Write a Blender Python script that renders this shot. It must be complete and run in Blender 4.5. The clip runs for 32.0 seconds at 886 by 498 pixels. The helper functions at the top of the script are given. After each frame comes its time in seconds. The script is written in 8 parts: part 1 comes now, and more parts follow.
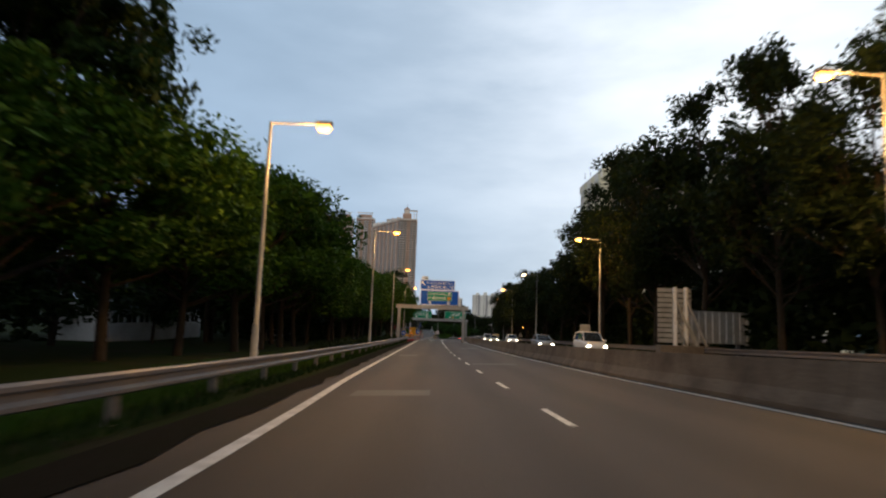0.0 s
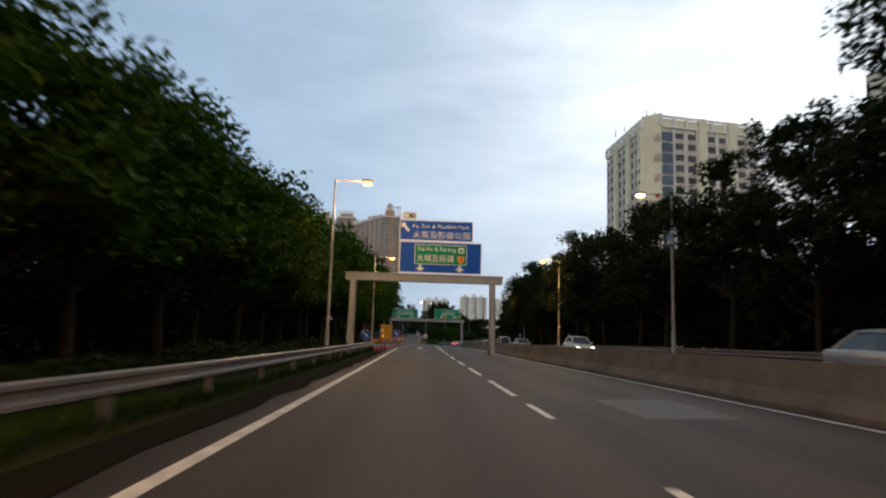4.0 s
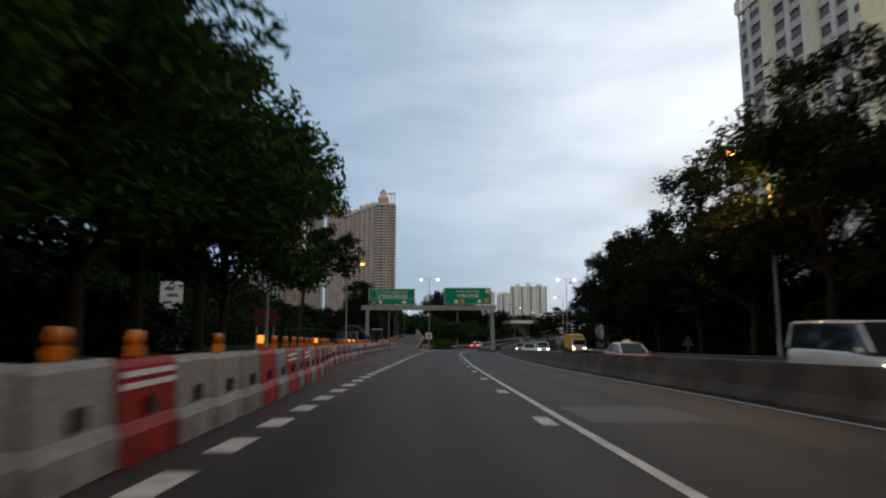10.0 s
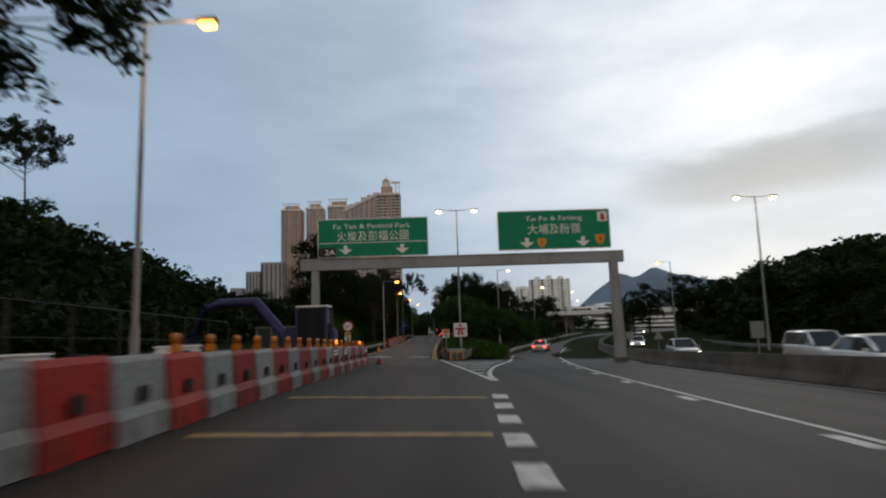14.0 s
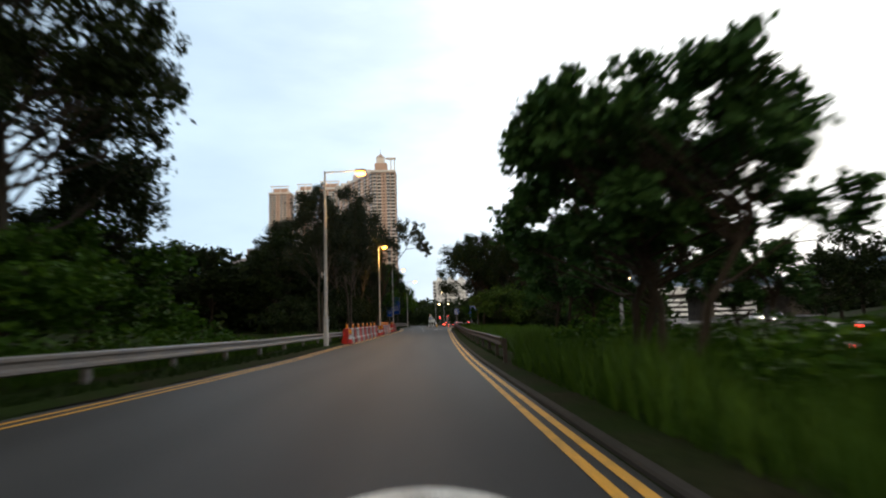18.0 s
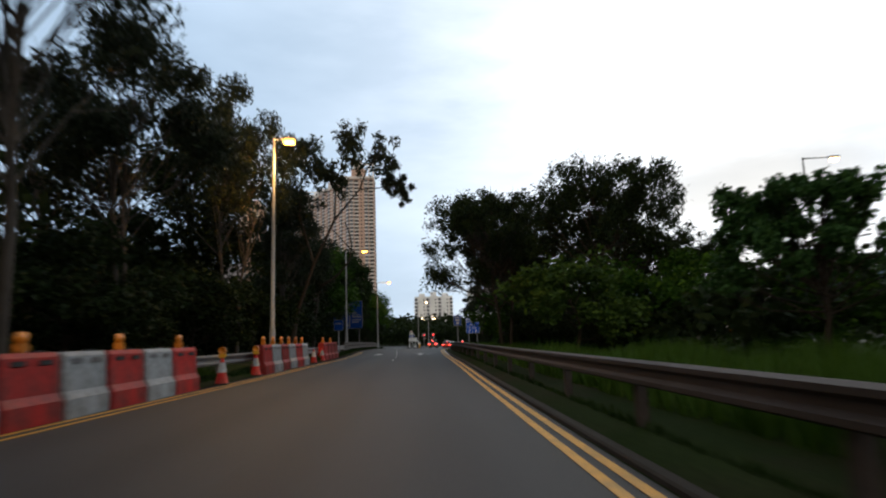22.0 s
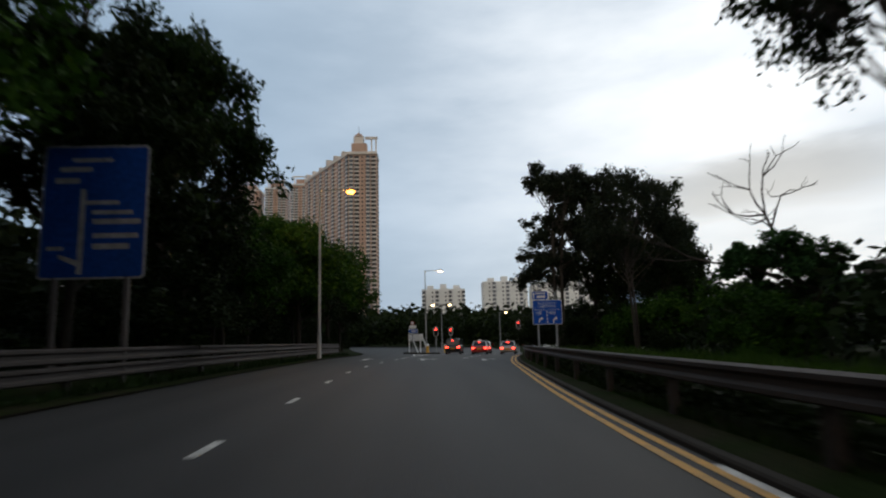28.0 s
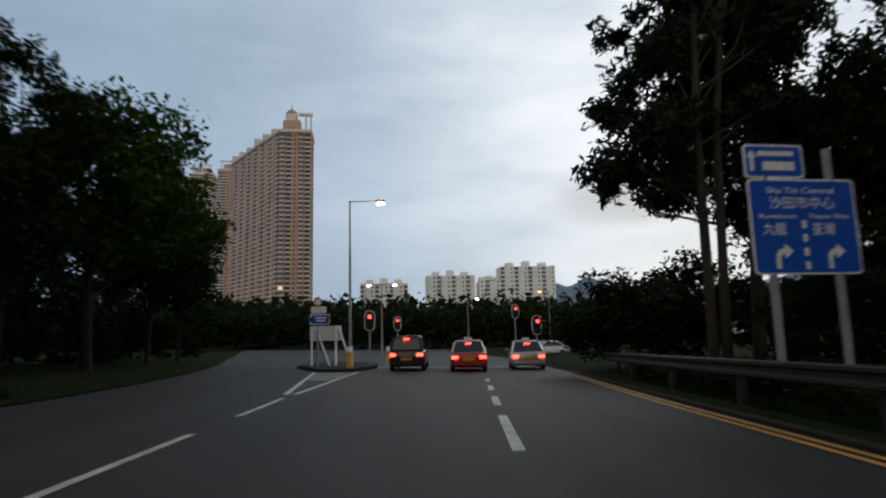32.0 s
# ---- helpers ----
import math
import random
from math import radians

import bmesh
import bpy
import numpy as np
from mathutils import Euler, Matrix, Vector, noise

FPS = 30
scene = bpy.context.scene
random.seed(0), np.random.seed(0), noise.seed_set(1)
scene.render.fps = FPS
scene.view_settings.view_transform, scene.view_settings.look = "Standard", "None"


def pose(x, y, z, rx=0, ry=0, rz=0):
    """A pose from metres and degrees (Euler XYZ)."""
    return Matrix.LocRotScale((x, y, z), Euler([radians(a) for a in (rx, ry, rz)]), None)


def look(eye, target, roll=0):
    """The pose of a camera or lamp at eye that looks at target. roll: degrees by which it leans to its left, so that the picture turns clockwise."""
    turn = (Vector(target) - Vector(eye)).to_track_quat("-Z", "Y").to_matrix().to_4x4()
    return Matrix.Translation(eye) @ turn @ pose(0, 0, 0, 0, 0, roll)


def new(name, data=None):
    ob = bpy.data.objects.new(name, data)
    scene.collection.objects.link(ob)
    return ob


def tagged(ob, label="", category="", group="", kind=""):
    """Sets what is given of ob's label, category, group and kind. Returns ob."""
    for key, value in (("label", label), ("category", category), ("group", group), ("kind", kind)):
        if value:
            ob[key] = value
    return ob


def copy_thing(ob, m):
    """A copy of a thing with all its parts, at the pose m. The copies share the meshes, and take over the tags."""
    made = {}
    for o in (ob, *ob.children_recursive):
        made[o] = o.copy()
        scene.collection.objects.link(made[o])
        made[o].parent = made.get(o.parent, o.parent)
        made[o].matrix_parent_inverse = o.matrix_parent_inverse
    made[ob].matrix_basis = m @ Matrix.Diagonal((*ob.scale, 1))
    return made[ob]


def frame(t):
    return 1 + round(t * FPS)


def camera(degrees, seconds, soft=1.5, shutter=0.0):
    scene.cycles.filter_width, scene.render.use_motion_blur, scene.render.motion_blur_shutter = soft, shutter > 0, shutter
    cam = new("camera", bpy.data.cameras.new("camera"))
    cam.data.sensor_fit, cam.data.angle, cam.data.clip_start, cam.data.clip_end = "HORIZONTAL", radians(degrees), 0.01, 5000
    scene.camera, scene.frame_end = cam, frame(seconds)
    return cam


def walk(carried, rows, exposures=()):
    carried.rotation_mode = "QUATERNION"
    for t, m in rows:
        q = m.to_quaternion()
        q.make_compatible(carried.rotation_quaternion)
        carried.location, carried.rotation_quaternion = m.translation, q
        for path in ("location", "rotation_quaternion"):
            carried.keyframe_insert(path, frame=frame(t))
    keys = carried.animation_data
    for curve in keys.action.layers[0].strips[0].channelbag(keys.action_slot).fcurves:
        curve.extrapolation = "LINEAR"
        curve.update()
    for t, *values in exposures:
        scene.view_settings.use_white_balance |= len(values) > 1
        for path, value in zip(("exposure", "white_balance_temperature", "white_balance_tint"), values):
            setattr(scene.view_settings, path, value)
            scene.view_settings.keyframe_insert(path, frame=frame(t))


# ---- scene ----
import collections

cam = camera(73.38, 32.0, soft=2.1, shutter=0.6)
# seconds and pose; the eye rides 1.2 m above the road
PATH = [
    (0.0, pose(0.00, -0.00, 1.20, 96.66, -2.22, -0.30)),
    (0.5, pose(-0.20, 6.04, 0.99, 96.48, -2.20, -0.59)),
    (1.0, pose(-0.40, 12.09, 0.79, 96.98, -2.07, -0.82)),
    (1.5, pose(-0.58, 18.18, 0.58, 97.04, -2.19, -1.04)),
    (2.0, pose(-0.76, 24.34, 0.38, 97.10, -2.15, -1.20)),
    (2.5, pose(-0.91, 30.60, 0.19, 97.09, -1.92, -1.35)),
    (3.0, pose(-1.02, 36.89, 0.00, 97.29, -1.70, -1.52)),
    (3.5, pose(-1.10, 43.16, -0.17, 97.43, -1.88, -1.64)),
    (4.0, pose(-1.15, 49.42, -0.33, 97.18, -1.81, -1.78)),
    (4.5, pose(-1.17, 55.65, -0.48, 96.98, -1.60, -1.93)),
    (5.0, pose(-1.18, 61.86, -0.63, 96.97, -1.32, -2.08)),
    (5.5, pose(-1.17, 68.05, -0.77, 97.06, -1.04, -2.22)),
    (6.0, pose(-1.16, 74.21, -0.91, 96.97, -1.04, -2.34)),
    (6.5, pose(-1.14, 80.07, -1.04, 96.87, -0.97, -2.56)),
    (7.0, pose(-1.14, 86.14, -1.17, 96.94, -1.05, -2.75)),
    (7.5, pose(-1.13, 92.35, -1.30, 97.12, -1.24, -2.83)),
    (8.0, pose(-1.10, 98.69, -1.44, 97.17, -1.16, -2.85)),
    (8.5, pose(-1.11, 105.12, -1.60, 97.17, -1.20, -2.56)),
    (9.0, pose(-1.15, 111.72, -1.77, 96.91, -0.95, -2.17)),
    (9.5, pose(-1.23, 118.53, -1.94, 97.06, -0.36, -1.89)),
    (10.0, pose(-1.34, 125.57, -2.15, 97.19, -0.05, -1.68)),
    (10.5, pose(-1.46, 132.83, -2.37, 97.20, 0.03, -1.51)),
    (11.0, pose(-1.60, 140.28, -2.60, 97.19, 0.01, -1.32)),
    (11.5, pose(-1.76, 147.84, -2.84, 97.21, 0.66, -1.17)),
    (12.0, pose(-1.93, 155.38, -3.09, 97.33, 1.08, -1.03)),
    (12.5, pose(-2.10, 162.80, -3.32, 97.15, 1.21, -0.95)),
    (13.0, pose(-2.30, 170.12, -3.52, 97.06, 1.40, -0.87)),
    (13.5, pose(-2.52, 177.38, -3.73, 97.17, 1.60, -0.79)),
    (14.0, pose(-2.76, 184.68, -3.92, 97.35, 1.82, -0.67)),
    (14.5, pose(-2.99, 191.91, -4.10, 97.19, 2.21, -0.63)),
    (15.0, pose(-3.19, 198.88, -4.28, 97.54, 2.20, -0.60)),
    (15.5, pose(-3.37, 205.63, -4.49, 97.58, 2.22, -0.57)),
    (16.0, pose(-3.56, 212.22, -4.69, 97.31, 2.28, -0.51)),
    (16.5, pose(-3.76, 218.69, -4.89, 96.99, 2.28, -0.39)),
    (17.0, pose(-3.99, 225.08, -5.08, 96.97, 2.26, -0.18)),
    (17.5, pose(-4.21, 231.41, -5.26, 96.38, 1.93, -0.40)),
    (18.0, pose(-4.44, 237.52, -5.44, 96.59, 1.74, -0.95)),
    (18.5, pose(-4.62, 243.30, -5.56, 96.82, 1.71, -1.51)),
    (19.0, pose(-4.72, 248.86, -5.65, 97.29, 1.81, -2.28)),
    (19.5, pose(-4.76, 254.23, -5.73, 97.71, 1.94, -2.93)),
    (20.0, pose(-4.77, 259.50, -5.82, 97.78, 1.78, -3.17)),
    (20.5, pose(-4.74, 264.79, -5.86, 97.95, 1.56, -3.16)),
    (21.0, pose(-4.68, 270.04, -5.90, 98.37, 1.60, -2.98)),
    (21.5, pose(-4.60, 275.23, -5.94, 98.58, 1.82, -2.89)),
    (22.0, pose(-4.51, 280.32, -5.98, 98.45, 1.94, -2.71)),
    (22.5, pose(-4.42, 285.30, -5.99, 98.41, 2.08, -2.75)),
    (23.0, pose(-4.33, 290.13, -6.00, 98.59, 1.84, -2.87)),
    (23.5, pose(-4.21, 295.08, -6.01, 98.69, 1.68, -2.95)),
    (24.0, pose(-4.09, 300.10, -6.02, 98.75, 1.33, -2.93)),
    (24.5, pose(-4.01, 304.97, -6.02, 98.78, 1.22, -2.74)),
    (25.0, pose(-3.95, 309.92, -6.02, 98.63, 1.09, -2.47)),
    (25.5, pose(-3.91, 314.94, -6.02, 98.56, 1.05, -2.18)),
    (26.0, pose(-3.91, 319.97, -6.03, 98.55, 1.06, -1.95)),
    (26.5, pose(-3.93, 325.00, -6.05, 98.48, 1.17, -1.79)),
    (27.0, pose(-3.98, 330.04, -6.07, 98.39, 1.29, -1.73)),
    (27.5, pose(-4.03, 335.09, -6.09, 98.35, 1.36, -1.79)),
    (28.0, pose(-4.08, 340.15, -6.12, 98.31, 1.36, -1.98)),
    (28.5, pose(-4.10, 345.26, -6.15, 97.97, 1.10, -2.33)),
    (29.0, pose(-4.08, 350.25, -6.18, 98.78, 0.90, -2.69)),
    (29.5, pose(-4.02, 355.17, -6.21, 98.20, 1.11, -3.18)),
    (30.0, pose(-3.91, 359.94, -6.23, 98.15, 1.31, -3.67)),
    (30.5, pose(-3.73, 364.48, -6.28, 98.21, 1.34, -4.45)),
    (31.0, pose(-3.51, 368.83, -6.33, 97.96, 1.40, -5.35)),
    (31.5, pose(-3.23, 373.06, -6.37, 97.65, 1.58, -6.42)),
    (32.0, pose(-2.90, 377.13, -6.41, 98.11, 1.36, -7.71)),
]
EXPOSURES = [(0.0, -0.15, 6450, 10), (4.8, -0.05, 6450, 10), (5.6, 0.1, 6250, 10), (6.2, 0.1, 6250, 10), (7.0, -0.2, 6150, 9), (8.0, -0.2, 6100, 9), (10.0, -0.35, 6350, 10), (14.5, -0.35, 6700, 11), (16.5, -0.15, 6600, 10),
             (17.0, -0.1, 6700, 10), (18.0, 0.65, 7100, 10), (19.0, 0.42, 6800, 11), (20.0, 0.2, 6600, 10), (22.0, 0.3, 6700, 11), (24.0, 0.85, 6800, 11), (25.5, 1.0, 6700, 11), (27.5, -0.15, 6700, 10), (32.0, -0.35, 6650, 10)]
walk(cam, PATH, EXPOSURES)


# ---- world and light ----
WEST = Vector((-0.25, -0.93, 0.22)).normalized()
GLOW = Vector((0.475, 0.755, 0.45)).normalized()   # where the sun sits behind the cloud


def build_world():
    w = bpy.data.worlds.new("evening_sky")
    scene.world = w
    w.use_nodes = True
    n, l = w.node_tree.nodes, w.node_tree.links
    n.clear()
    out, bg = n.new("ShaderNodeOutputWorld"), n.new("ShaderNodeBackground")
    sky = n.new("ShaderNodeTexSky")
    sky.sky_type, sky.sun_disc = "NISHITA", False
    sky.sun_elevation, sky.sun_rotation = radians(12), radians(32)
    sky.air_density, sky.dust_density, sky.ozone_density = 1.0, 2.0, 3.0
    co = n.new("ShaderNodeTexCoord")
    mp = n.new("ShaderNodeMapping")
    mp.inputs["Scale"].default_value = (1.0, 1.0, 3.2)
    no = n.new("ShaderNodeTexNoise")
    no.inputs["Scale"].default_value, no.inputs["Detail"].default_value, no.inputs["Roughness"].default_value = 2.6, 6.0, 0.52
    ramp = n.new("ShaderNodeValToRGB")
    ramp.color_ramp.elements[0].position, ramp.color_ramp.elements[0].color = 0.26, (0.375, 0.515, 0.68, 1)
    ramp.color_ramp.elements[1].position, ramp.color_ramp.elements[1].color = 0.74, (0.495, 0.665, 0.87, 1)
    dot = n.new("ShaderNodeVectorMath")
    dot.operation = "DOT_PRODUCT"
    dot.inputs[1].default_value = GLOW
    rng = n.new("ShaderNodeMapRange")
    for k, v in (("From Min", 0.55), ("From Max", 1.0), ("To Min", 0.0), ("To Max", 1.0)):
        rng.inputs[k].default_value = v
    brk = n.new("ShaderNodeMath")
    brk.operation = "MULTIPLY"
    nb = n.new("ShaderNodeMapRange")
    for k, v in (("From Min", 0.34), ("From Max", 0.64), ("To Min", 0.5), ("To Max", 1.12)):
        nb.inputs[k].default_value = v
    glow = n.new("ShaderNodeMixRGB")
    glow.inputs[2].default_value = (1.2, 1.28, 1.36, 1)
    mix = n.new("ShaderNodeMixRGB")
    mix.inputs[0].default_value = 0.93
    dim = n.new("ShaderNodeMixRGB")
    dim.blend_type = "MULTIPLY"
    dim.inputs[0].default_value, dim.inputs[2].default_value = 1.0, (0.10, 0.10, 0.10, 1)
    l.new(co.outputs["Generated"], mp.inputs[0])
    l.new(mp.outputs[0], no.inputs["Vector"])
    l.new(no.outputs["Fac"], ramp.inputs[0])
    l.new(co.outputs["Generated"], dot.inputs[0])
    l.new(dot.outputs["Value"], rng.inputs["Value"])
    l.new(no.outputs["Fac"], nb.inputs["Value"])
    soft_edge = n.new("ShaderNodeMath")
    soft_edge.operation = "POWER"
    soft_edge.inputs[1].default_value = 2.8
    l.new(rng.outputs[0], soft_edge.inputs[0])
    l.new(soft_edge.outputs[0], brk.inputs[0])
    l.new(nb.outputs[0], brk.inputs[1])
    l.new(brk.outputs[0], glow.inputs[0])
    l.new(ramp.outputs[0], glow.inputs[1])
    l.new(sky.outputs[0], dim.inputs[1])
    l.new(dim.outputs[0], mix.inputs[1])
    # the last warm light of the sunset, low in the sky behind
    west = n.new("ShaderNodeVectorMath")
    west.operation = "DOT_PRODUCT"
    west.inputs[1].default_value = WEST
    wr = n.new("ShaderNodeMapRange")
    wr.interpolation_type = "SMOOTHSTEP"
    for k, v in (("From Min", 0.25), ("From Max", 1.0), ("To Min", 0.0), ("To Max", 1.0)):
        wr.inputs[k].default_value = v
    warm = n.new("ShaderNodeMixRGB")
    warm.inputs[2].default_value = (1.05, 0.96, 0.86, 1)
    l.new(co.outputs["Generated"], west.inputs[0])
    l.new(west.outputs["Value"], wr.inputs["Value"])
    l.new(wr.outputs[0], warm.inputs[0])
    # a grey bank of cloud hangs below the bright gap
    bank = n.new("ShaderNodeSeparateXYZ")
    across = n.new("ShaderNodeVectorMath")
    across.operation = "DOT_PRODUCT"
    across.inputs[1].default_value = (math.cos(radians(31)), -math.sin(radians(31)), 0.0)
    l.new(co.outputs["Generated"], across.inputs[0])
    l.new(co.outputs["Generated"], bank.inputs[0])

    def calc(operation, a, b):
        m = n.new("ShaderNodeMath")
        m.operation = operation
        for i, v in enumerate((a, b)):
            if isinstance(v, float):
                m.inputs[i].default_value = v
            else:
                l.new(v, m.inputs[i])
        return m.outputs[0]

    u = calc("DIVIDE", across.outputs["Value"], 0.2)
    wob = calc("MULTIPLY", calc("SUBTRACT", no.outputs["Fac"], 0.5), 0.16)
    v = calc("DIVIDE", calc("ADD", calc("SUBTRACT", bank.outputs["Z"], 0.205), wob), 0.05)
    far = calc("ADD", calc("POWER", calc("ABSOLUTE", u, 0.0), 2.0), calc("POWER", calc("ABSOLUTE", v, 0.0), 2.0))
    ahead = calc("GREATER_THAN", bank.outputs["Y"], 0.0)
    mask = n.new("ShaderNodeMapRange")
    mask.interpolation_type = "SMOOTHSTEP"
    for key, value in (("From Min", 0.0), ("From Max", 1.6), ("To Min", 0.62), ("To Max", 0.0)):
        mask.inputs[key].default_value = value
    l.new(far, mask.inputs["Value"])
    grey = n.new("ShaderNodeMixRGB")
    grey.inputs[2].default_value = (0.30, 0.335, 0.37, 1)
    l.new(calc("MULTIPLY", mask.outputs[0], ahead), grey.inputs[0])
    l.new(glow.outputs[0], grey.inputs[1])
    l.new(grey.outputs[0], warm.inputs[1])
    l.new(warm.outputs[0], mix.inputs[2])
    # the unseen sky overhead is darkened so that less light reaches the ground
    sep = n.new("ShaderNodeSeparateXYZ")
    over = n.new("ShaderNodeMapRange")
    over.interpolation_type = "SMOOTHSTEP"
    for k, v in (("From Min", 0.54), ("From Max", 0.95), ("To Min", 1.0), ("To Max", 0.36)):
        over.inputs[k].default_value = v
    top = n.new("ShaderNodeVectorMath")
    top.operation = "SCALE"
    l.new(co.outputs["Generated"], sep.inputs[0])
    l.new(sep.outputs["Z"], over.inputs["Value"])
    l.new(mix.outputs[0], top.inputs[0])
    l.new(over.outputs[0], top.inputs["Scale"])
    l.new(top.outputs[0], bg.inputs[0])
    l.new(bg.outputs[0], out.inputs[0])
    bg.inputs[1].default_value = 1.0
    sun = new("sun", bpy.data.lights.new("sun", "SUN"))
    sun.data.energy, sun.data.angle, sun.data.color = 0.3, radians(24), (1.0, 0.96, 0.9)
    sun.matrix_world = look(GLOW * 50, (0, 0, 0))


build_world()


# ---- materials ----
def material(name, colour, rough=0.7, metal=0.0, vary=0.25, scale=3.0, fine=40.0, bump=0.15, tint=None, random=0.0, island=0.0,
             coat=0.0, emit=0.0, alpha=None, stretch=(1, 1, 1), spec=0.4):
    """A two-scale procedural surface: broad stains, fine grain and relief."""
    m = bpy.data.materials.new(name)
    m.use_nodes = True
    n, l = m.node_tree.nodes, m.node_tree.links
    b = n["Principled BSDF"]
    b.inputs["Roughness"].default_value, b.inputs["Metallic"].default_value = rough, metal
    b.inputs["Specular IOR Level"].default_value = spec
    b.inputs["Coat Weight"].default_value = coat
    co = n.new("ShaderNodeTexCoord")
    mp = n.new("ShaderNodeMapping")
    mp.inputs["Scale"].default_value = stretch
    l.new(co.outputs["Object"], mp.inputs[0])
    big, small = n.new("ShaderNodeTexNoise"), n.new("ShaderNodeTexNoise")
    big.inputs["Scale"].default_value, big.inputs["Detail"].default_value = scale, 5
    small.inputs["Scale"].default_value, small.inputs["Detail"].default_value = fine, 3
    l.new(mp.outputs[0], big.inputs["Vector"])
    l.new(mp.outputs[0], small.inputs["Vector"])
    mix = n.new("ShaderNodeMixRGB")
    t = tint or tuple(c * 0.55 for c in colour)
    mix.inputs[1].default_value, mix.inputs[2].default_value = (*colour, 1), (*t, 1)
    rg = n.new("ShaderNodeMapRange")
    for k, v in (("From Min", 0.42), ("From Max", 0.72), ("To Min", 0.0), ("To Max", min(1.0, vary * 2.4))):
        rg.inputs[k].default_value = v
    l.new(big.outputs["Fac"], rg.inputs["Value"])
    l.new(rg.outputs[0], mix.inputs[0])
    hsv = n.new("ShaderNodeHueSaturation")
    vr = n.new("ShaderNodeMapRange")
    for k, v in (("From Min", 0.3), ("From Max", 0.7), ("To Min", 1 - vary * 0.6), ("To Max", 1 + vary * 0.6)):
        vr.inputs[k].default_value = v
    l.new(small.outputs["Fac"], vr.inputs["Value"])
    value = vr.outputs[0]
    if random or island:
        src = n.new("ShaderNodeObjectInfo").outputs["Random"] if random else n.new("ShaderNodeNewGeometry").outputs["Random Per Island"]
        r2 = n.new("ShaderNodeMapRange")
        k = random or island
        r2.inputs["To Min"].default_value, r2.inputs["To Max"].default_value = 1 - k, 1 + k
        l.new(src, r2.inputs["Value"])
        mu = n.new("ShaderNodeMath")
        mu.operation = "MULTIPLY"
        l.new(value, mu.inputs[0])
        l.new(r2.outputs[0], mu.inputs[1])
        value = mu.outputs[0]
    l.new(value, hsv.inputs["Value"])
    l.new(mix.outputs[0], hsv.inputs["Color"])
    l.new(hsv.outputs[0], b.inputs["Base Color"])
    if bump:
        bp = n.new("ShaderNodeBump")
        bp.inputs["Strength"].default_value, bp.inputs["Distance"].default_value = bump, 0.02
        l.new(small.outputs["Fac"], bp.inputs["Height"])
        l.new(bp.outputs[0], b.inputs["Normal"])
    if emit:
        b.inputs["Emission Color"].default_value, b.inputs["Emission Strength"].default_value = (*colour, 1), emit
    return m


def track_bands(m, pitch=3.6, depth=0.3):
    """Darker polished wheel tracks along the road, broken up by noise."""
    n, l = m.node_tree.nodes, m.node_tree.links
    b = n["Principled BSDF"]
    src = b.inputs["Base Color"].links[0].from_socket
    co, sep = n.new("ShaderNodeTexCoord"), n.new("ShaderNodeSeparateXYZ")
    wob = n.new("ShaderNodeTexNoise")
    wob.inputs["Scale"].default_value, wob.inputs["Detail"].default_value = 0.05, 3
    l.new(co.outputs["Object"], sep.inputs[0])
    l.new(co.outputs["Object"], wob.inputs["Vector"])
    sh = n.new("ShaderNodeMath")
    sh.operation = "MULTIPLY_ADD"
    sh.inputs[1].default_value = 2.2
    l.new(wob.outputs["Fac"], sh.inputs[0])
    l.new(sep.outputs["X"], sh.inputs[2])
    k = n.new("ShaderNodeMath")
    k.operation = "MULTIPLY"
    k.inputs[1].default_value = 2 * math.pi / pitch * 2
    l.new(sh.outputs[0], k.inputs[0])
    si = n.new("ShaderNodeMath")
    si.operation = "SINE"
    l.new(k.outputs[0], si.inputs[0])
    mr = n.new("ShaderNodeMapRange")
    for key, v in (("From Min", -0.4), ("From Max", 1.0), ("To Min", 1.0), ("To Max", 1.0 - depth)):
        mr.inputs[key].default_value = v
    l.new(si.outputs[0], mr.inputs["Value"])
    mu = n.new("ShaderNodeVectorMath")
    mu.operation = "SCALE"
    l.new(src, mu.inputs[0])
    l.new(mr.outputs[0], mu.inputs["Scale"])
    l.new(mu.outputs[0], b.inputs["Base Color"])


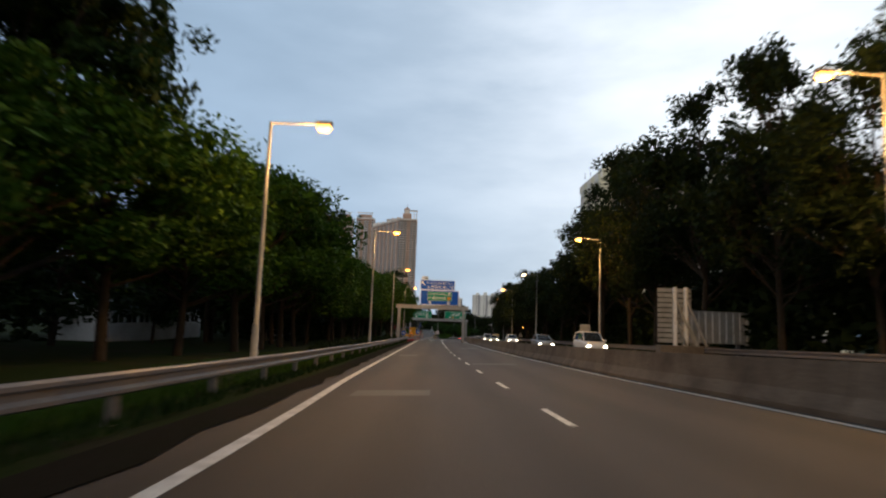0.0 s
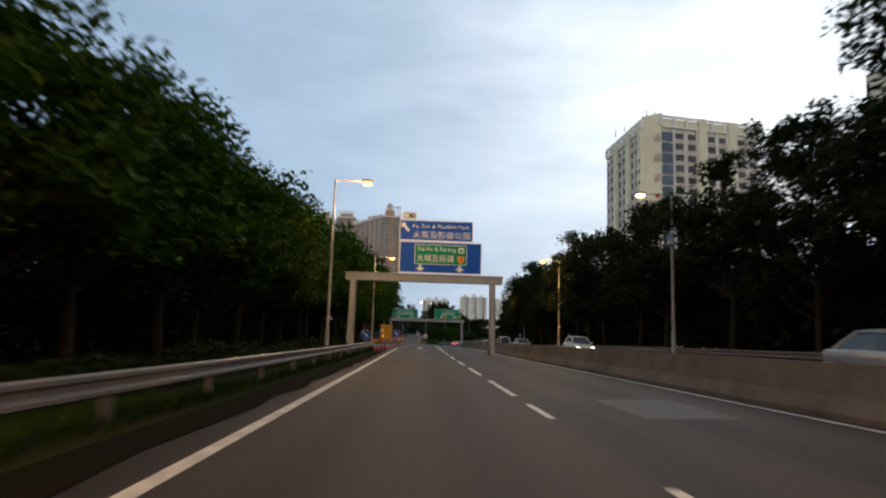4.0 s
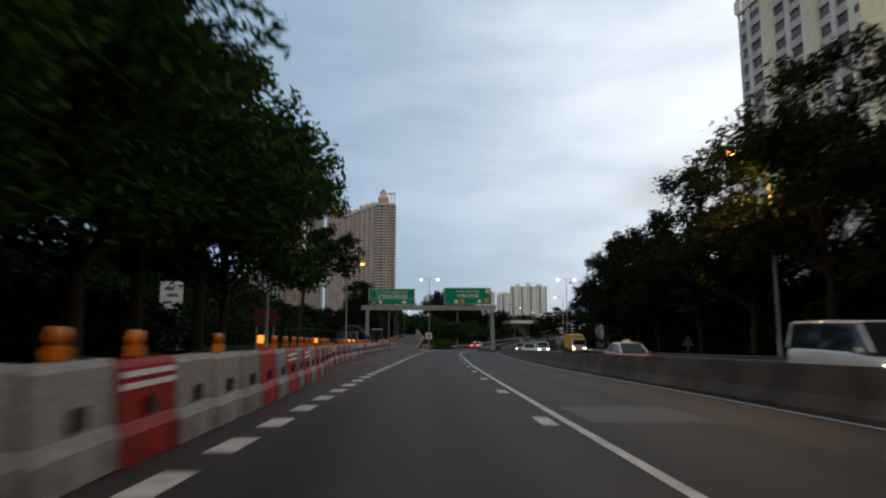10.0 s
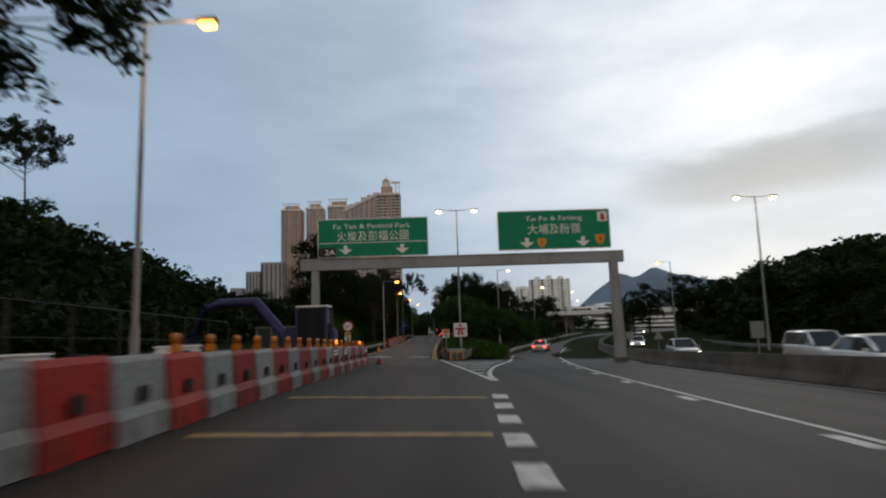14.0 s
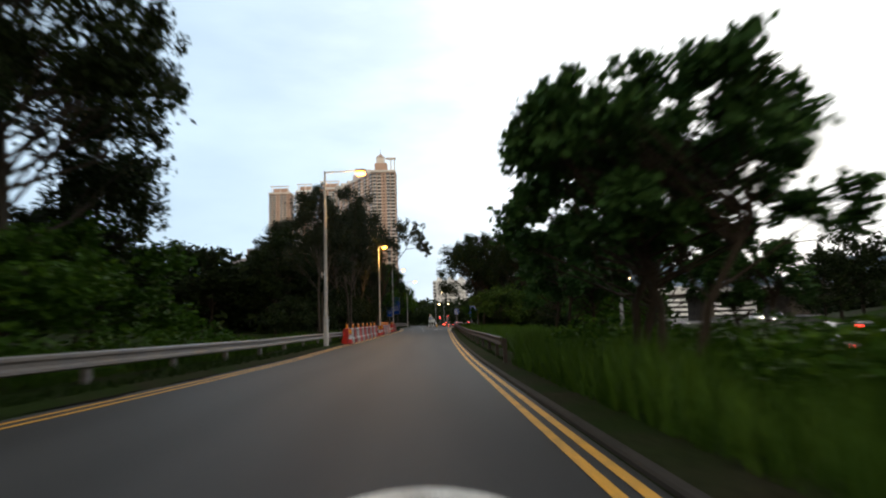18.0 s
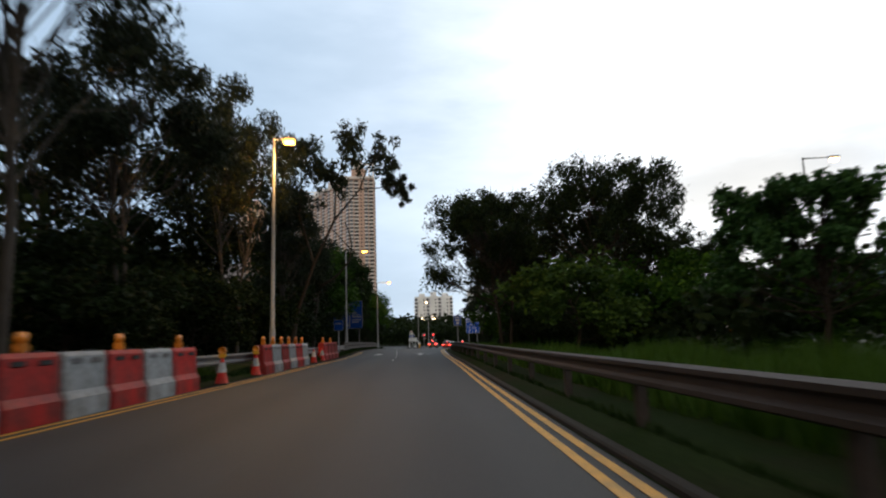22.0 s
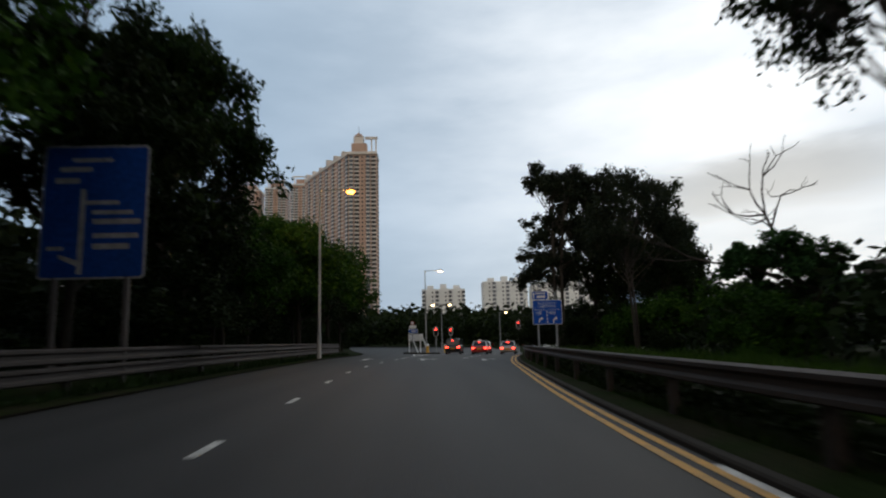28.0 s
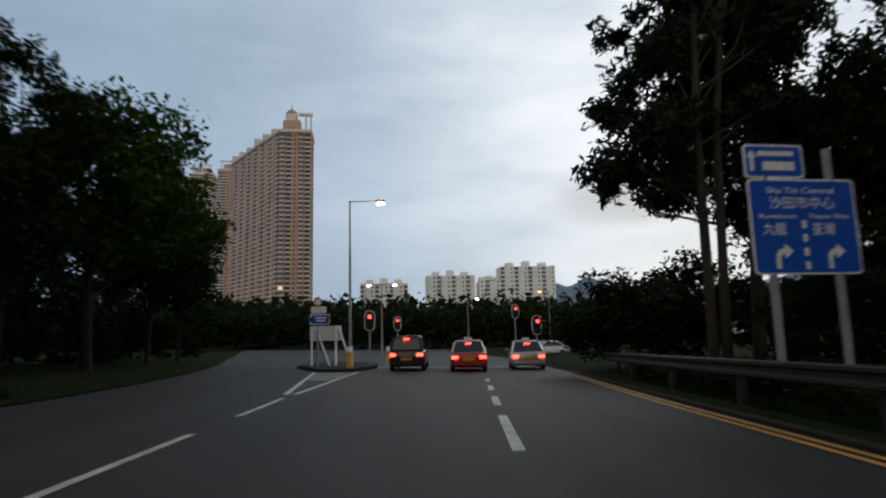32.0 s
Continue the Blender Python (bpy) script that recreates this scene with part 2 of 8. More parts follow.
def leaf_material(name, colour, tip, island=0.45):
    m = bpy.data.materials.new(name)
    m.use_nodes = True
    n, l = m.node_tree.nodes, m.node_tree.links
    b = n["Principled BSDF"]
    out = n["Material Output"]
    tr, ms = n.new("ShaderNodeBsdfTranslucent"), n.new("ShaderNodeMixShader")
    ge = n.new("ShaderNodeNewGeometry")
    ramp = n.new("ShaderNodeValToRGB")
    e = ramp.color_ramp.elements
    e[0].color, e[1].color = (*[c * (1 - island) for c in colour], 1), (*tip, 1)
    mid = e.new(0.55)
    mid.color = (*colour, 1)
    co, no = n.new("ShaderNodeTexCoord"), n.new("ShaderNodeTexNoise")
    no.inputs["Scale"].default_value, no.inputs["Detail"].default_value = 0.35, 2
    l.new(co.outputs["Object"], no.inputs["Vector"])
    mx = n.new("ShaderNodeMath")
    mx.operation = "MULTIPLY_ADD"
    mx.inputs[1].default_value, mx.inputs[2].default_value = 0.6, -0.05
    ad = n.new("ShaderNodeMath")
    ad.operation = "MULTIPLY_ADD"
    ad.inputs[1].default_value = 0.45
    l.new(no.outputs["Fac"], mx.inputs[0])
    l.new(ge.outputs["Random Per Island"], ad.inputs[0])
    l.new(mx.outputs[0], ad.inputs[2])
    l.new(ad.outputs[0], ramp.inputs[0])
    l.new(ramp.outputs[0], b.inputs["Base Color"])
    l.new(ramp.outputs[0], tr.inputs["Color"])
    b.inputs["Roughness"].default_value = 0.65
    b.inputs["Specular IOR Level"].default_value = 0.06
    ms.inputs[0].default_value = 0.14
    l.new(b.outputs[0], ms.inputs[1])
    l.new(tr.outputs[0], ms.inputs[2])
    l.new(ms.outputs[0], out.inputs["Surface"])
    return m


def emitter(name, colour, power):
    m = bpy.data.materials.new(name)
    m.use_nodes = True
    b = m.node_tree.nodes["Principled BSDF"]
    b.inputs["Base Color"].default_value = (*[min(1, c) for c in colour], 1)
    b.inputs["Emission Color"].default_value, b.inputs["Emission Strength"].default_value = (*colour, 1), power
    return m


def glass_material(name, tint=(0.02, 0.025, 0.03)):
    m = bpy.data.materials.new(name)
    m.use_nodes = True
    b = m.node_tree.nodes["Principled BSDF"]
    b.inputs["Base Color"].default_value, b.inputs["Roughness"].default_value = (*tint, 1), 0.06
    b.inputs["Specular IOR Level"].default_value = 0.6
    return m


# the brown includes sodium lamp warmth put into the base colour
ASPHALT = material("asphalt", (0.038, 0.031, 0.0255), 0.7, spec=0.25, vary=0.45, scale=0.3, fine=55, bump=0.4, tint=(0.023, 0.02, 0.0185), stretch=(1.6, 0.25, 1))
SLIP = material("slip_asphalt", (0.032, 0.031, 0.030), 0.68, spec=0.25, vary=0.4, scale=0.3, fine=55, bump=0.4, tint=(0.023, 0.023, 0.023), stretch=(1.6, 0.25, 1))
track_bands(ASPHALT, 3.6, 0.42)
track_bands(SLIP, 3.4, 0.22)
SOIL = material("verge_grass", (0.014, 0.024, 0.006), 1.0, spec=0.02, vary=0.5, scale=0.5, fine=12, bump=0.6, tint=(0.026, 0.022, 0.014))
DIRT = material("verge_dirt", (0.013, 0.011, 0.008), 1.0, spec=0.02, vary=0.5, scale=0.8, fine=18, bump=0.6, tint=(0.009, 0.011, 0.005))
WHITE_LINE = material("white_road_paint", (0.62, 0.61, 0.57), 0.6, vary=0.4, scale=4, fine=30, tint=(0.3, 0.29, 0.27))
YELLOW_LINE = material("yellow_road_paint", (0.66, 0.32, 0.035), 0.65, vary=0.35, scale=4, fine=30, tint=(0.33, 0.2, 0.05))
FADED_YELLOW = material("worn_yellow_paint", (0.36, 0.23, 0.07), 0.7, vary=0.5, scale=3, fine=25, tint=(0.12, 0.09, 0.06))
PATCH = material("road_patch", (0.05, 0.047, 0.045), 0.65, vary=0.3, scale=0.8, fine=60, bump=0.3)
CONCRETE = material("weathered_concrete", (0.135, 0.115, 0.094), 0.9, vary=0.5, scale=0.9, fine=22, bump=0.35, tint=(0.06, 0.05, 0.042), random=0.14)
KERB = material("kerb_concrete", (0.04, 0.035, 0.03), 0.95, spec=0.1, vary=0.4, scale=1.2, fine=25, tint=(0.03, 0.027, 0.022))
GALV = material("galvanised_steel", (0.14, 0.135, 0.14), 0.5, metal=0.4, vary=0.35, scale=1.0, fine=20, bump=0.08, tint=(0.2, 0.17, 0.14))
# rusty brown, with the dark of mirrored trees put into the colour
GALV_OLD = material("rusty_galvanised_steel", (0.04, 0.031, 0.027), 0.7, metal=0.2, vary=0.45, scale=1.0, fine=20, bump=0.1, tint=(0.024, 0.018, 0.014))
POLE = material("painted_grey_steel", (0.22, 0.22, 0.21), 0.55, metal=0.2, vary=0.25, scale=1.5, fine=20, bump=0.05)
GANTRY = material("gantry_paint", (0.29, 0.31, 0.33), 0.6, vary=0.3, scale=0.6, fine=14, bump=0.08, tint=(0.2, 0.2, 0.2))
BARK = material("grey_brown_bark", (0.03, 0.024, 0.018), 0.95, spec=0.1, vary=0.5, scale=1.4, fine=16, bump=0.6, stretch=(1, 1, 0.3), tint=(0.035, 0.028, 0.02))
PALE_BARK = material("pale_bark", (0.05, 0.042, 0.034), 0.9, spec=0.1, vary=0.5, scale=1.2, fine=14, bump=0.4, stretch=(1, 1, 0.3))
LEAF = leaf_material("broad_leaves", (0.026, 0.066, 0.006), (0.092, 0.160, 0.012))
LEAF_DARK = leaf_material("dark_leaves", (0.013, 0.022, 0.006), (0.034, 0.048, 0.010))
LEAF_EUC = leaf_material("eucalypt_leaves", (0.020, 0.027, 0.014), (0.038, 0.044, 0.020))
LEAF_BIG = leaf_material("large_leaves", (0.028, 0.070, 0.018), (0.062, 0.13, 0.032))
LEAF_LIGHT = leaf_material("light_leaves", (0.040, 0.075, 0.012), (0.085, 0.13, 0.02))
# darker copy of the broad leaves, with shade put into its colour
LEAF_SHADED = leaf_material("shaded_leaves", (0.014, 0.030, 0.006), (0.036, 0.062, 0.010))
GRASS = leaf_material("grass_blades", (0.036, 0.080, 0.009), (0.085, 0.135, 0.018))
RED_PLASTIC = material("red_plastic", (0.34, 0.014, 0.01), 0.6, spec=0.2, vary=0.5, scale=2.0, fine=14, bump=0.1, tint=(0.13, 0.022, 0.018), random=0.3)
WHITE_PLASTIC = material("white_plastic", (0.249, 0.254, 0.249), 0.6, spec=0.2, vary=0.5, scale=2.0, fine=14, bump=0.1, tint=(0.16, 0.15, 0.14), random=0.2)
AMBER = material("amber_lens", (0.60, 0.19, 0.012), 0.35, vary=0.2, random=0.3)
DARK = material("dark_rubber", (0.02, 0.02, 0.02), 0.8, vary=0.2)
# dull white; lettering on the darker blue signs has tree shade put in
DULL_SHEET = material("dull_shaded_white_sheet", (0.24, 0.24, 0.24), 0.7, spec=0.1, vary=0.4, scale=3, fine=20, bump=0.02)
# copy of the sign blue with the shade of roadside trees put in
BLUE_SHADED = material("tree_shaded_blue_sheet", (0.005, 0.04, 0.2), 0.7, spec=0.08, vary=0.35, scale=0.8, fine=8, bump=0.02, tint=(0.004, 0.03, 0.14))
BLUE = material("blue_sign_sheet", (0.008, 0.085, 0.45), 0.5, spec=0.15, vary=0.2, scale=0.8, fine=8, bump=0.02, tint=(0.007, 0.085, 0.5))
GREEN = material("green_sign_sheet", (0.006, 0.24, 0.13), 0.5, spec=0.15, vary=0.2, scale=0.8, fine=8, bump=0.02, tint=(0.007, 0.19, 0.10))
SIGN_WHITE = material("sign_white", (0.80, 0.81, 0.80), 0.45, vary=0.12, scale=1.5, fine=8, bump=0)
SIGN_BLACK = material("sign_black", (0.02, 0.02, 0.02), 0.5, vary=0.1, bump=0)
SIGN_RED = material("sign_red", (0.5, 0.03, 0.03), 0.45, vary=0.1, bump=0)
SIGN_YELLOW = material("sign_yellow", (0.70, 0.36, 0.02), 0.45, vary=0.2, scale=1.2, bump=0)
SHIELD = material("sign_orange", (0.75, 0.28, 0.02), 0.45, vary=0.1, bump=0)
ALU = material("sign_back_aluminium", (0.33, 0.34, 0.34), 0.5, metal=0.4, vary=0.2, bump=0.03)
SODIUM = emitter("sodium_lens", (1.0, 0.37, 0.05), 14)
WARM = emitter("warm_white_lens", (1.0, 0.66, 0.34), 16)
FLASH = emitter("amber_flash", (1.0, 0.28, 0.03), 2.2)
HEADLIGHT = emitter("headlight_lens", (1.0, 0.86, 0.62), 30)
TAIL = emitter("tail_lens", (1.0, 0.05, 0.03), 11)
RED_SIGNAL = emitter("red_signal", (1.0, 0.03, 0.02), 14)
LIT_WINDOW = emitter("lit_window", (1.0, 0.72, 0.38), 0.8)
GLASS = glass_material("window_glass")


# ---- mesh helpers ----
def mesh_of(name, verts, faces, mat, smooth=False):
    me = bpy.data.meshes.new(name)
    me.from_pydata([tuple(v) for v in verts], [], faces)
    me.materials.append(mat)
    if smooth:
        me.polygons.foreach_set("use_smooth", [True] * len(me.polygons))
    me.update()
    return me


def finish(name, bm, mat, smooth=False):
    me = bpy.data.meshes.new(name)
    bm.to_mesh(me)
    bm.free()
    me.materials.append(mat)
    if smooth:
        me.polygons.foreach_set("use_smooth", [True] * len(me.polygons))
    return me


def part(name, me, parent, m=None, label=""):
    """Links a mesh as one part under a thing or a part."""
    ob = new(name, me)
    ob.parent = parent
    if m is not None:
        ob.matrix_basis = m
    return tagged(ob, label)


def thing(name, m, label, category, group="", kind="", me=None):
    ob = new(name, me)
    ob.matrix_basis = m
    return tagged(ob, label, category, group, kind)


def box(x0, x1, y0, y1, z0, z1, mat, name="box", bevel=0.0):
    bm = bmesh.new()
    bmesh.ops.create_cube(bm, size=1, matrix=Matrix.LocRotScale(((x0 + x1) / 2, (y0 + y1) / 2, (z0 + z1) / 2), None, (abs(x1 - x0), abs(y1 - y0), abs(z1 - z0))))
    if bevel:
        bmesh.ops.bevel(bm, geom=list(bm.edges), offset=bevel, segments=2, affect="EDGES", clamp_overlap=True)
    return finish(name, bm, mat)


def tube(points, radii, mat, sides=8, name="tube", smooth=True):
    """A tapered tube through the points, capped."""
    P = [Vector(p) for p in points]
    verts, faces = [], []
    up = Vector((0.13, 0.31, 0.94)).normalized()
    for i, p in enumerate(P):
        d = (P[min(i + 1, len(P) - 1)] - P[max(i - 1, 0)]).normalized()
        a = d.cross(up)
        a = (a if a.length > 0.05 else d.cross(Vector((1, 0, 0)))).normalized()
        b = d.cross(a)
        for k in range(sides):
            u = 2 * math.pi * k / sides
            verts.append(p + (a * math.cos(u) + b * math.sin(u)) * radii[i])
    for i in range(len(P) - 1):
        for k in range(sides):
            q = (k + 1) % sides
            faces.append((i * sides + k, i * sides + q, (i + 1) * sides + q, (i + 1) * sides + k))
    faces.append(tuple(range(sides)))
    faces.append(tuple(range((len(P) - 1) * sides, len(P) * sides)))
    return mesh_of(name, verts, faces, mat, smooth)


def plate(outline, y0, y1, mat, name="plate"):
    """A flat sheet in the x-z plane between y0 and y1."""
    n = len(outline)
    verts = [(x, y0, z) for x, z in outline] + [(x, y1, z) for x, z in outline]
    faces = [tuple(range(n)), tuple(range(2 * n - 1, n - 1, -1))] + [(i, n + i, n + (i + 1) % n, (i + 1) % n) for i in range(n)]
    return mesh_of(name, verts, faces, mat)


def disc(r, n=28, cx=0.0, cz=0.0, sx=1.0):
    return [(cx + sx * r * math.cos(2 * math.pi * k / n), cz + r * math.sin(2 * math.pi * k / n)) for k in range(n)]


def rounded(x0, x1, z0, z1, r=0.06, n=4):
    o = []
    for cx, cz, a in ((x1 - r, z1 - r, 0), (x0 + r, z1 - r, 90), (x0 + r, z0 + r, 180), (x1 - r, z0 + r, 270)):
        o += [(cx + r * math.cos(radians(a + 90 * k / n)), cz + r * math.sin(radians(a + 90 * k / n))) for k in range(n + 1)]
    return o


def writing(text, x, z, height, y, mat, parent, width=None, align="LEFT", name="lettering"):
    """Letters standing in the x-z plane, facing the traffic; width squeezes the line to fit."""
    cu = bpy.data.curves.new("letters", "FONT")
    cu.body, cu.size, cu.align_x = text, height * 1.38, "LEFT"
    cu.extrude = 0.002
    cu.resolution_u = 3
    for i in range(len(text)):
        cu.materials.append(mat)
        cu.body_format[i].material_index = i
    ob = bpy.data.objects.new("letters", cu)
    scene.collection.objects.link(ob)
    me = bpy.data.meshes.new_from_object(ob)
    xs = [v.co.x for v in me.vertices]
    lo, hi = min(xs), max(xs)
    k = (width / (hi - lo)) if width else 1.0
    shift = -lo if align == "LEFT" else -(lo + hi) / 2
    me.transform(Matrix.Diagonal((k, 1, 1, 1)) @ Matrix.Translation((shift, 0, 0)))
    bpy.data.objects.remove(ob)
    co = [v.co.copy() for v in me.vertices]
    glyphs = {}
    for f in me.polygons:
        glyphs.setdefault(f.material_index, []).append(tuple(f.vertices))
    for faces in glyphs.values():
        ids = sorted({i for f in faces for i in f})
        at = {i: j for j, i in enumerate(ids)}
        part(name, mesh_of(name, [co[i] for i in ids], [tuple(at[i] for i in f) for f in faces], mat), parent, pose(x, y, z, 90, 0, 0))
    bpy.data.meshes.remove(me)


# ---- the lie of the land ----
NODE_Y = [-20 + 20 * k for k in range(24)]
ROAD_Z = [0.69, 0.0, -0.69, -1.29, -1.79, -2.24, -2.66, -3.18, -3.79, -4.44, -5.0, -5.51, -6.13, -6.71, -7.02, -7.18, -7.22, -7.23, -7.32, -7.43, -7.65, -7.98, -8.3, -8.5]
CROSSFALL = [0.045, 0.041, 0.036, 0.031, 0.026, 0.021, 0.014, 0.005, -0.006, -0.018, -0.027, -0.033, -0.035, -0.035, -0.033, -0.03, -0.027, -0.024, -0.023, -0.022, -0.023, -0.024, -0.025, -0.027]
AXIS_X = [0.0, 0.0, -0.6, -1.1, -1.2, -1.1, -1.1, -1.3, -1.6, -2.0, -2.6, -3.2, -3.8, -4.5, -4.8, -4.5, -4.1, -3.9, -4.1, -3.9, -2.9, -2.9, -2.9, -2.9]


def ground(x, y):
    """Height of the road plane, with its fall across, at a place."""
    z = np.interp(y, NODE_Y, ROAD_Z)
    return float(z + np.interp(y, NODE_Y, CROSSFALL) * np.clip(x - np.interp(y, NODE_Y, AXIS_X), -14, 14))


def line(*pts):
    ys, xs = [p[1] for p in pts], [p[0] for p in pts]

    def at(y):
        if y <= ys[0]:
            return xs[0]
        if y >= ys[-1]:
            return xs[-1] + (y - ys[-1]) * (xs[-1] - xs[-2]) / (ys[-1] - ys[-2])
        i = max(k for k in range(len(ys) - 1) if ys[k] <= y)
        # smooth run between the points
        def slope(k):
            a, b = max(k - 1, 0), min(k + 1, len(ys) - 1)
            return (xs[b] - xs[a]) / (ys[b] - ys[a])
        h = ys[i + 1] - ys[i]
        u = (y - ys[i]) / h
        return ((2 * u**3 - 3 * u**2 + 1) * xs[i] + (u**3 - 2 * u**2 + u) * h * slope(i) + (-2 * u**3 + 3 * u**2) * xs[i + 1] + (u**3 - u**2) * h * slope(i + 1))
    return at


edge_left = line((-1.6, -60), (-2.2, 5), (-2.75, 20), (-3.25, 45), (-3.6, 80), (-3.75, 100), (-3.9, 128))
lane_line = line((3.4, -60), (1.95, 6), (1.55, 20), (0.97, 47), (0.62, 82), (0.5, 98), (0.55, 106), (0.7, 117), (0.85, 136), (1.05, 148), (1.5, 165), (2.0, 178),
                 (2.45, 190), (3.1, 200), (4.4, 213), (6.2, 226), (8.6, 240), (13.5, 262), (20, 285), (32, 320), (47, 360), (66, 410))
edge_right = line((7.2, -60), (5.75, 8), (5.4, 20), (5.0, 48), (4.55, 82), (4.3, 92), (4.6, 106), (4.95, 120), (5.3, 145), (5.9, 165), (6.7, 182), (7.9, 200), (9.2, 213), (11, 227), (13.6, 243),
                  (18, 263), (24.5, 285), (36.5, 320), (51.5, 360), (70.5, 410))
pave_left = line((-2.9, -60), (-3.5, 5), (-4.5, 45), (-4.9, 100), (-6.0, 130), (-8.8, 150), (-10.3, 180), (-10.8, 215), (-10.9, 232), (-10.2, 243), (-10.1, 262), (-10.3, 278),
                 (-9.95, 290), (-9.7, 305), (-9.35, 320), (-9.9, 335), (-10.5, 345), (-10.6, 370), (-10.3, 385), (-9.9, 395), (-10.9, 410), (-14, 430))
slip_right = line((-2.6, 226), (-2.7, 240), (-2.75, 262), (-2.6, 280), (-2.36, 296), (-2.1, 310), (-1.98, 322), (-1.45, 340), (-1.1, 348), (-0.5, 356), (0.4, 365), (1.5, 375), (2.7, 383), (4.0, 391), (6.5, 404), (10, 425))
slip_yellow_left = line((-10.5, 235), (-9.8, 244), (-9.7, 258), (-9.9, 272), (-9.7, 287), (-9.4, 299), (-9.15, 310), (-9.0, 320), (-9.5, 335), (-10.1, 344))
nose_right = line((-0.9, 200), (-0.75, 208), (0.5, 218), (2.55, 228.4), (5.3, 247.6), (10, 265), (16.5, 285), (28.2, 320), (43, 360), (62, 410))
barrier_mid = line(*[(edge_right(y) + 0.62, y) for y in (-60, 8, 20, 48, 82, 92, 106, 125, 145, 165, 182, 200, 213, 227, 243, 263, 285, 320, 360, 410)])
far_kerb = line(*[(edge_right(y) + 9.6 + max(0, y - 170) * 0.035, y) for y in (-60, 8, 48, 82, 106, 145, 182, 213, 243, 285, 320, 360, 410)])


def hill(x, y):
    """Wooded slopes beside the works site and beyond the far carriageway."""
    a = 13.5 * math.exp(-((x + 67) / 24) ** 2 - ((y - 262) / 50) ** 2)
    b = 6.0 * math.exp(-((x - 62) / 20) ** 2 - ((y - 265) / 45) ** 2)
    return a + b


def strip(name, left, right, y0, y1, mat, label, category, lift=0.0, step=2.0, cols=8):
    n = max(1, round((y1 - y0) / step))
    verts, faces = [], []
    for i in range(n + 1):
        y = y0 + (y1 - y0) * i / n
        a, b = left(y), right(y)
        for k in range(cols + 1):
            x = a + (b - a) * k / cols
            verts.append((x, y, ground(x, y) + lift))
    for i in range(n):
        for k in range(cols):
            v = i * (cols + 1) + k
            faces.append((v, v + 1, v + cols + 2, v + cols + 1))
    return thing(name, Matrix(), label, category, kind="structure", me=mesh_of(name, verts, faces, mat, True))


def build_ground():
    ys = [-900, -400, -150] + [-60 + 4 * k for k in range(146)] + [560, 620, 700, 800, 1000, 1400, 2200, 3400, 4800]
    verts, faces, rows = [], [], None
    for y in ys:
        yc = min(max(y, -60), 520)
        bl, fr = pave_left(yc), far_kerb(yc)
        if yc > 232:
            sr, ml = slip_right(min(yc, 425)), nose_right(yc)
        else:
            sr = ml = 0.5 * (bl + fr)
        cols = [(-4500, 0), (-1500, 0), (-500, 0), (-200, 0.2), (-120, 0.2), (-95, .2), (-80, .2), (-70, .2), (-60, .2), (-50, 0.3), (-42, 0.3), (-35, 0.3), (-27, 0.3), (-20, 0.3)]
        cols += [(bl - 5, 0.25), (bl - 2.4, 0.22), (bl - 1.2, 0.12), (bl - 0.25, 0.05), (bl + 0.2, -0.14)]
        gap = ml - sr
        inner = 0.16 if gap > 1.5 else -0.14
        cols += [(sr - 0.25, -0.14), (sr + 0.22 if gap > 1.5 else sr, inner * 0.6 if gap > 1.5 else inner), (sr + gap * 0.3, inner), (sr + gap * 0.5, inner), (sr + gap * 0.75, inner), (ml - 0.2 if gap > 1.5 else ml, inner * 0.6 if gap > 1.5 else inner), (ml + 0.25, -0.14)]
        cols += [(fr - 0.2, -0.14), (fr + 0.25, 0.06), (fr + 1.5, 0.2), (fr + 5, 0.3), (fr + 12, 0.3), (fr + 20, .3), (fr + 28, .3), (fr + 36, .3), (fr + 45, 0.3), (fr + 55, .3), (fr + 70, 0.3), (fr + 140, 0.2), (fr + 500, 0), (fr + 4500, 0)]
        n = len(cols)
        for x, dz in cols:
            bumpy = 0.12 * noise.noise((x * 0.15, y * 0.15, 3)) if dz >= 0.1 else 0
            verts.append((x, y, ground(x, yc) + dz + bumpy + hill(x, y)))
    for i in range(len(ys) - 1):
        for k in range(n - 1):
            v = i * n + k
            faces.append((v, v + 1, v + n + 1, v + n))
    thing("ground", Matrix(), "grassy roadside ground with bare dirt patches", "ground", kind="structure", me=mesh_of("ground", verts, faces, SOIL, True))


build_ground()
strip("road", pave_left, lambda y: barrier_mid(y) - 0.2, -60, 232, ASPHALT, "worn brown-grey asphalt expressway carriageway", "road", cols=10)
strip("road", nose_right, lambda y: barrier_mid(y) - 0.2, 232, 500, ASPHALT, "worn asphalt expressway curving away under the bridge", "road", cols=6)
strip("road", lambda y: barrier_mid(y) + 0.2, far_kerb, -60, 500, ASPHALT, "oncoming expressway carriageway of worn asphalt", "road", cols=6)
strip("road", pave_left, slip_right, 232, 425, SLIP, "dark grey asphalt slip road", "road", cols=8)
strip("road", lambda y: -60, lambda y: 70, 425, 470, SLIP, "asphalt cross road at the traffic lights", "road", cols=16)


def dirt_strip(y0, y1, a, b, label):
    strip("verge", a, b, y0, y1, DIRT, label, "verge", lift=0.02, cols=3)


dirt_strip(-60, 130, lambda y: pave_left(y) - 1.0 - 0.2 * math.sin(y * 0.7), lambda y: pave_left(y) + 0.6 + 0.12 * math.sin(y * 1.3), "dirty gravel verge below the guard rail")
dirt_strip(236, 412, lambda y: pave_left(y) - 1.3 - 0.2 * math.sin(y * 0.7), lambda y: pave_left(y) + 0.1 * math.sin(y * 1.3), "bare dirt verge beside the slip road")
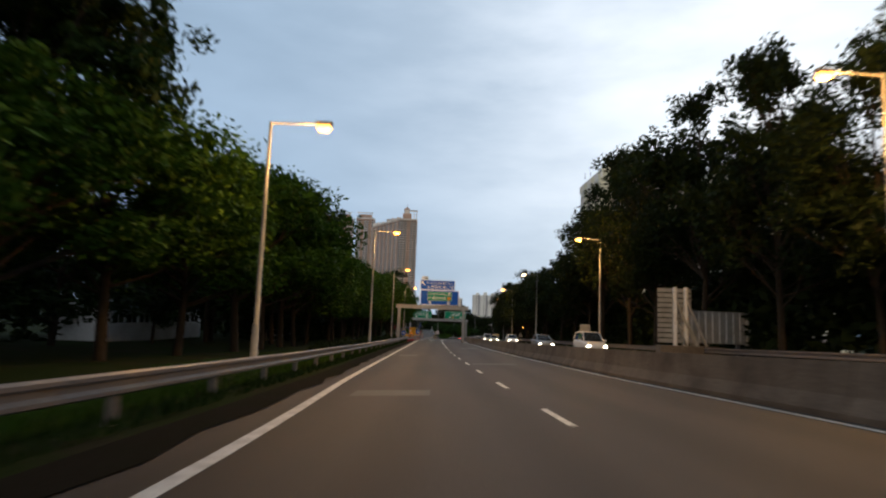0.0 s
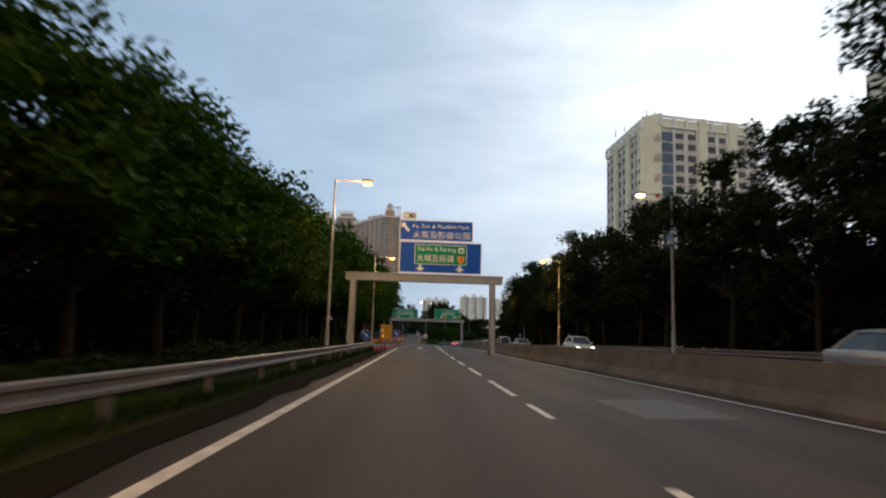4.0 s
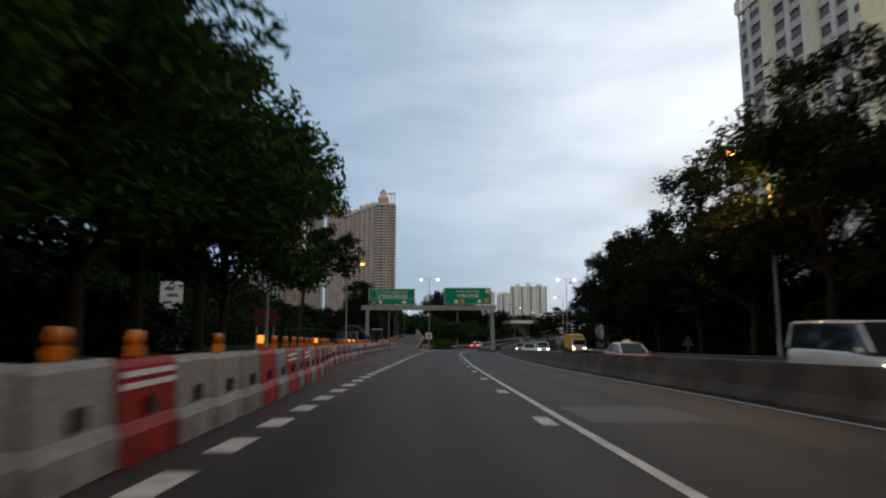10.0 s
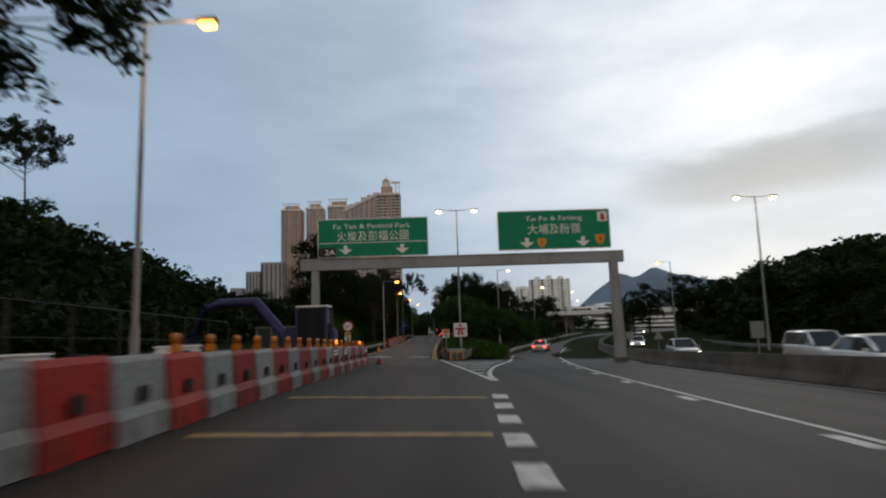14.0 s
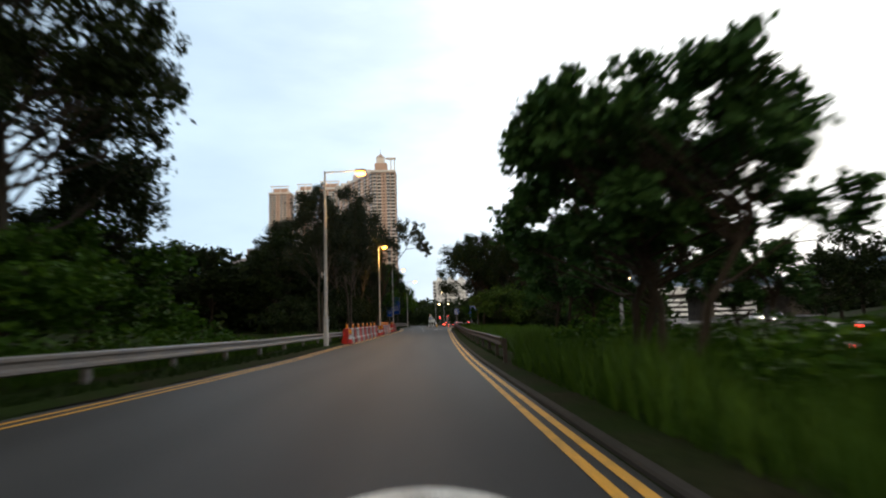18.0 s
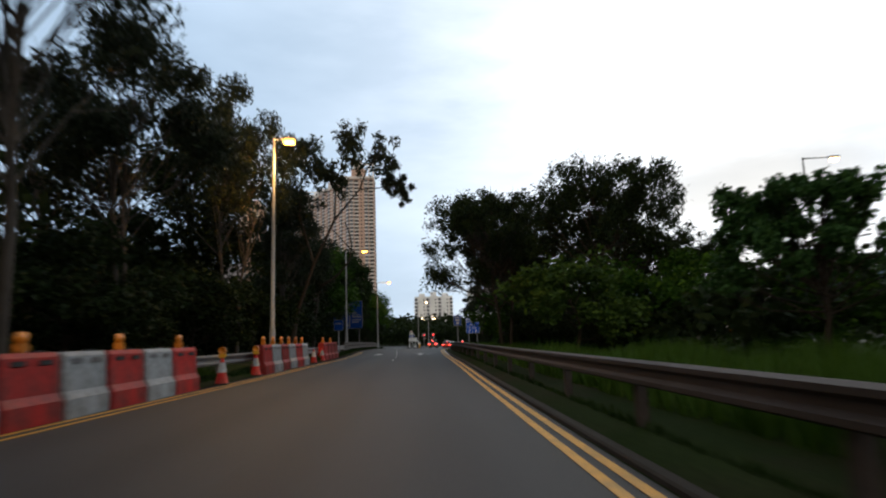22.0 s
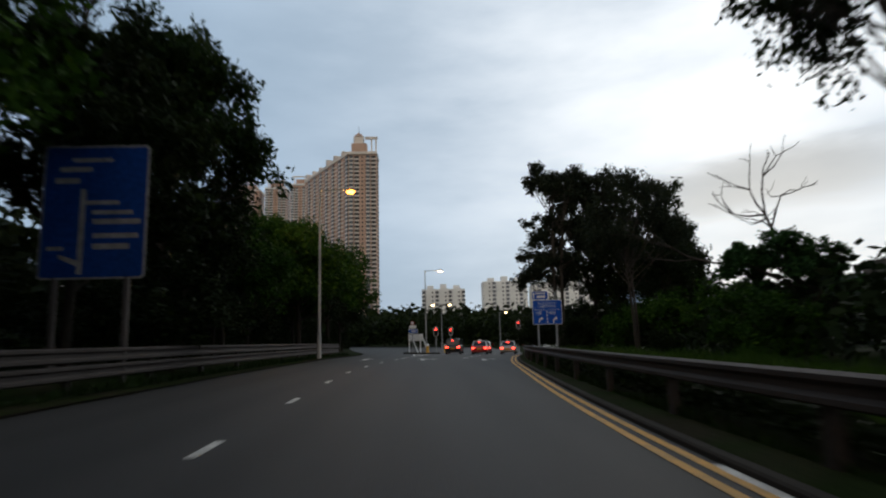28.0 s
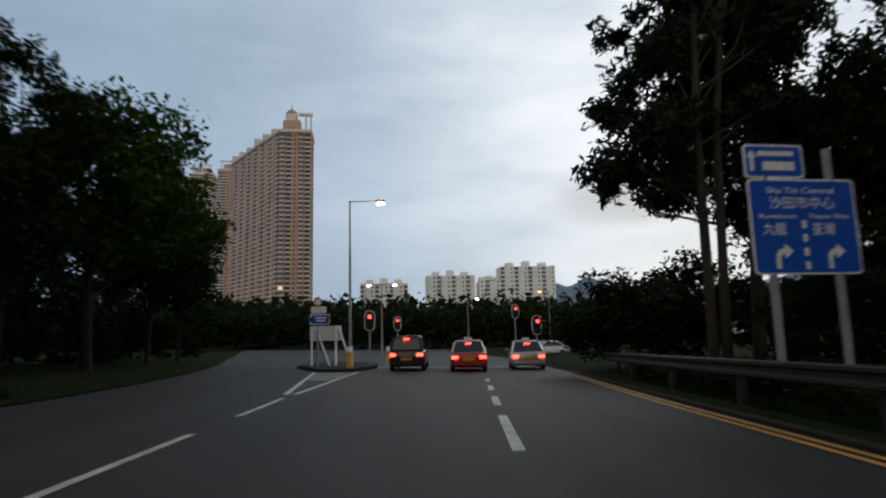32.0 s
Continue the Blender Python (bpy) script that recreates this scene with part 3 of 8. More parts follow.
# real soil, but its near-black colour holds the shade under the rail
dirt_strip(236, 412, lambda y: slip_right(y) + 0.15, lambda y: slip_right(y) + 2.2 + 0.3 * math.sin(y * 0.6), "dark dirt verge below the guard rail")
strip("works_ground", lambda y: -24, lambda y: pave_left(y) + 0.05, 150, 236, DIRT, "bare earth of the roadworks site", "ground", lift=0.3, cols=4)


# ---- road markings ----
def marking(name, mat, label, runs, lift=0.008):
    """runs: (y0, y1, left line, right line), each a mark of its own."""
    root = thing(name, Matrix(), label, "road marking", kind="structure")
    for y0, y1, a, b in runs:
        n = max(1, round((y1 - y0) / 2.0))
        verts, faces = [], []
        for i in range(n + 1):
            y = y0 + (y1 - y0) * i / n
            for x in (a(y), (a(y) + b(y)) / 2, b(y)):
                verts.append((x, y, ground(x, y) + lift))
        for i in range(n):
            faces += [(3 * i, 3 * i + 1, 3 * i + 4, 3 * i + 3), (3 * i + 1, 3 * i + 2, 3 * i + 5, 3 * i + 4)]
        part("stripe", mesh_of("stripe", verts, faces, mat), root)
    return root


def off(f, d):
    return lambda y: f(y) + d


marking("edge_line", WHITE_LINE, "worn solid white line along the hard shoulder", [(-60, 113, off(edge_left, -0.1), off(edge_left, 0.1))])
marking("edge_line", WHITE_LINE, "solid white line beside the concrete barrier", [(-60, 420, off(edge_right, -0.06), off(edge_right, 0.06))])
marking("lane_line", WHITE_LINE, "broken white lane line", [(8.4 + 6.27 * k, 10.4 + 6.27 * k, off(lane_line, -0.06), off(lane_line, 0.06)) for k in range(-9, 9)])
marking("lane_line", WHITE_LINE, "long-dash white warning line", [(62.1 + 6.95 * k, 66.6 + 6.95 * k, off(lane_line, -0.07), off(lane_line, 0.07)) for k in range(6)])
marking("lane_line", WHITE_LINE, "solid white lane line", [(104, 420, off(lane_line, -0.07), off(lane_line, 0.07))])
marking("lane_line", WHITE_LINE, "short white marks beside the solid line", [(106 + 5.7 * k, 107 + 5.7 * k, off(lane_line, -0.45), off(lane_line, -0.2)) for k in range(22)])
exit_line = line((-3.8, 118), (-3.6, 132), (-3.4, 148), (-2.95, 163), (-2.45, 178), (-1.8, 192), (-0.95, 204))
marking("exit_line", WHITE_LINE, "short thick white marks between the exit lane and the road", [(118.5 + 1.98 * k, 119.5 + 1.98 * k, off(exit_line, -0.17), off(exit_line, 0.17)) for k in range(41)])
marking("rumble_bar", FADED_YELLOW, "faded yellow bar across the exit lane", [(161 + 5.25 * k, 161.35 + 5.25 * k, lambda y: -6.0, off(exit_line, -0.3)) for k in range(8)])
nose_left = line((-0.95, 204), (-1.6, 216), (-2.55, 231.5))
marking("nose_line", WHITE_LINE, "white lines framing the painted nose", [(204, 231, off(nose_left, -0.1), off(nose_left, 0.1)), (204, 420, off(nose_right, -0.1), off(nose_right, 0.1))])
for d in (0.1, 0.34):
    marking("double_yellow_line", YELLOW_LINE, "double yellow line along the kerb", [(231, 400, off(slip_right, -0.5 + d - 0.06), off(slip_right, -0.5 + d + 0.06))])
    marking("double_yellow_line", YELLOW_LINE, "thin double yellow line along the verge", [(236, 344, off(slip_yellow_left, d - 0.27), off(slip_yellow_left, d - 0.19))])
marking("edge_line", WHITE_LINE, "white edge line where the slip road bends", [(326, 346, off(slip_right, -0.12), off(slip_right, 0.0))])
centre_line = line((-5.8, 312), (-5.8, 321), (-6.3, 341), (-6.7, 354), (-6.85, 364), (-6.4, 373), (-5.7, 380))
marking("lane_line", WHITE_LINE, "broken white line down the slip road", [(314.75 + 5.3 * k, 315.8 + 5.3 * k, off(centre_line, -0.06), off(centre_line, 0.06)) for k in range(12)] + [(378.7, 380.0, off(centre_line, -0.06), off(centre_line, 0.06))])
left_turn_line = line((-5.6, 381.5), (-5.2, 386), (-4.7, 391.5), (-4.5, 396))
marking("lane_line", WHITE_LINE, "long white dashes before the junction", [(381.85, 385.9, off(left_turn_line, -0.06), off(left_turn_line, 0.06)), (388, 391.5, off(left_turn_line, -0.06), off(left_turn_line, 0.06))])
right_turn_line = line((-1.3, 383), (-0.5, 387.5), (0.6, 393.4), (2.2, 402))
marking("lane_line", WHITE_LINE, "white dashes between the two right-turn lanes", [(y, y + d, off(right_turn_line, -0.08), off(right_turn_line, 0.08)) for y, d in ((384, 3.4), (389.2, 2), (393.2, 1.8), (397, 1.5))])
island_left = line((-4.75, 392.6), (-5.0, 405))
island_right = line((-4.55, 392.6), (-3.1, 405))
marking("nose_line", WHITE_LINE, "white lines framing the traffic island", [(392.6, 405, off(island_left, -0.09), off(island_left, 0.06)), (392.6, 405, off(island_right, -0.06), off(island_right, 0.09))])
marking("nose_bar", WHITE_LINE, "white bars before the traffic island", [(399 + 1.6 * k, 399.5 + 1.6 * k, off(island_left, 0.1), off(island_right, -0.1)) for k in range(4)])
marking("stop_line", WHITE_LINE, "white stop line at the signals", [(410.4, 410.8, lambda y: -2.6, lambda y: 6.6)])


def flat_shape(root, name, outline, x, y, mat, lift=0.008, sx=1.0, sy=1.0):
    verts = [(x + u * sx, y + v * sy, ground(x + u * sx, y + v * sy) + lift) for u, v in outline]
    return part(name, mesh_of(name, verts, [tuple(range(len(verts)))], mat), root)


root = thing("nose_hatching", Matrix(), "white chevrons filling the painted nose", "road marking", kind="structure")
for k in range(6):
    y = 209 + 3.1 * k
    a, b = nose_left(y) + 0.15, nose_right(y) - 0.15
    m, d = (a + b) / 2, 0.42 * (b - a)
    flat_shape(root, "chevron_arm", [(a, y + d), (m, y), (m, y + 0.8), (a, y + d + 0.8)], 0, 0, WHITE_LINE)
    flat_shape(root, "chevron_arm", [(m, y), (b, y + d), (b, y + d + 0.8), (m, y + 0.8)], 0, 0, WHITE_LINE)

ARROW_SHAFT = [(-0.1, 0), (0.1, 0), (0.1, 3.4), (-0.1, 3.4)]
ARROW_HEAD = [(-0.55, 3.3), (0.55, 3.3), (0.0, 6.0)]


def road_arrow(x, y, kind, label):
    root = thing("road_arrow", Matrix(), label, "road marking", group="painted arrows", kind="structure")
    if kind == "ahead":
        flat_shape(root, "shaft", ARROW_SHAFT, x, y, WHITE_LINE, sx=1.3)
        flat_shape(root, "head", ARROW_HEAD, x, y, WHITE_LINE)
    elif kind == "bend":
        flat_shape(root, "shaft", [(-0.12, 0), (0.1, 0), (0.35, 3.2), (0.15, 3.2)], x, y, WHITE_LINE)
        flat_shape(root, "head", [(-0.1, 3.1), (0.8, 3.1), (0.42, 4.9)], x, y, WHITE_LINE)
        flat_shape(root, "stub", [(-0.15, 1.6), (-0.05, 2.3), (-0.5, 2.6)], x, y, WHITE_LINE)
    elif kind == "right":
        flat_shape(root, "shaft", [(-0.12, 0), (0.14, 0), (0.26, 2.6), (0.06, 2.6)], x, y, WHITE_LINE)
        flat_shape(root, "turn", [(0.06, 2.6), (0.26, 2.6), (0.3, 2.9), (0.7, 3.0), (0.7, 3.3), (0.1, 3.25)], x, y, WHITE_LINE, 0.010)
        flat_shape(root, "head", [(0.7, 2.6), (1.15, 3.15), (0.7, 3.75)], x, y, WHITE_LINE)
    elif kind == "ahead_right":
        flat_shape(root, "shaft", [(-0.12, 0), (0.12, 0), (0.12, 2.5), (-0.12, 2.5)], x, y, WHITE_LINE)
        flat_shape(root, "head", [(-0.4, 2.5), (0.4, 2.5), (0.05, 4.2)], x, y, WHITE_LINE)
        flat_shape(root, "turn", [(0.1, 1.75), (0.62, 2.0), (0.62, 2.3), (0.1, 2.15)], x, y, WHITE_LINE, 0.010)
        flat_shape(root, "branch_head", [(0.62, 1.6), (1.05, 2.2), (0.62, 2.75)], x, y, WHITE_LINE)
    elif kind == "ahead_left":
        flat_shape(root, "shaft", [(-0.12, 0), (0.12, 0), (0.28, 3.0), (0.08, 3.0)], x, y, WHITE_LINE)
        flat_shape(root, "head", [(-0.2, 2.9), (0.6, 2.9), (0.22, 4.2)], x, y, WHITE_LINE)


road_arrow(-1.75, 110.6, "bend", "white arrow painted on the lane, bending")
road_arrow(-1.56, 117.0, "ahead", "white straight arrow painted on the lane")
road_arrow(-4.1, 327.4, "ahead_right", "white ahead-and-right arrow on asphalt")
road_arrow(-7.6, 327.0, "ahead_left", "white ahead arrow on asphalt")
road_arrow(-7.9, 377.9, "ahead_left", "white ahead arrow on asphalt")
road_arrow(-4.1, 377.6, "ahead_right", "white ahead-and-right arrow on asphalt")
road_arrow(-0.25, 377.3, "right", "white right-turn arrow on asphalt")


def roundel(x, y, label):
    root = thing("speed_roundel", Matrix(), label, "road marking", group="painted speed roundels", kind="structure")
    n = 36
    verts, faces = [], []
    for k in range(n):
        a = 2 * math.pi * k / n
        for r in (0.83, 1.0):
            u, v = x + 1.05 * r * math.cos(a), y + 2.1 * r * math.sin(a)
            verts.append((u, v, ground(u, v) + 0.008))
    for k in range(n):
        q = (k + 1) % n
        faces.append((2 * k, 2 * k + 1, 2 * q + 1, 2 * q))
    part("ring", mesh_of("ring", verts, faces, WHITE_LINE), root)
    cu = bpy.data.curves.new("letters", "FONT")
    cu.body, cu.size, cu.align_x, cu.align_y, cu.offset = "50", 1.05, "CENTER", "CENTER", 0.03
    ob = bpy.data.objects.new("letters", cu)
    scene.collection.objects.link(ob)
    me = bpy.data.meshes.new_from_object(ob)
    bpy.data.objects.remove(ob)
    for v in me.vertices:
        v.co.x, v.co.y = x + v.co.x * 1.05, y + v.co.y * 2.6
        v.co.z = ground(v.co.x, v.co.y) + 0.010
    me.materials.clear()
    me.materials.append(WHITE_LINE)
    part("numerals", me, root)


roundel(-4.5, 240.2, "white painted 50 roundel on the slip road")
roundel(-7.9, 239.8, "white painted 50 roundel on the slip road")
patches = thing("road_patches", Matrix(), "darker square asphalt repairs in the road", "road patch", kind="structure")
for x, y, w, d in ((-1.0, 13.5, 1.7, 1.4), (3.2, 112.5, 2.2, 2.6), (-1.5, 84.5, 1.8, 0.8), (3.0, 60, 1.5, 3.0), (-2.0, 40, 1.2, 2.2), (-3.6, 336, 2.2, 3.0), (2.6, 28, 2.0, 1.2), (2.2, 136, 2.0, 2.4)):
    flat_shape(patches, "patch", [(-w / 2, -d / 2), (w / 2, -d / 2 + 0.06), (w / 2, d / 2), (-w / 2, d / 2 - 0.05)], x, y, PATCH, 0.005)


# ---- guard rails ----
BEAM = [(0.0, 0.0), (0.06, 0.03), (0.06, 0.08), (0.0, 0.12), (0.0, 0.19), (0.06, 0.23), (0.06, 0.28), (0.0, 0.31)]


def guard_rail(path, y0, y1, side, label, height=0.46, beams=1, every=3.8, mat=GALV):
    """A W-beam rail on posts; side +1 turns its face to the right."""
    root = thing("guard_rail", Matrix(), label, "guard rail", kind="structure")
    n = max(1, round((y1 - y0) / every))
    for i in range(n):
        a, b = y0 + (y1 - y0) * i / n, y0 + (y1 - y0) * (i + 1) / n
        for lv in range(beams):
            verts, faces = [], []
            for y in (a, (a + b) / 2, b):
                x = path(y)
                for t in (0.0, 0.012):
                    for u, v in BEAM:
                        verts.append((x + side * (u + 0.1 - t), y, ground(x, y) + height + v + 0.36 * lv - 0.36 * (beams - 1)))
            m = 2 * len(BEAM)
            h = len(BEAM)
            for r in range(2):
                for k in range(h - 1):
                    faces.append((r * m + k, r * m + k + 1, (r + 1) * m + k + 1, (r + 1) * m + k))
                    faces.append((r * m + h + k, r * m + h + k + 1, (r + 1) * m + h + k + 1, (r + 1) * m + h + k))
                for k in (0, h - 1):
                    faces.append((r * m + k, r * m + h + k, (r + 1) * m + h + k, (r + 1) * m + k))
            part("rail_beam", mesh_of("rail_beam", verts, faces, mat), root)
        x = path(a)
        part("post", box(x - 0.06, x + 0.06, a - 0.08, a + 0.08, ground(x, a) - 0.1, ground(x, a) + height + 0.26, mat, "post"), root)
        part("spacer", box(x + side * 0.06, x + side * 0.1, a - 0.09, a + 0.09, ground(x, a) + height, ground(x, a) + height + 0.3, mat, "spacer"), root)
    return root


rail_left = line((-3.6, -60), (-4.3, 6), (-4.75, 25), (-5.1, 43), (-5.35, 80), (-5.5, 100), (-5.9, 118))
guard_rail(rail_left, -60, 118, 1, "weathered galvanised guard rail on the grass verge")
rail_slip_left = line((-11.6, 222), (-10.9, 240), (-11.0, 250), (-11.1, 270), (-10.9, 285), (-10.5, 300), (-10.1, 320), (-10.6, 334), (-11.3, 345), (-11.4, 375), (-11.2, 392))
guard_rail(rail_slip_left, 222, 330, 1, "galvanised guard rail beside the slip road")
guard_rail(rail_slip_left, 330, 391, 1, "double-height galvanised guard rail by the bushes", height=0.72, beams=2, mat=GALV_OLD)
rail_slip_right = line((-2.25, 254), (-1.95, 262), (-1.86, 275), (-1.66, 290), (-1.46, 303), (-1.22, 316), (-1.05, 330), (-0.65, 343), (0.2, 357), (1.15, 367), (2.35, 377), (3.95, 387), (6.3, 399))
guard_rail(rail_slip_right, 257.2, 399, -1, "brownish galvanised guard rail beside the slip road", height=0.63, mat=GALV_OLD)
rail_main = line((3.6, 238), (5.0, 246), (8.6, 262), (15, 285), (26.5, 320), (41, 360))
guard_rail(rail_main, 238, 352, 1, "guard rail curving along the expressway")
far_rail = line(*[(far_kerb(y) + 0.9, y) for y in (-60, 8, 48, 82, 106, 145, 182, 213, 243, 285, 320, 360)])
guard_rail(far_rail, -56, 350, -1, "guard rail on the far side of the expressway", every=8.0)


# ---- concrete barriers ----
def barrier_profile(h):
    return [(-0.34, 0.0), (-0.34, 0.08), (-0.2, 0.33), (-0.11, h), (0.11, h), (0.2, 0.33), (0.34, 0.08), (0.34, 0.0)]


def concrete_barrier():
    root = thing("concrete_barrier", Matrix(), "stained grey concrete median barrier with joints", "barrier", kind="structure")
    y, pr = -60.0, barrier_profile(0.84)
    k = 0
    while y < 420:
        d = 3.0 if y < 240 else 6.0
        verts, faces = [], []
        ys = (y + 0.015, y + d / 2, y + d - 0.015)
        for q in ys:
            x = barrier_mid(q)
            for u, v in pr:
                verts.append((x + u, q, ground(x, q) + v - (0.03 if v == 0 else 0)))
        m = len(pr)
        for r in range(2):
            for j in range(m):
                faces.append((r * m + j, r * m + (j + 1) % m, (r + 1) * m + (j + 1) % m, (r + 1) * m + j))
        faces += [tuple(range(m)), tuple(range(3 * m - 1, 2 * m - 1, -1))]
        part("barrier_block", mesh_of("barrier_block", verts, faces, CONCRETE), root)
        y += d
        k += 1


concrete_barrier()


def kerb(path, y0, y1, label):
    root = thing("kerb", Matrix(), label, "kerb", kind="structure")
    n = round((y1 - y0) / 2.4)
    for i in range(n):
        a, b = y0 + (y1 - y0) * i / n + 0.01, y0 + (y1 - y0) * (i + 1) / n - 0.01
        verts = []
        for y in (a, b):
            x = path(y)
            for u, v in ((0, -0.05), (0, 0.05), (0.03, 0.07), (0.15, 0.07), (0.15, -0.05)):
                verts.append((x + u, y, ground(x, y) + v))
        faces = [(j, (j + 1) % 5, 5 + (j + 1) % 5, 5 + j) for j in range(5)] + [(0, 1, 2, 3, 4), (9, 8, 7, 6, 5)]
        part("kerbstone", mesh_of("kerbstone", verts, faces, KERB), root)


kerb(lambda y: slip_right(y) + 0.02, 234, 404, "dusty concrete kerb of the slip road")


# ---- sign gantries ----
def gantry(y, x0, x1, z_top, thick, legs, label, rake=0.0):
    root = thing("sign_gantry", pose(0, y, 0), label, "gantry")
    part("beam", box(x0, x1, -0.3, 0.3, z_top - thick, z_top, GANTRY, "beam", 0.03), root)
    part("beam_cap", box(x0 - 0.02, x1 + 0.02, -0.36, 0.36, z_top - 0.06, z_top + 0.02, GANTRY, "beam_cap", 0.01), root)
    for k in range(1, 4):
        x = x0 + (x1 - x0) * k / 4
        part("joint_strip", box(x - 0.03, x + 0.03, -0.315, 0.315, z_top - thick - 0.01, z_top - 0.07, ALU, "joint_strip"), root)
    for x, wt, wb, xb in legs:
        zb = ground(xb, y) - 0.15
        z1 = z_top - thick
        verts = [(xb - wb, -0.3, zb), (xb + wb, -0.3, zb), (xb + wb, 0.3, zb), (xb - wb, 0.3, zb), (x - wt, -0.26, z1), (x + wt, -0.26, z1), (x + wt, 0.26, z1), (x - wt, 0.26, z1)]
        part("leg", mesh_of("leg", verts, [(0, 1, 5, 4), (1, 2, 6, 5), (2, 3, 7, 6), (3, 0, 4, 7), (0, 3, 2, 1), (4, 5, 6, 7)], GANTRY), root)
        if rake:
            verts = [(xb - wb * 0.8, -rake - 0.16, zb), (xb + wb * 0.8, -rake - 0.16, zb), (xb + wb * 0.8, -rake + 0.16, zb), (xb - wb * 0.8, -rake + 0.16, zb), (x - wt * 0.8, -0.3, z1), (x + wt * 0.8, -0.3, z1), (x + wt * 0.8, -0.05, z1), (x - wt * 0.8, -0.05, z1)]
            part("raking_leg", mesh_of("raking_leg", verts, [(0, 1, 5, 4), (1, 2, 6, 5), (2, 3, 7, 6), (3, 0, 4, 7), (0, 3, 2, 1), (4, 5, 6, 7)], GANTRY), root)
            part("junction_box", box(xb - wb - 0.03, xb + wb * 0.4, -0.42, -0.29, zb + 0.9, zb + 1.5, ALU, "junction_box", 0.02), root)
        part("plinth", box(xb - wb - 0.06, xb + wb + 0.06, -0.4, 0.4, zb, zb + 0.5, CONCRETE, "plinth", 0.03), root)
        part("conduit", tube([(xb + wb + 0.05, -0.2, zb + 0.5), (x + wt + 0.05, -0.2, z1)], [0.05, 0.05], POLE, 6, "conduit"), root)
    return root


def sign_board(x0, x1, z0, z1, y, mat, name, parent_pose, label, border=SIGN_WHITE):
    root = thing(name, parent_pose, label, "road sign")
    part("rim", plate(rounded(x0, x1, z0, z1, 0.08), y - 0.02, y + 0.05, border, "rim"), root)
    part("face", plate(rounded(x0 + 0.06, x1 - 0.06, z0 + 0.06, z1 - 0.06, 0.06), y - 0.034, y - 0.02, mat, "face"), root)
    for k in range(3):
        x = x0 + (x1 - x0) * (k + 0.5) / 3
        part("bracket", box(x - 0.04, x + 0.04, y + 0.05, y + 0.16, z0 - 0.05, z1 - 0.1, ALU, "bracket"), root)
    return root


def down_arrow(root, x, z, y, s=1.0):
    part("arrow", plate([(x - 0.1 * s, z + 0.5 * s), (x - 0.1 * s, z + 0.28 * s), (x - 0.36 * s, z + 0.28 * s), (x, z), (x + 0.36 * s, z + 0.28 * s), (x + 0.1 * s, z + 0.28 * s), (x + 0.1 * s, z + 0.5 * s)], y - 0.006, y, SIGN_WHITE, "arrow"), root)


def shield(root, x, z, y, s=0.5):
    o = [(x - 0.5 * s, z + 0.45 * s), (x + 0.5 * s, z + 0.45 * s), (x + 0.5 * s, z), (x + 0.3 * s, z - 0.4 * s), (x, z - 0.6 * s), (x - 0.3 * s, z - 0.4 * s), (x - 0.5 * s, z)]
    part("route_shield", plate(o, y - 0.008, y, SHIELD, "route_shield"), root)
    writing("9", x, z - 0.3 * s, 0.52 * s, y - 0.01, SIGN_BLACK, root, align="CENTER", name="route_number")


gantry(91.8, -6.85, 4.3, 3.12, 0.56, [(-6.3, 0.17, 0.19, -6.32), (3.55, 0.15, 0.16, 3.62)], "grey steel sign gantry over the expressway", 0.95)
g1 = pose(0, 91.4, 0)
b = sign_board(-3.1, 2.74, 3.2, 5.44, 0, BLUE, "direction_sign", g1, "blue lane sign with green Tai Po and Fanling panel")
part("panel_rim", plate(rounded(-2.02, 1.7, 3.82, 5.24, 0.1), -0.05, -0.036, SIGN_WHITE, "panel_rim"), b)
part("panel", plate(rounded(-1.98, 1.66, 3.86, 5.2, 0.08), -0.06, -0.05, GREEN, "panel"), b)
writing("Tai Po & Fanling", -1.82, 4.78, 0.3, -0.064, SIGN_WHITE, b, 2.72)
writing("大埔及粉嶺", -1.85, 4.04, 0.42, -0.064, SIGN_WHITE, b, 2.62)
shield(b, 1.28, 4.22, -0.062, 0.5)
part("tunnel_symbol", plate(rounded(1.08, 1.5, 4.68, 5.06, 0.1), -0.066, -0.062, SIGN_WHITE, "tunnel_symbol"), b)
part("tunnel_arch", plate(disc(0.12, 12, 1.29, 4.84), -0.07, -0.066, GREEN, "tunnel_arch"), b)
down_arrow(b, -1.6, 3.3, -0.036, 0.95)
down_arrow(b, 1.2, 3.3, -0.036, 0.95)
b = sign_board(-3.15, 2.1, 5.5, 6.98, 0, BLUE, "direction_sign", g1, "blue exit sign for Fo Tan and Penfold Park")
writing("Fo Tan & Penfold Park", -2.2, 6.42, 0.28, -0.038, SIGN_WHITE, b, 4.05)
writing("火炭及彭福公園", -2.18, 5.72, 0.42, -0.038, SIGN_WHITE, b, 4.08)
part("arrow", plate([(-3.0, 6.75), (-2.68, 6.75), (-2.76, 6.64), (-2.42, 6.22), (-2.54, 6.1), (-2.88, 6.5), (-3.0, 6.38)], -0.04, -0.034, SIGN_WHITE, "arrow"), b)
b = sign_board(-2.95, -1.98, 7.05, 7.52, 0, SIGN_BLACK, "exit_plate", g1, "small black exit number plate 2A on top of the sign")
part("characters", plate([(-2.88, 7.14), (-2.5, 7.14), (-2.5, 7.42), (-2.88, 7.42)], -0.04, -0.034, SIGN_WHITE, "characters"), b)
writing("2A", -2.42, 7.16, 0.27, -0.038, SIGN_WHITE, b, 0.36)

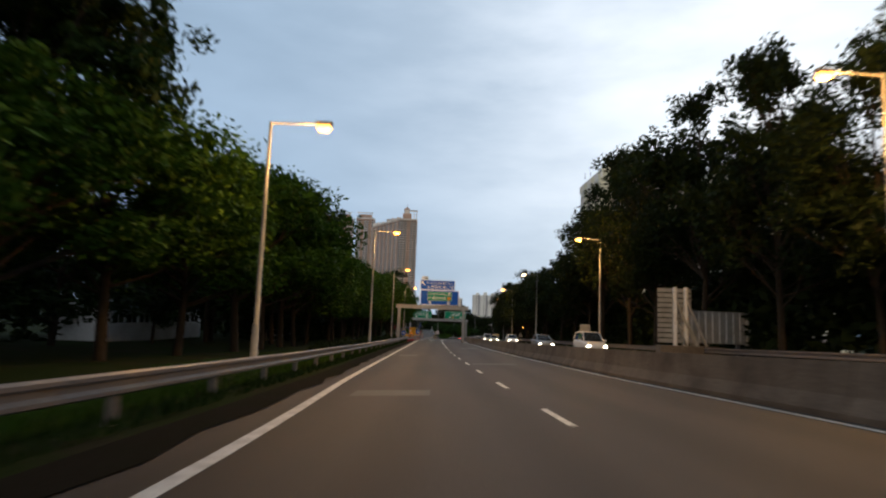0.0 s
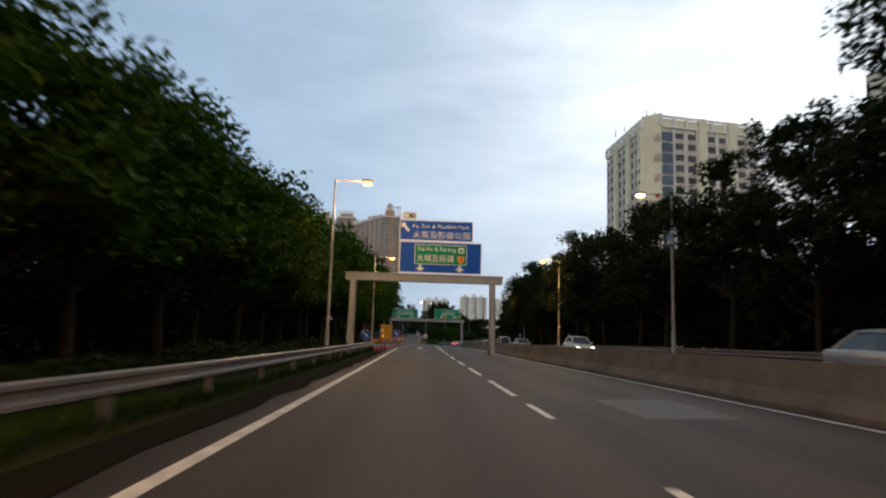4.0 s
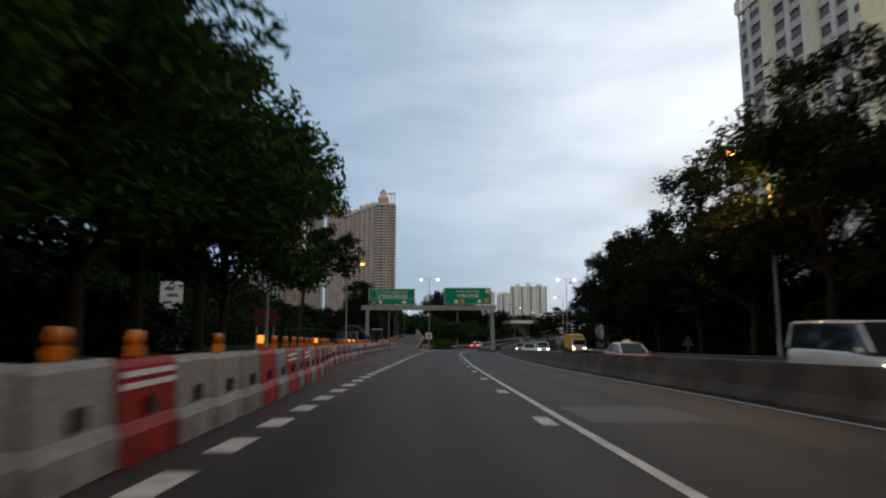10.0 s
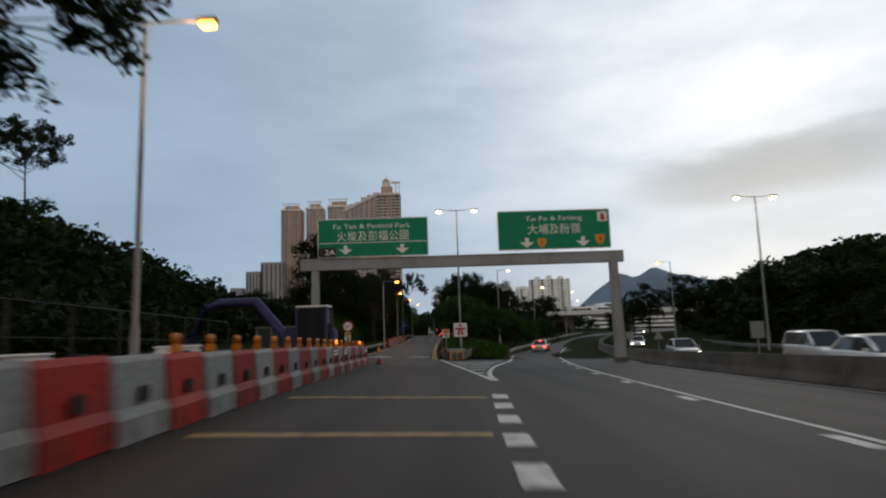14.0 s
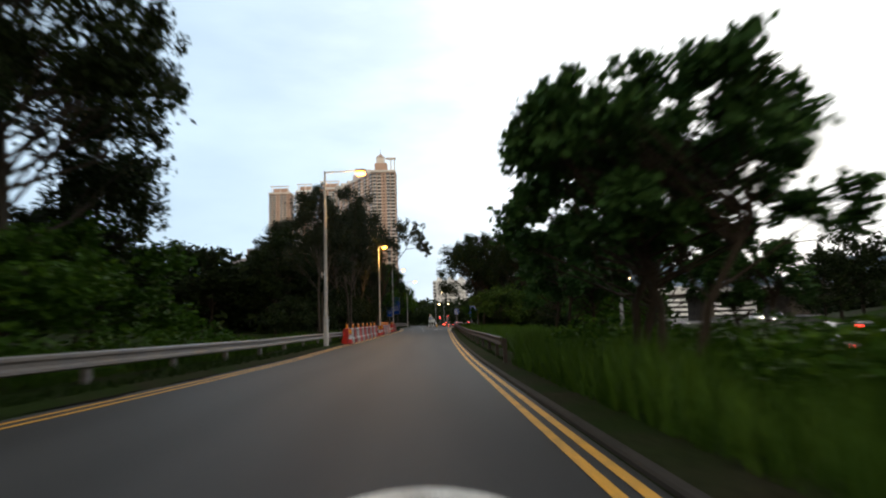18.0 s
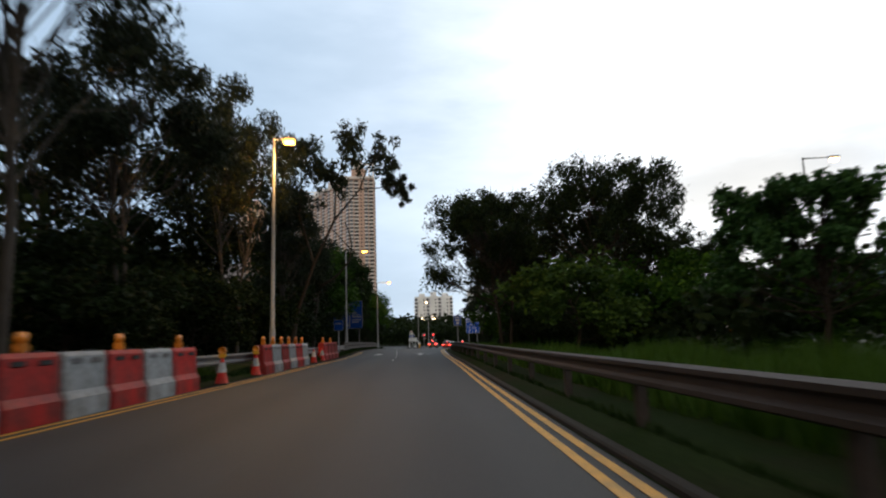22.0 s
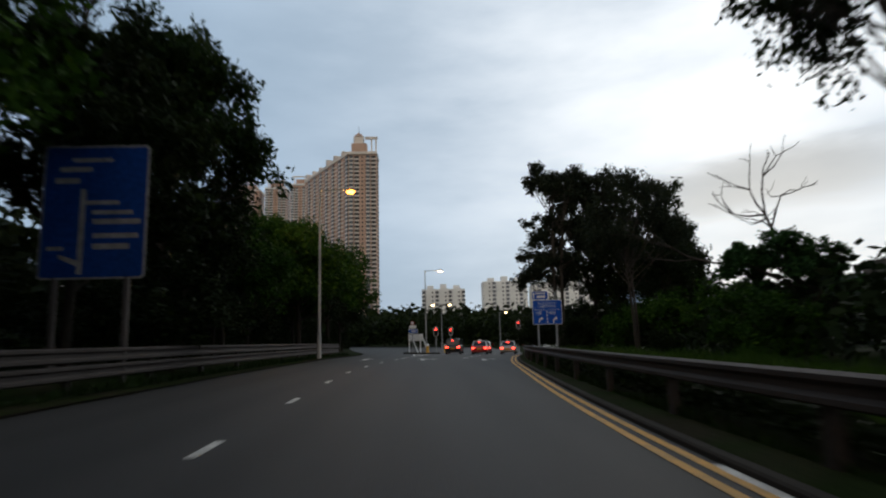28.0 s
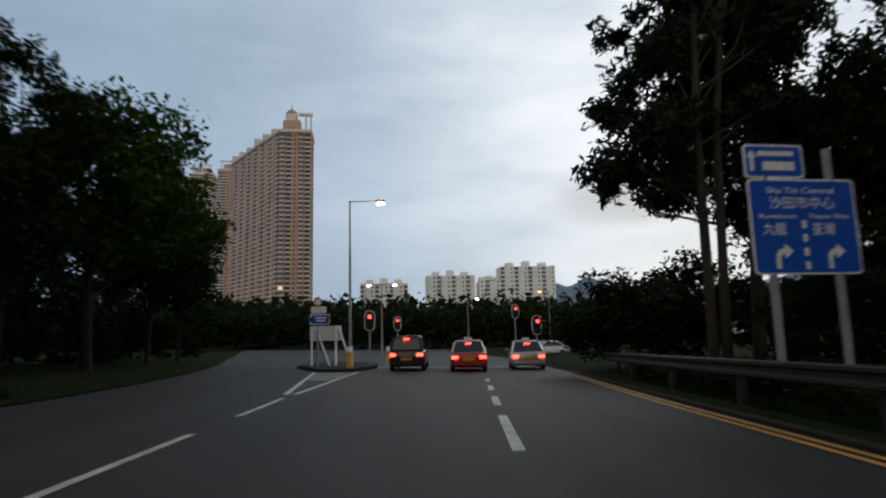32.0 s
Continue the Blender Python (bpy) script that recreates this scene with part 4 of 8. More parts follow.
gantry(226.4, -12.1, 10.6, 0.95, 0.78, [(-11.1, 0.22, 0.3, -11.1), (9.85, 0.22, 0.3, 10.0)], "wide grey steel sign gantry over the exit")
g2 = pose(0, 225.95, 0)
b = sign_board(-10.85, -3.12, 1.0, 3.74, 0, GREEN, "direction_sign", g2, "green exit sign for Fo Tan and Penfold Park")
writing("Fo Tan & Penfold Park", -9.75, 3.02, 0.34, -0.038, SIGN_WHITE, b, 5.4)
writing("火炭及彭福公園", -9.5, 2.2, 0.55, -0.038, SIGN_WHITE, b, 5.0)
part("rule", plate([(-10.7, 2.0), (-3.25, 2.0), (-3.25, 2.05), (-10.7, 2.05)], -0.04, -0.034, SIGN_WHITE, "rule"), b)
down_arrow(b, -8.9, 1.2, -0.036, 1.3)
down_arrow(b, -4.95, 1.2, -0.036, 1.3)
part("plate", plate(rounded(-10.82, -9.55, 1.05, 1.72, 0.05), -0.046, -0.036, SIGN_BLACK, "plate"), b)
writing("2A", -10.35, 1.2, 0.4, -0.05, SIGN_WHITE, b, 0.72)
b = sign_board(1.77, 9.72, 1.15, 3.95, 0, GREEN, "direction_sign", g2, "green lane sign for Tai Po and Fanling")
writing("Tai Po & Fanling", 3.75, 3.2, 0.34, -0.038, SIGN_WHITE, b, 4.0)
writing("大埔及粉嶺", 3.9, 2.3, 0.58, -0.038, SIGN_WHITE, b, 3.7)
down_arrow(b, 3.8, 1.3, -0.036, 1.4)
down_arrow(b, 7.75, 1.3, -0.036, 1.4)
shield(b, 4.85, 1.65, -0.036, 0.62)
shield(b, 8.95, 1.8, -0.036, 0.68)
part("symbol", plate(rounded(8.85, 9.55, 3.05, 3.75, 0.08), -0.044, -0.036, SIGN_WHITE, "symbol"), b)
part("symbol_mark", plate([(9.02, 3.15), (9.38, 3.15), (9.28, 3.62), (9.12, 3.62)], -0.05, -0.044, SIGN_RED, "symbol_mark"), b)


# ---- street lamps ----
def lamp_light(parent, x, y, z, colour, watts):
    d = bpy.data.lights.new("lamp_glow", "POINT")
    d.color, d.energy, d.shadow_soft_size = colour, watts, 0.25
    ob = new("lamp_glow", d)
    ob.parent = parent
    ob.location = (x, y, z)


def street_lamp(x, y, z_head, side, lens=SODIUM, arm=1.6, watts=500, colour=(1.0, 0.5, 0.12), label="tall grey street lamp with glowing sodium head", double=False):
    zb = ground(x, y) + (0.2 if abs(x) > 4 else 0.0) + hill(x, y)
    h = z_head - zb
    root = thing("street_lamp", pose(x, y, zb - 0.05), label, "street lamp", group="street lamps")
    part("base", tube([(0, 0, 0), (0, 0, 1.5), (0, 0, 1.55)], [0.13, 0.12, 0.09], POLE, 10, "base"), root)
    part("pole", tube([(0, 0, 1.5), (0, 0, h * 0.6), (0, 0, h + 0.08)], [0.09, 0.075, 0.05], POLE, 10, "pole"), root)
    for s in ((side, -side) if double else (side,)):
        part("arm", tube([(0, 0, h + 0.02), (s * arm * 0.5, 0, h + 0.05), (s * arm, 0, h + 0.08)], [0.04, 0.035, 0.03], POLE, 8, "arm"), root)
        body = part("lamp_head", box(s * arm, s * (arm + 0.62), -0.13, 0.13, h + 0.02, h + 0.16, POLE, "lamp_head", 0.04), root)
        part("lens", box(s * (arm + 0.06), s * (arm + 0.56), -0.125, 0.125, h - 0.17, h + 0.018, lens, "lens", 0.06), body)
        if watts:
            lamp_light(root, s * (arm + 0.3), 0, h - 0.45, colour, watts)
    return root


for x, y, z in ((-6.3, 20.6, 7.9), (-5.9, 51, 8.5), (-6.7, 84, 7.9), (-7.0, 117, 7.0)):
    street_lamp(x, y, z, 1, watts=1600)
street_lamp(-10.9, 161.9, 6.4, 1, watts=500)
street_lamp(-11.4, 202, 5.6, 1, watts=500)
street_lamp(-10.05, 269, 2.55, 1, watts=400)
street_lamp(-10.5, 306, 2.95, 1, arm=0.35, watts=1100)
street_lamp(-10.35, 377, 3.15, 1, watts=400)
street_lamp(-11.3, 341, 3.1, 1, watts=0, label="tall grey street lamp among the trees")
for x, y, z, w in ((13.9, 18.2, 9.5, 2600), (13.6, 50.9, 8.5, 2200), (14.2, 117.5, 7.3, 2600), (16.6, 155.5, 6.9, 2200)):
    street_lamp(x, y, z, -1, watts=w)
street_lamp(13.6, 84.5, 7.9, -1, WARM, watts=0, label="tall grey street lamp with pale glowing head")
street_lamp(25.6, 199.5, 6.8, -1, watts=300)
for x, y, z in ((24.3, 233.3, 6.0), (-0.65, 236.6, 6.2)):
    street_lamp(x, y, z, 1, WARM, 1.25, 150, (1.0, 0.74, 0.42), "tall twin-armed street lamp, both heads glowing", True)
street_lamp(33, 274, 4.6, -1, SODIUM, watts=0)
street_lamp(6.5, 272, 3.95, 1, WARM, 1.3, watts=0, label="tall grey street lamp with pale glowing head")
street_lamp(18.5, 313, 3.7, 1, WARM, watts=0, label="tall grey street lamp with pale glowing head")
street_lamp(30, 335, 3.6, 1, WARM, watts=0, label="tall grey street lamp with pale glowing head")
street_lamp(44, 388, 3.2, 1, WARM, watts=0, label="tall grey street lamp with pale glowing head")
street_lamp(-3.6, 414.3, 2.0, 1, WARM, watts=120, colour=(1.0, 0.74, 0.42), label="tall street lamp behind the traffic island")
street_lamp(-0.6, 446, -0.6, 1, WARM, 1.2, 0, label="twin-armed street lamp beyond the junction", double=True)
street_lamp(10.5, 452, -2.0, 1, WARM, 0.9, 0, label="distant street lamp with glowing head")
street_lamp(27, 470, 0.0, -1, SODIUM, 1.2, 0, label="distant street lamp with orange head")
g = thing("globe_lamp", pose(19.9, 142.6, ground(19.9, 142.6)), "orange lamp on a short post under the trees", "lamp post")
part("post", tube([(0, 0, 0), (0, 0, 3.6)], [0.06, 0.05], POLE, 8, "post"), g)
part("globe", tube([(0, 0, 3.6), (0, 0, 3.7), (0, 0, 3.9), (0, 0, 4.0)], [0.1, 0.2, 0.2, 0.08], SODIUM, 10, "globe"), g)
lamp_light(g, -0.4, 0, 3.7, (1.0, 0.45, 0.1), 60)


# ---- water-filled barriers, cones, works signs ----
def barrier_body(mat):
    """One plastic block: waisted sides, a forklift slot and a rim at the top."""
    prof = [(-0.27, 0.0), (-0.27, 0.30), (-0.2, 0.42), (-0.17, 0.96), (-0.13, 1.03), (0.13, 1.03), (0.17, 0.96), (0.2, 0.42), (0.27, 0.30), (0.27, 0.0)]
    verts, faces = [], []
    ends = (-0.68, -0.64, -0.3, 0.3, 0.64, 0.68)
    for y in ends:
        s = 0.9 if abs(y) > 0.66 else (1.0 if abs(y) > 0.5 else 0.94)
        for u, v in prof:
            verts.append((u * s, y, v * (0.985 if abs(y) > 0.66 else 1)))
    m = len(prof)
    for r in range(len(ends) - 1):
        for k in range(m):
            faces.append((r * m + k, r * m + (k + 1) % m, (r + 1) * m + (k + 1) % m, (r + 1) * m + k))
    faces += [tuple(range(m)), tuple(range(6 * m - 1, 5 * m - 1, -1))]
    return mesh_of("body", verts, faces, mat)


def works_barrier(mat, colour, lit, stripes, lamp=True, recessed=False):
    root = thing("water_barrier", Matrix(), colour + " plastic water-filled barrier with an amber lamp", "barrier", group="roadworks barriers")
    body = part("body", barrier_body(mat), root)
    # raised boxes, coloured dark to stand in for the shade inside the hollows
    if recessed:
        for v in (-0.32, 0.32):
            part("grip_recess", box(0.17, 0.19, v - 0.16, v + 0.16, 0.84, 0.92, DARK if mat is RED_PLASTIC else GALV, "grip_recess", 0.01), body)
    else:
        part("socket", box(0.205, 0.24, -0.12, 0.12, 0.46, 0.66, DARK, "socket", 0.03), body)
    part("filler_cap", tube([(0, 0.4, 1.02), (0, 0.4, 1.06)], [0.07, 0.06], DARK, 8, "filler_cap"), body)
    if stripes:
        for z in (0.74, 0.86):
            part("reflective_band", box(0.184, 0.2, -0.6, 0.6, z, z + 0.06, SIGN_WHITE, "reflective_band"), body)
    if lamp:
        part("battery_box", box(-0.07, 0.07, -0.09, 0.09, 1.03, 1.17, AMBER, "battery_box", 0.02), root)
        part("warning_lamp", tube([(-0.045, 0, 1.25), (0.045, 0, 1.25)], [0.085, 0.085], FLASH if lit else AMBER, 12, "warning_lamp"), root)
    return root


protos = {}


def put_barrier(key, lit, st, lamp, x, y, turn=0.0, recessed=False):
    m = pose(x, y, ground(x, y) + 0.002, 0, 0, turn)
    k = (key, lit, st, lamp, recessed)
    if protos.get(k) is None:
        protos[k] = works_barrier(RED_PLASTIC if key == "r" else WHITE_PLASTIC, "faded red" if key == "r" else "grubby white", lit, st, lamp, recessed)
        protos[k].matrix_basis = m
    else:
        copy_thing(protos[k], m)


works_line = line((-4.75, 103.5), (-4.55, 110), (-4.3, 118), (-4.25, 134), (-5.0, 147), (-6.1, 158), (-6.35, 175), (-6.45, 200), (-6.7, 219))
rng = random.Random(5)
y, k = 104.2, 0
while y < 219.5:
    key = "r" if k % 2 == 0 else "w"
    if rng.random() < 0.06:
        key = "w" if key == "r" else "r"
    slope = math.degrees(math.atan((works_line(y + 0.7) - works_line(y - 0.7)) / 1.4))
    put_barrier(key, rng.random() < 0.12, key == "r" and rng.random() < 0.5, rng.random() < 0.75, works_line(y) - 0.27, y, -slope + rng.uniform(-1.5, 1.5))
    y += 1.4
    k += 1
for y0, n, first in ((278.0, 13, 0), (302.4, 6, 0), (315.6, 4, 0)):
    for i in range(n):
        yy = y0 + 1.4 * i
        put_barrier("rw"[(i + first) % 2] if not (n == 4 and i in (1, 3)) else "r", 0, 0, i % 2 == 0 or n == 6, -10.25 + (yy - 278) * 0.011, yy, rng.uniform(-2, 2), True)


def traffic_cone(x, y, lamp, prev=[None]):
    root = thing("traffic_cone", pose(x, y, ground(x, y) + 0.004), "orange traffic cone with white sleeve and amber lamp", "traffic cone", group="roadworks cones")
    part("base", box(-0.2, 0.2, -0.2, 0.2, 0, 0.04, DARK, "base", 0.01), root)
    part("cone", tube([(0, 0, 0.04), (0, 0, 0.72)], [0.17, 0.04], RED_PLASTIC, 12, "cone"), root)
    part("sleeve", tube([(0, 0, 0.33), (0, 0, 0.6)], [0.125, 0.075], WHITE_PLASTIC, 12, "sleeve"), root)
    if lamp:
        part("battery_box", box(-0.09, 0.09, -0.07, 0.07, 0.72, 0.84, SIGN_YELLOW, "battery_box", 0.02), root)
        part("warning_lamp", tube([(0, -0.05, 0.92), (0, 0.05, 0.92)], [0.1, 0.1], AMBER, 12, "warning_lamp"), root)


for x, y, lamp in ((-5.05, 97.2, 1), (-4.85, 97.9, 1), (-4.95, 99.6, 1), (-4.8, 100.6, 1), (-4.75, 101.4, 1), (-4.55, 103.3, 0), (-4.5, 104.0, 1), (-6.2, 220.6, 0), (-6.3, 221.6, 1), (-9.9, 301.1, 1), (-9.8, 297.2, 1), (-9.7, 314.4, 0), (-9.9, 277.0, 1), (-9.7, 311.6, 0)):
    traffic_cone(x, y, lamp)


def works_board(x, y):
    root = thing("works_sign", pose(x, y, ground(x, y) + 0.2), "yellow temporary works board on two posts", "road sign")
    part("board", plate(rounded(-0.56, 0.56, 0.75, 2.1, 0.04), -0.02, 0.02, SIGN_YELLOW, "board"), root)
    for i, (a, b2) in enumerate(((-0.3, 0.45), (-0.15, 0.42), (-0.1, 0.45), (-0.12, 0.4), (-0.1, 0.44))):
        z = 1.95 - 0.2 * i
        part("text_bar", box(a, b2, -0.026, -0.02, z - 0.05, z, SIGN_BLACK if i > 2 else material_brown, "text_bar"), root)
    part("emblem", plate(disc(0.14, 12, -0.38, 1.55), -0.03, -0.021, SIGN_WHITE, "emblem"), root)
    for s in (-0.4, 0.4):
        part("post", tube([(s, 0.05, -0.21), (s, 0.05, 2.0)], [0.03, 0.03], POLE, 6, "post"), root)
    return root


material_brown = material("dark_amber_print", (0.3, 0.13, 0.01), 0.5, vary=0.1, bump=0)
works_board(-4.8, 107.6)


def arrow_disc(x, y, r, zc):
    root = thing("arrow_sign", pose(x, y, ground(x, y)), "round blue sign with a slanting white arrow", "road sign")
    part("rim", plate(disc(r, 28, 0, zc), -0.012, 0.012, SIGN_WHITE, "rim"), root)
    part("face", plate(disc(r * 0.95, 28, 0, zc), -0.02, -0.012, BLUE, "face"), root)
    s = r
    a = [(-0.55, 0.52), (-0.42, 0.62), (0.16, 0.08), (0.32, 0.28), (0.5, -0.42), (-0.2, -0.3), (0.02, -0.08)]
    part("arrow", plate([(u * s, zc + v * s) for u, v in a], -0.028, -0.02, SIGN_WHITE, "arrow"), root)
    part("post", tube([(0, 0.05, 0), (0, 0.05, zc + r * 0.6)], [0.035, 0.035], POLE, 6, "post"), root)


arrow_disc(-5.75, 96.9, 0.38, 1.3)
arrow_disc(-4.05, 111.9, 0.4, 1.52)


# ---- signs at the exit nose and along the slip road ----
def nose_cushion():
    root = thing("crash_cushion", pose(-1.3, 228.5, ground(-1.3, 228.6) - 0.06), "yellow-ended stacked guard rail nose with chevron panel", "crash cushion")
    for lv in range(3):
        verts, faces = [], []
        outline = [(-0.95, 9.0), (-0.8, 3.0), (-0.6, 0.6), (-0.42, 0.1), (0.42, 0.1), (0.6, 0.6), (0.95, 3.0), (1.9, 9.0)]
        z0 = 0.12 + 0.2 * lv
        for u, v in outline:
            for dz, o in ((0.0, 0.0), (0.05, 0.05), (0.1, 0.0), (0.15, 0.05), (0.18, 0.0)):
                n = Vector((u, min(v - 3, 0), 0)).normalized()
                verts.append((u + n.x * o, v + n.y * o, z0 + dz))
        for i in range(len(outline) - 1):
            for k in range(4):
                faces.append((i * 5 + k, (i + 1) * 5 + k, (i + 1) * 5 + k + 1, i * 5 + k + 1))
        part("rail_band", mesh_of("rail_band", verts, faces, GALV_OLD), root)
    part("end_cap", box(-0.52, 0.52, -0.1, 0.06, 0.12, 0.72, SIGN_YELLOW, "end_cap", 0.05), root)
    part("top_plate", box(-0.62, 0.75, 0.06, 5.6, 0.7, 0.74, CONCRETE, "top_plate"), root)
    part("chevron_panel", box(-0.42, 0.42, -0.13, -0.1, 0.18, 0.67, DULL_SHEET, "chevron_panel"), root)
    for s in (-1, 1):
        for o in (0.14, 0.3):
            part("chevron", plate([(s * o, 0.2), (s * (o + 0.1), 0.2), (s * (o + 0.0), 0.43), (s * (o + 0.1), 0.66), (s * o, 0.66), (s * (o - 0.1), 0.43)][::s], -0.14, -0.131, SIGN_BLACK, "chevron"), root)
    for y in (1.5, 4.0, 6.5):
        part("post", box(-0.06, 0.06, y, y + 0.12, -0.05, 0.68, GALV, "post"), root)


nose_cushion()


def plate_sign(x, y, plates, label, post=0.035, back=0.06, posts=(0.0,), steel=POLE):
    """plates: (name, outline, material, depth in front)."""
    zb = ground(x, y) + 0.1
    root = thing("road_sign", pose(x, y, zb), label, "road sign")
    top = max(p[1] for _, o, _, _ in plates for p in o)
    for q in posts:
        part("post", tube([(q, back, -0.2), (q, back, top - 0.05)], [post, post], steel, 8, "post"), root)
    for name, o, mat, d in plates:
        part(name, plate(o, -d - 0.006, -d + (0.012 if d == 0 else 0), mat, name), root)
    return root


def bars(root, rows, mat, y=-0.03):
    for x0, x1, z0, z1 in rows:
        part("text_bar", box(x0, x1, y - 0.004, y, z0, z1, mat, "text_bar"), root)


# end-of-expressway sign
r = plate_sign(-0.72, 235.2, [("panel", rounded(-0.56, 0.56, 1.72, 2.86, 0.06), SIGN_WHITE, 0.0)], "white end-of-expressway sign with red road symbol", 0.05)
part("symbol", plate([(-0.28, 1.86), (-0.06, 1.86), (-0.02, 2.32), (-0.16, 2.32)], -0.016, -0.008, SIGN_RED, "symbol"), r)
part("symbol", plate([(0.06, 1.86), (0.28, 1.86), (0.16, 2.32), (0.02, 2.32)], -0.016, -0.008, SIGN_RED, "symbol"), r)
part("symbol_bar", plate([(-0.42, 2.36), (-0.36, 2.3), (0.36, 2.3), (0.42, 2.36), (0.42, 2.46), (-0.42, 2.46)], -0.016, -0.008, SIGN_RED, "symbol_bar"), r)
part("symbol", plate([(-0.14, 2.54), (-0.03, 2.54), (-0.02, 2.74), (-0.1, 2.74)], -0.016, -0.008, SIGN_RED, "symbol"), r)
part("symbol", plate([(0.03, 2.54), (0.14, 2.54), (0.1, 2.74), (0.02, 2.74)], -0.016, -0.008, SIGN_RED, "symbol"), r)


def clearway(x, y, z1, w, label):
    r = plate_sign(x, y, [("panel", rounded(-w / 2, w / 2, z1 - w * 1.3, z1, 0.03), SIGN_WHITE, 0.0), ("yellow_panel", rounded(-w / 2 + .02, w / 2 - .02, z1 - w * 0.62, z1 - .02, 0.03), SIGN_YELLOW, 0.008),
                          ("disc", disc(w * 0.2, 18, 0, z1 - w * 0.32), SIGN_RED, 0.014), ("disc_face", disc(w * 0.15, 18, 0, z1 - w * 0.32), BLUE, 0.02)], label)
    bars(r, [(-w * 0.36, w * 0.36, z1 - w * 0.84, z1 - w * 0.72), (-w * 0.2, w * 0.3, z1 - w * 1.18, z1 - w * 0.94)], SIGN_BLACK, -0.012)
    return r


clearway(-1.92, 236.7, 2.36, 0.56, "small yellow and white no-stopping sign")
r = plate_sign(-10.5, 237.4, [("rim", disc(0.46, 28, 0, 2.6), SIGN_RED, 0.0), ("face", disc(0.36, 28, 0, 2.6), SIGN_WHITE, 0.01)], "round white 50 speed limit sign, red rim")
writing("50", 0, 2.44, 0.32, -0.022, SIGN_BLACK, r, 0.46, "CENTER")
clearway(-10.5, 237.28, 2.08, 0.5, "small no-stopping plate below the speed sign")


def works_triangle(x, y, s=0.3, up=0.0):
    r = plate_sign(x, y, [("rim", [(-s, (0.36 + up)), (s, (0.36 + up)), (0, (0.36 + up) + 1.75 * s)], SIGN_RED, 0.0), ("face", [(-s * .74, (0.36 + up) + s * .16), (s * .74, (0.36 + up) + s * .16), (0, (0.36 + up) + 1.46 * s)], DULL_SHEET, 0.01)], "red-rimmed triangular roadworks sign, worn")
    part("symbol", plate([(u * s / 0.62, (0.36 + up) + (v - 0.72) * s / 0.62) for u, v in ((-0.22, 0.86), (-0.02, 0.86), (0.0, 1.02), (0.1, 0.86), (0.22, 0.86), (0.12, 1.2), (0.0, 1.38), (-0.1, 1.1))], -0.026, -0.018, SIGN_BLACK, "symbol"), r)
    part("plate", plate(rounded(-0.13, 0.13, 0.14 + up * 0.8, 0.34 + up, 0.02), -0.012, 0.0, DULL_SHEET, "plate"), r)


works_triangle(-2.22, 232.2)
works_triangle(-9.4, 230.6, 0.37, 0.42)

# left-hand direction board on the slip road
r = plate_sign(-12.2, 355, [("rim", rounded(-1.3, 1.3, 2.58, 5.98, 0.1), DULL_SHEET, 0.0), ("face", rounded(-1.25, 1.25, 2.63, 5.93, 0.08), BLUE_SHADED, 0.01)], "large blue junction map sign at the roadside", 0.08, posts=(-0.9, 0.85), steel=GALV_OLD)
part("map_line", plate([(-0.35, 2.7), (-0.22, 2.7), (-0.22, 4.45), (0.6, 4.45), (0.6, 4.55), (-0.22, 4.55), (-0.22, 4.85), (-0.35, 4.85)], -0.026, -0.018, DULL_SHEET, "map_line"), r)
part("map_line", plate([(-0.35, 2.9), (-0.8, 3.1), (-0.8, 3.2), (-0.35, 3.05)], -0.026, -0.018, DULL_SHEET, "map_line"), r)
bars(r, [(-0.05, 0.95, 4.2, 4.3), (-0.02, 1.15, 3.95, 4.08), (0.0, 1.1, 3.6, 3.72), (0.0, 0.9, 3.32, 3.46), (-1.0, -0.4, 5.0, 5.14), (-0.9, -0.1, 5.3, 5.42), (-1.1, -0.7, 3.3, 3.4), (-0.6, 0.4, 5.55, 5.65)], DULL_SHEET, -0.018)
r = plate_sign(-14.4, 352.5, [("rim", rounded(-0.6, 0.6, 2.6, 3.9, 0.06), DULL_SHEET, 0.0), ("face", rounded(-0.57, 0.57, 2.63, 3.87, 0.05), BLUE_SHADED, 0.01)], "small blue roadside sign among the bushes", 0.04)
bars(r, [(-0.4, 0.4, 3.5, 3.6), (-0.4, 0.3, 3.2, 3.32)], DULL_SHEET, -0.018)
r = plate_sign(-11.6, 337, [("rim", rounded(-0.45, 0.45, 2.0, 3.0, 0.06), DULL_SHEET, 0.0), ("face", rounded(-0.42, 0.42, 2.03, 2.97, 0.05), BLUE_SHADED, 0.01)], "small blue sign in the bushes", 0.04)
bars(r, [(-0.3, 0.3, 2.6, 2.7)], DULL_SHEET, -0.018)

# right-hand lane boards before the junction
r = plate_sign(6.0, 387.9, [("rim", rounded(-1.18, 1.2, 2.48, 4.44, 0.1), SIGN_WHITE, 0.0), ("face", rounded(-1.14, 1.16, 2.52, 4.4, 0.08), BLUE, 0.01),
                            ("upper_rim", rounded(-1.2, 0.12, 4.46, 5.16, 0.08), SIGN_WHITE, 0.0), ("upper_face", rounded(-1.16, 0.08, 4.5, 5.12, 0.06), BLUE, 0.01)], "blue lane sign for Sha Tin Central on two posts", 0.08, posts=(-0.75, 0.72))
writing("Sha Tin Central", -0.78, 4.14, 0.13, -0.02, SIGN_WHITE, r, 1.5)
writing("沙田市中心", -0.74, 3.84, 0.2, -0.02, SIGN_WHITE, r, 1.45)
writing("Kowloon", -0.98, 3.62, 0.1, -0.02, SIGN_WHITE, r, 0.8)
writing("Tsuen Wan", 0.12, 3.62, 0.1, -0.02, SIGN_WHITE, r, 0.9)
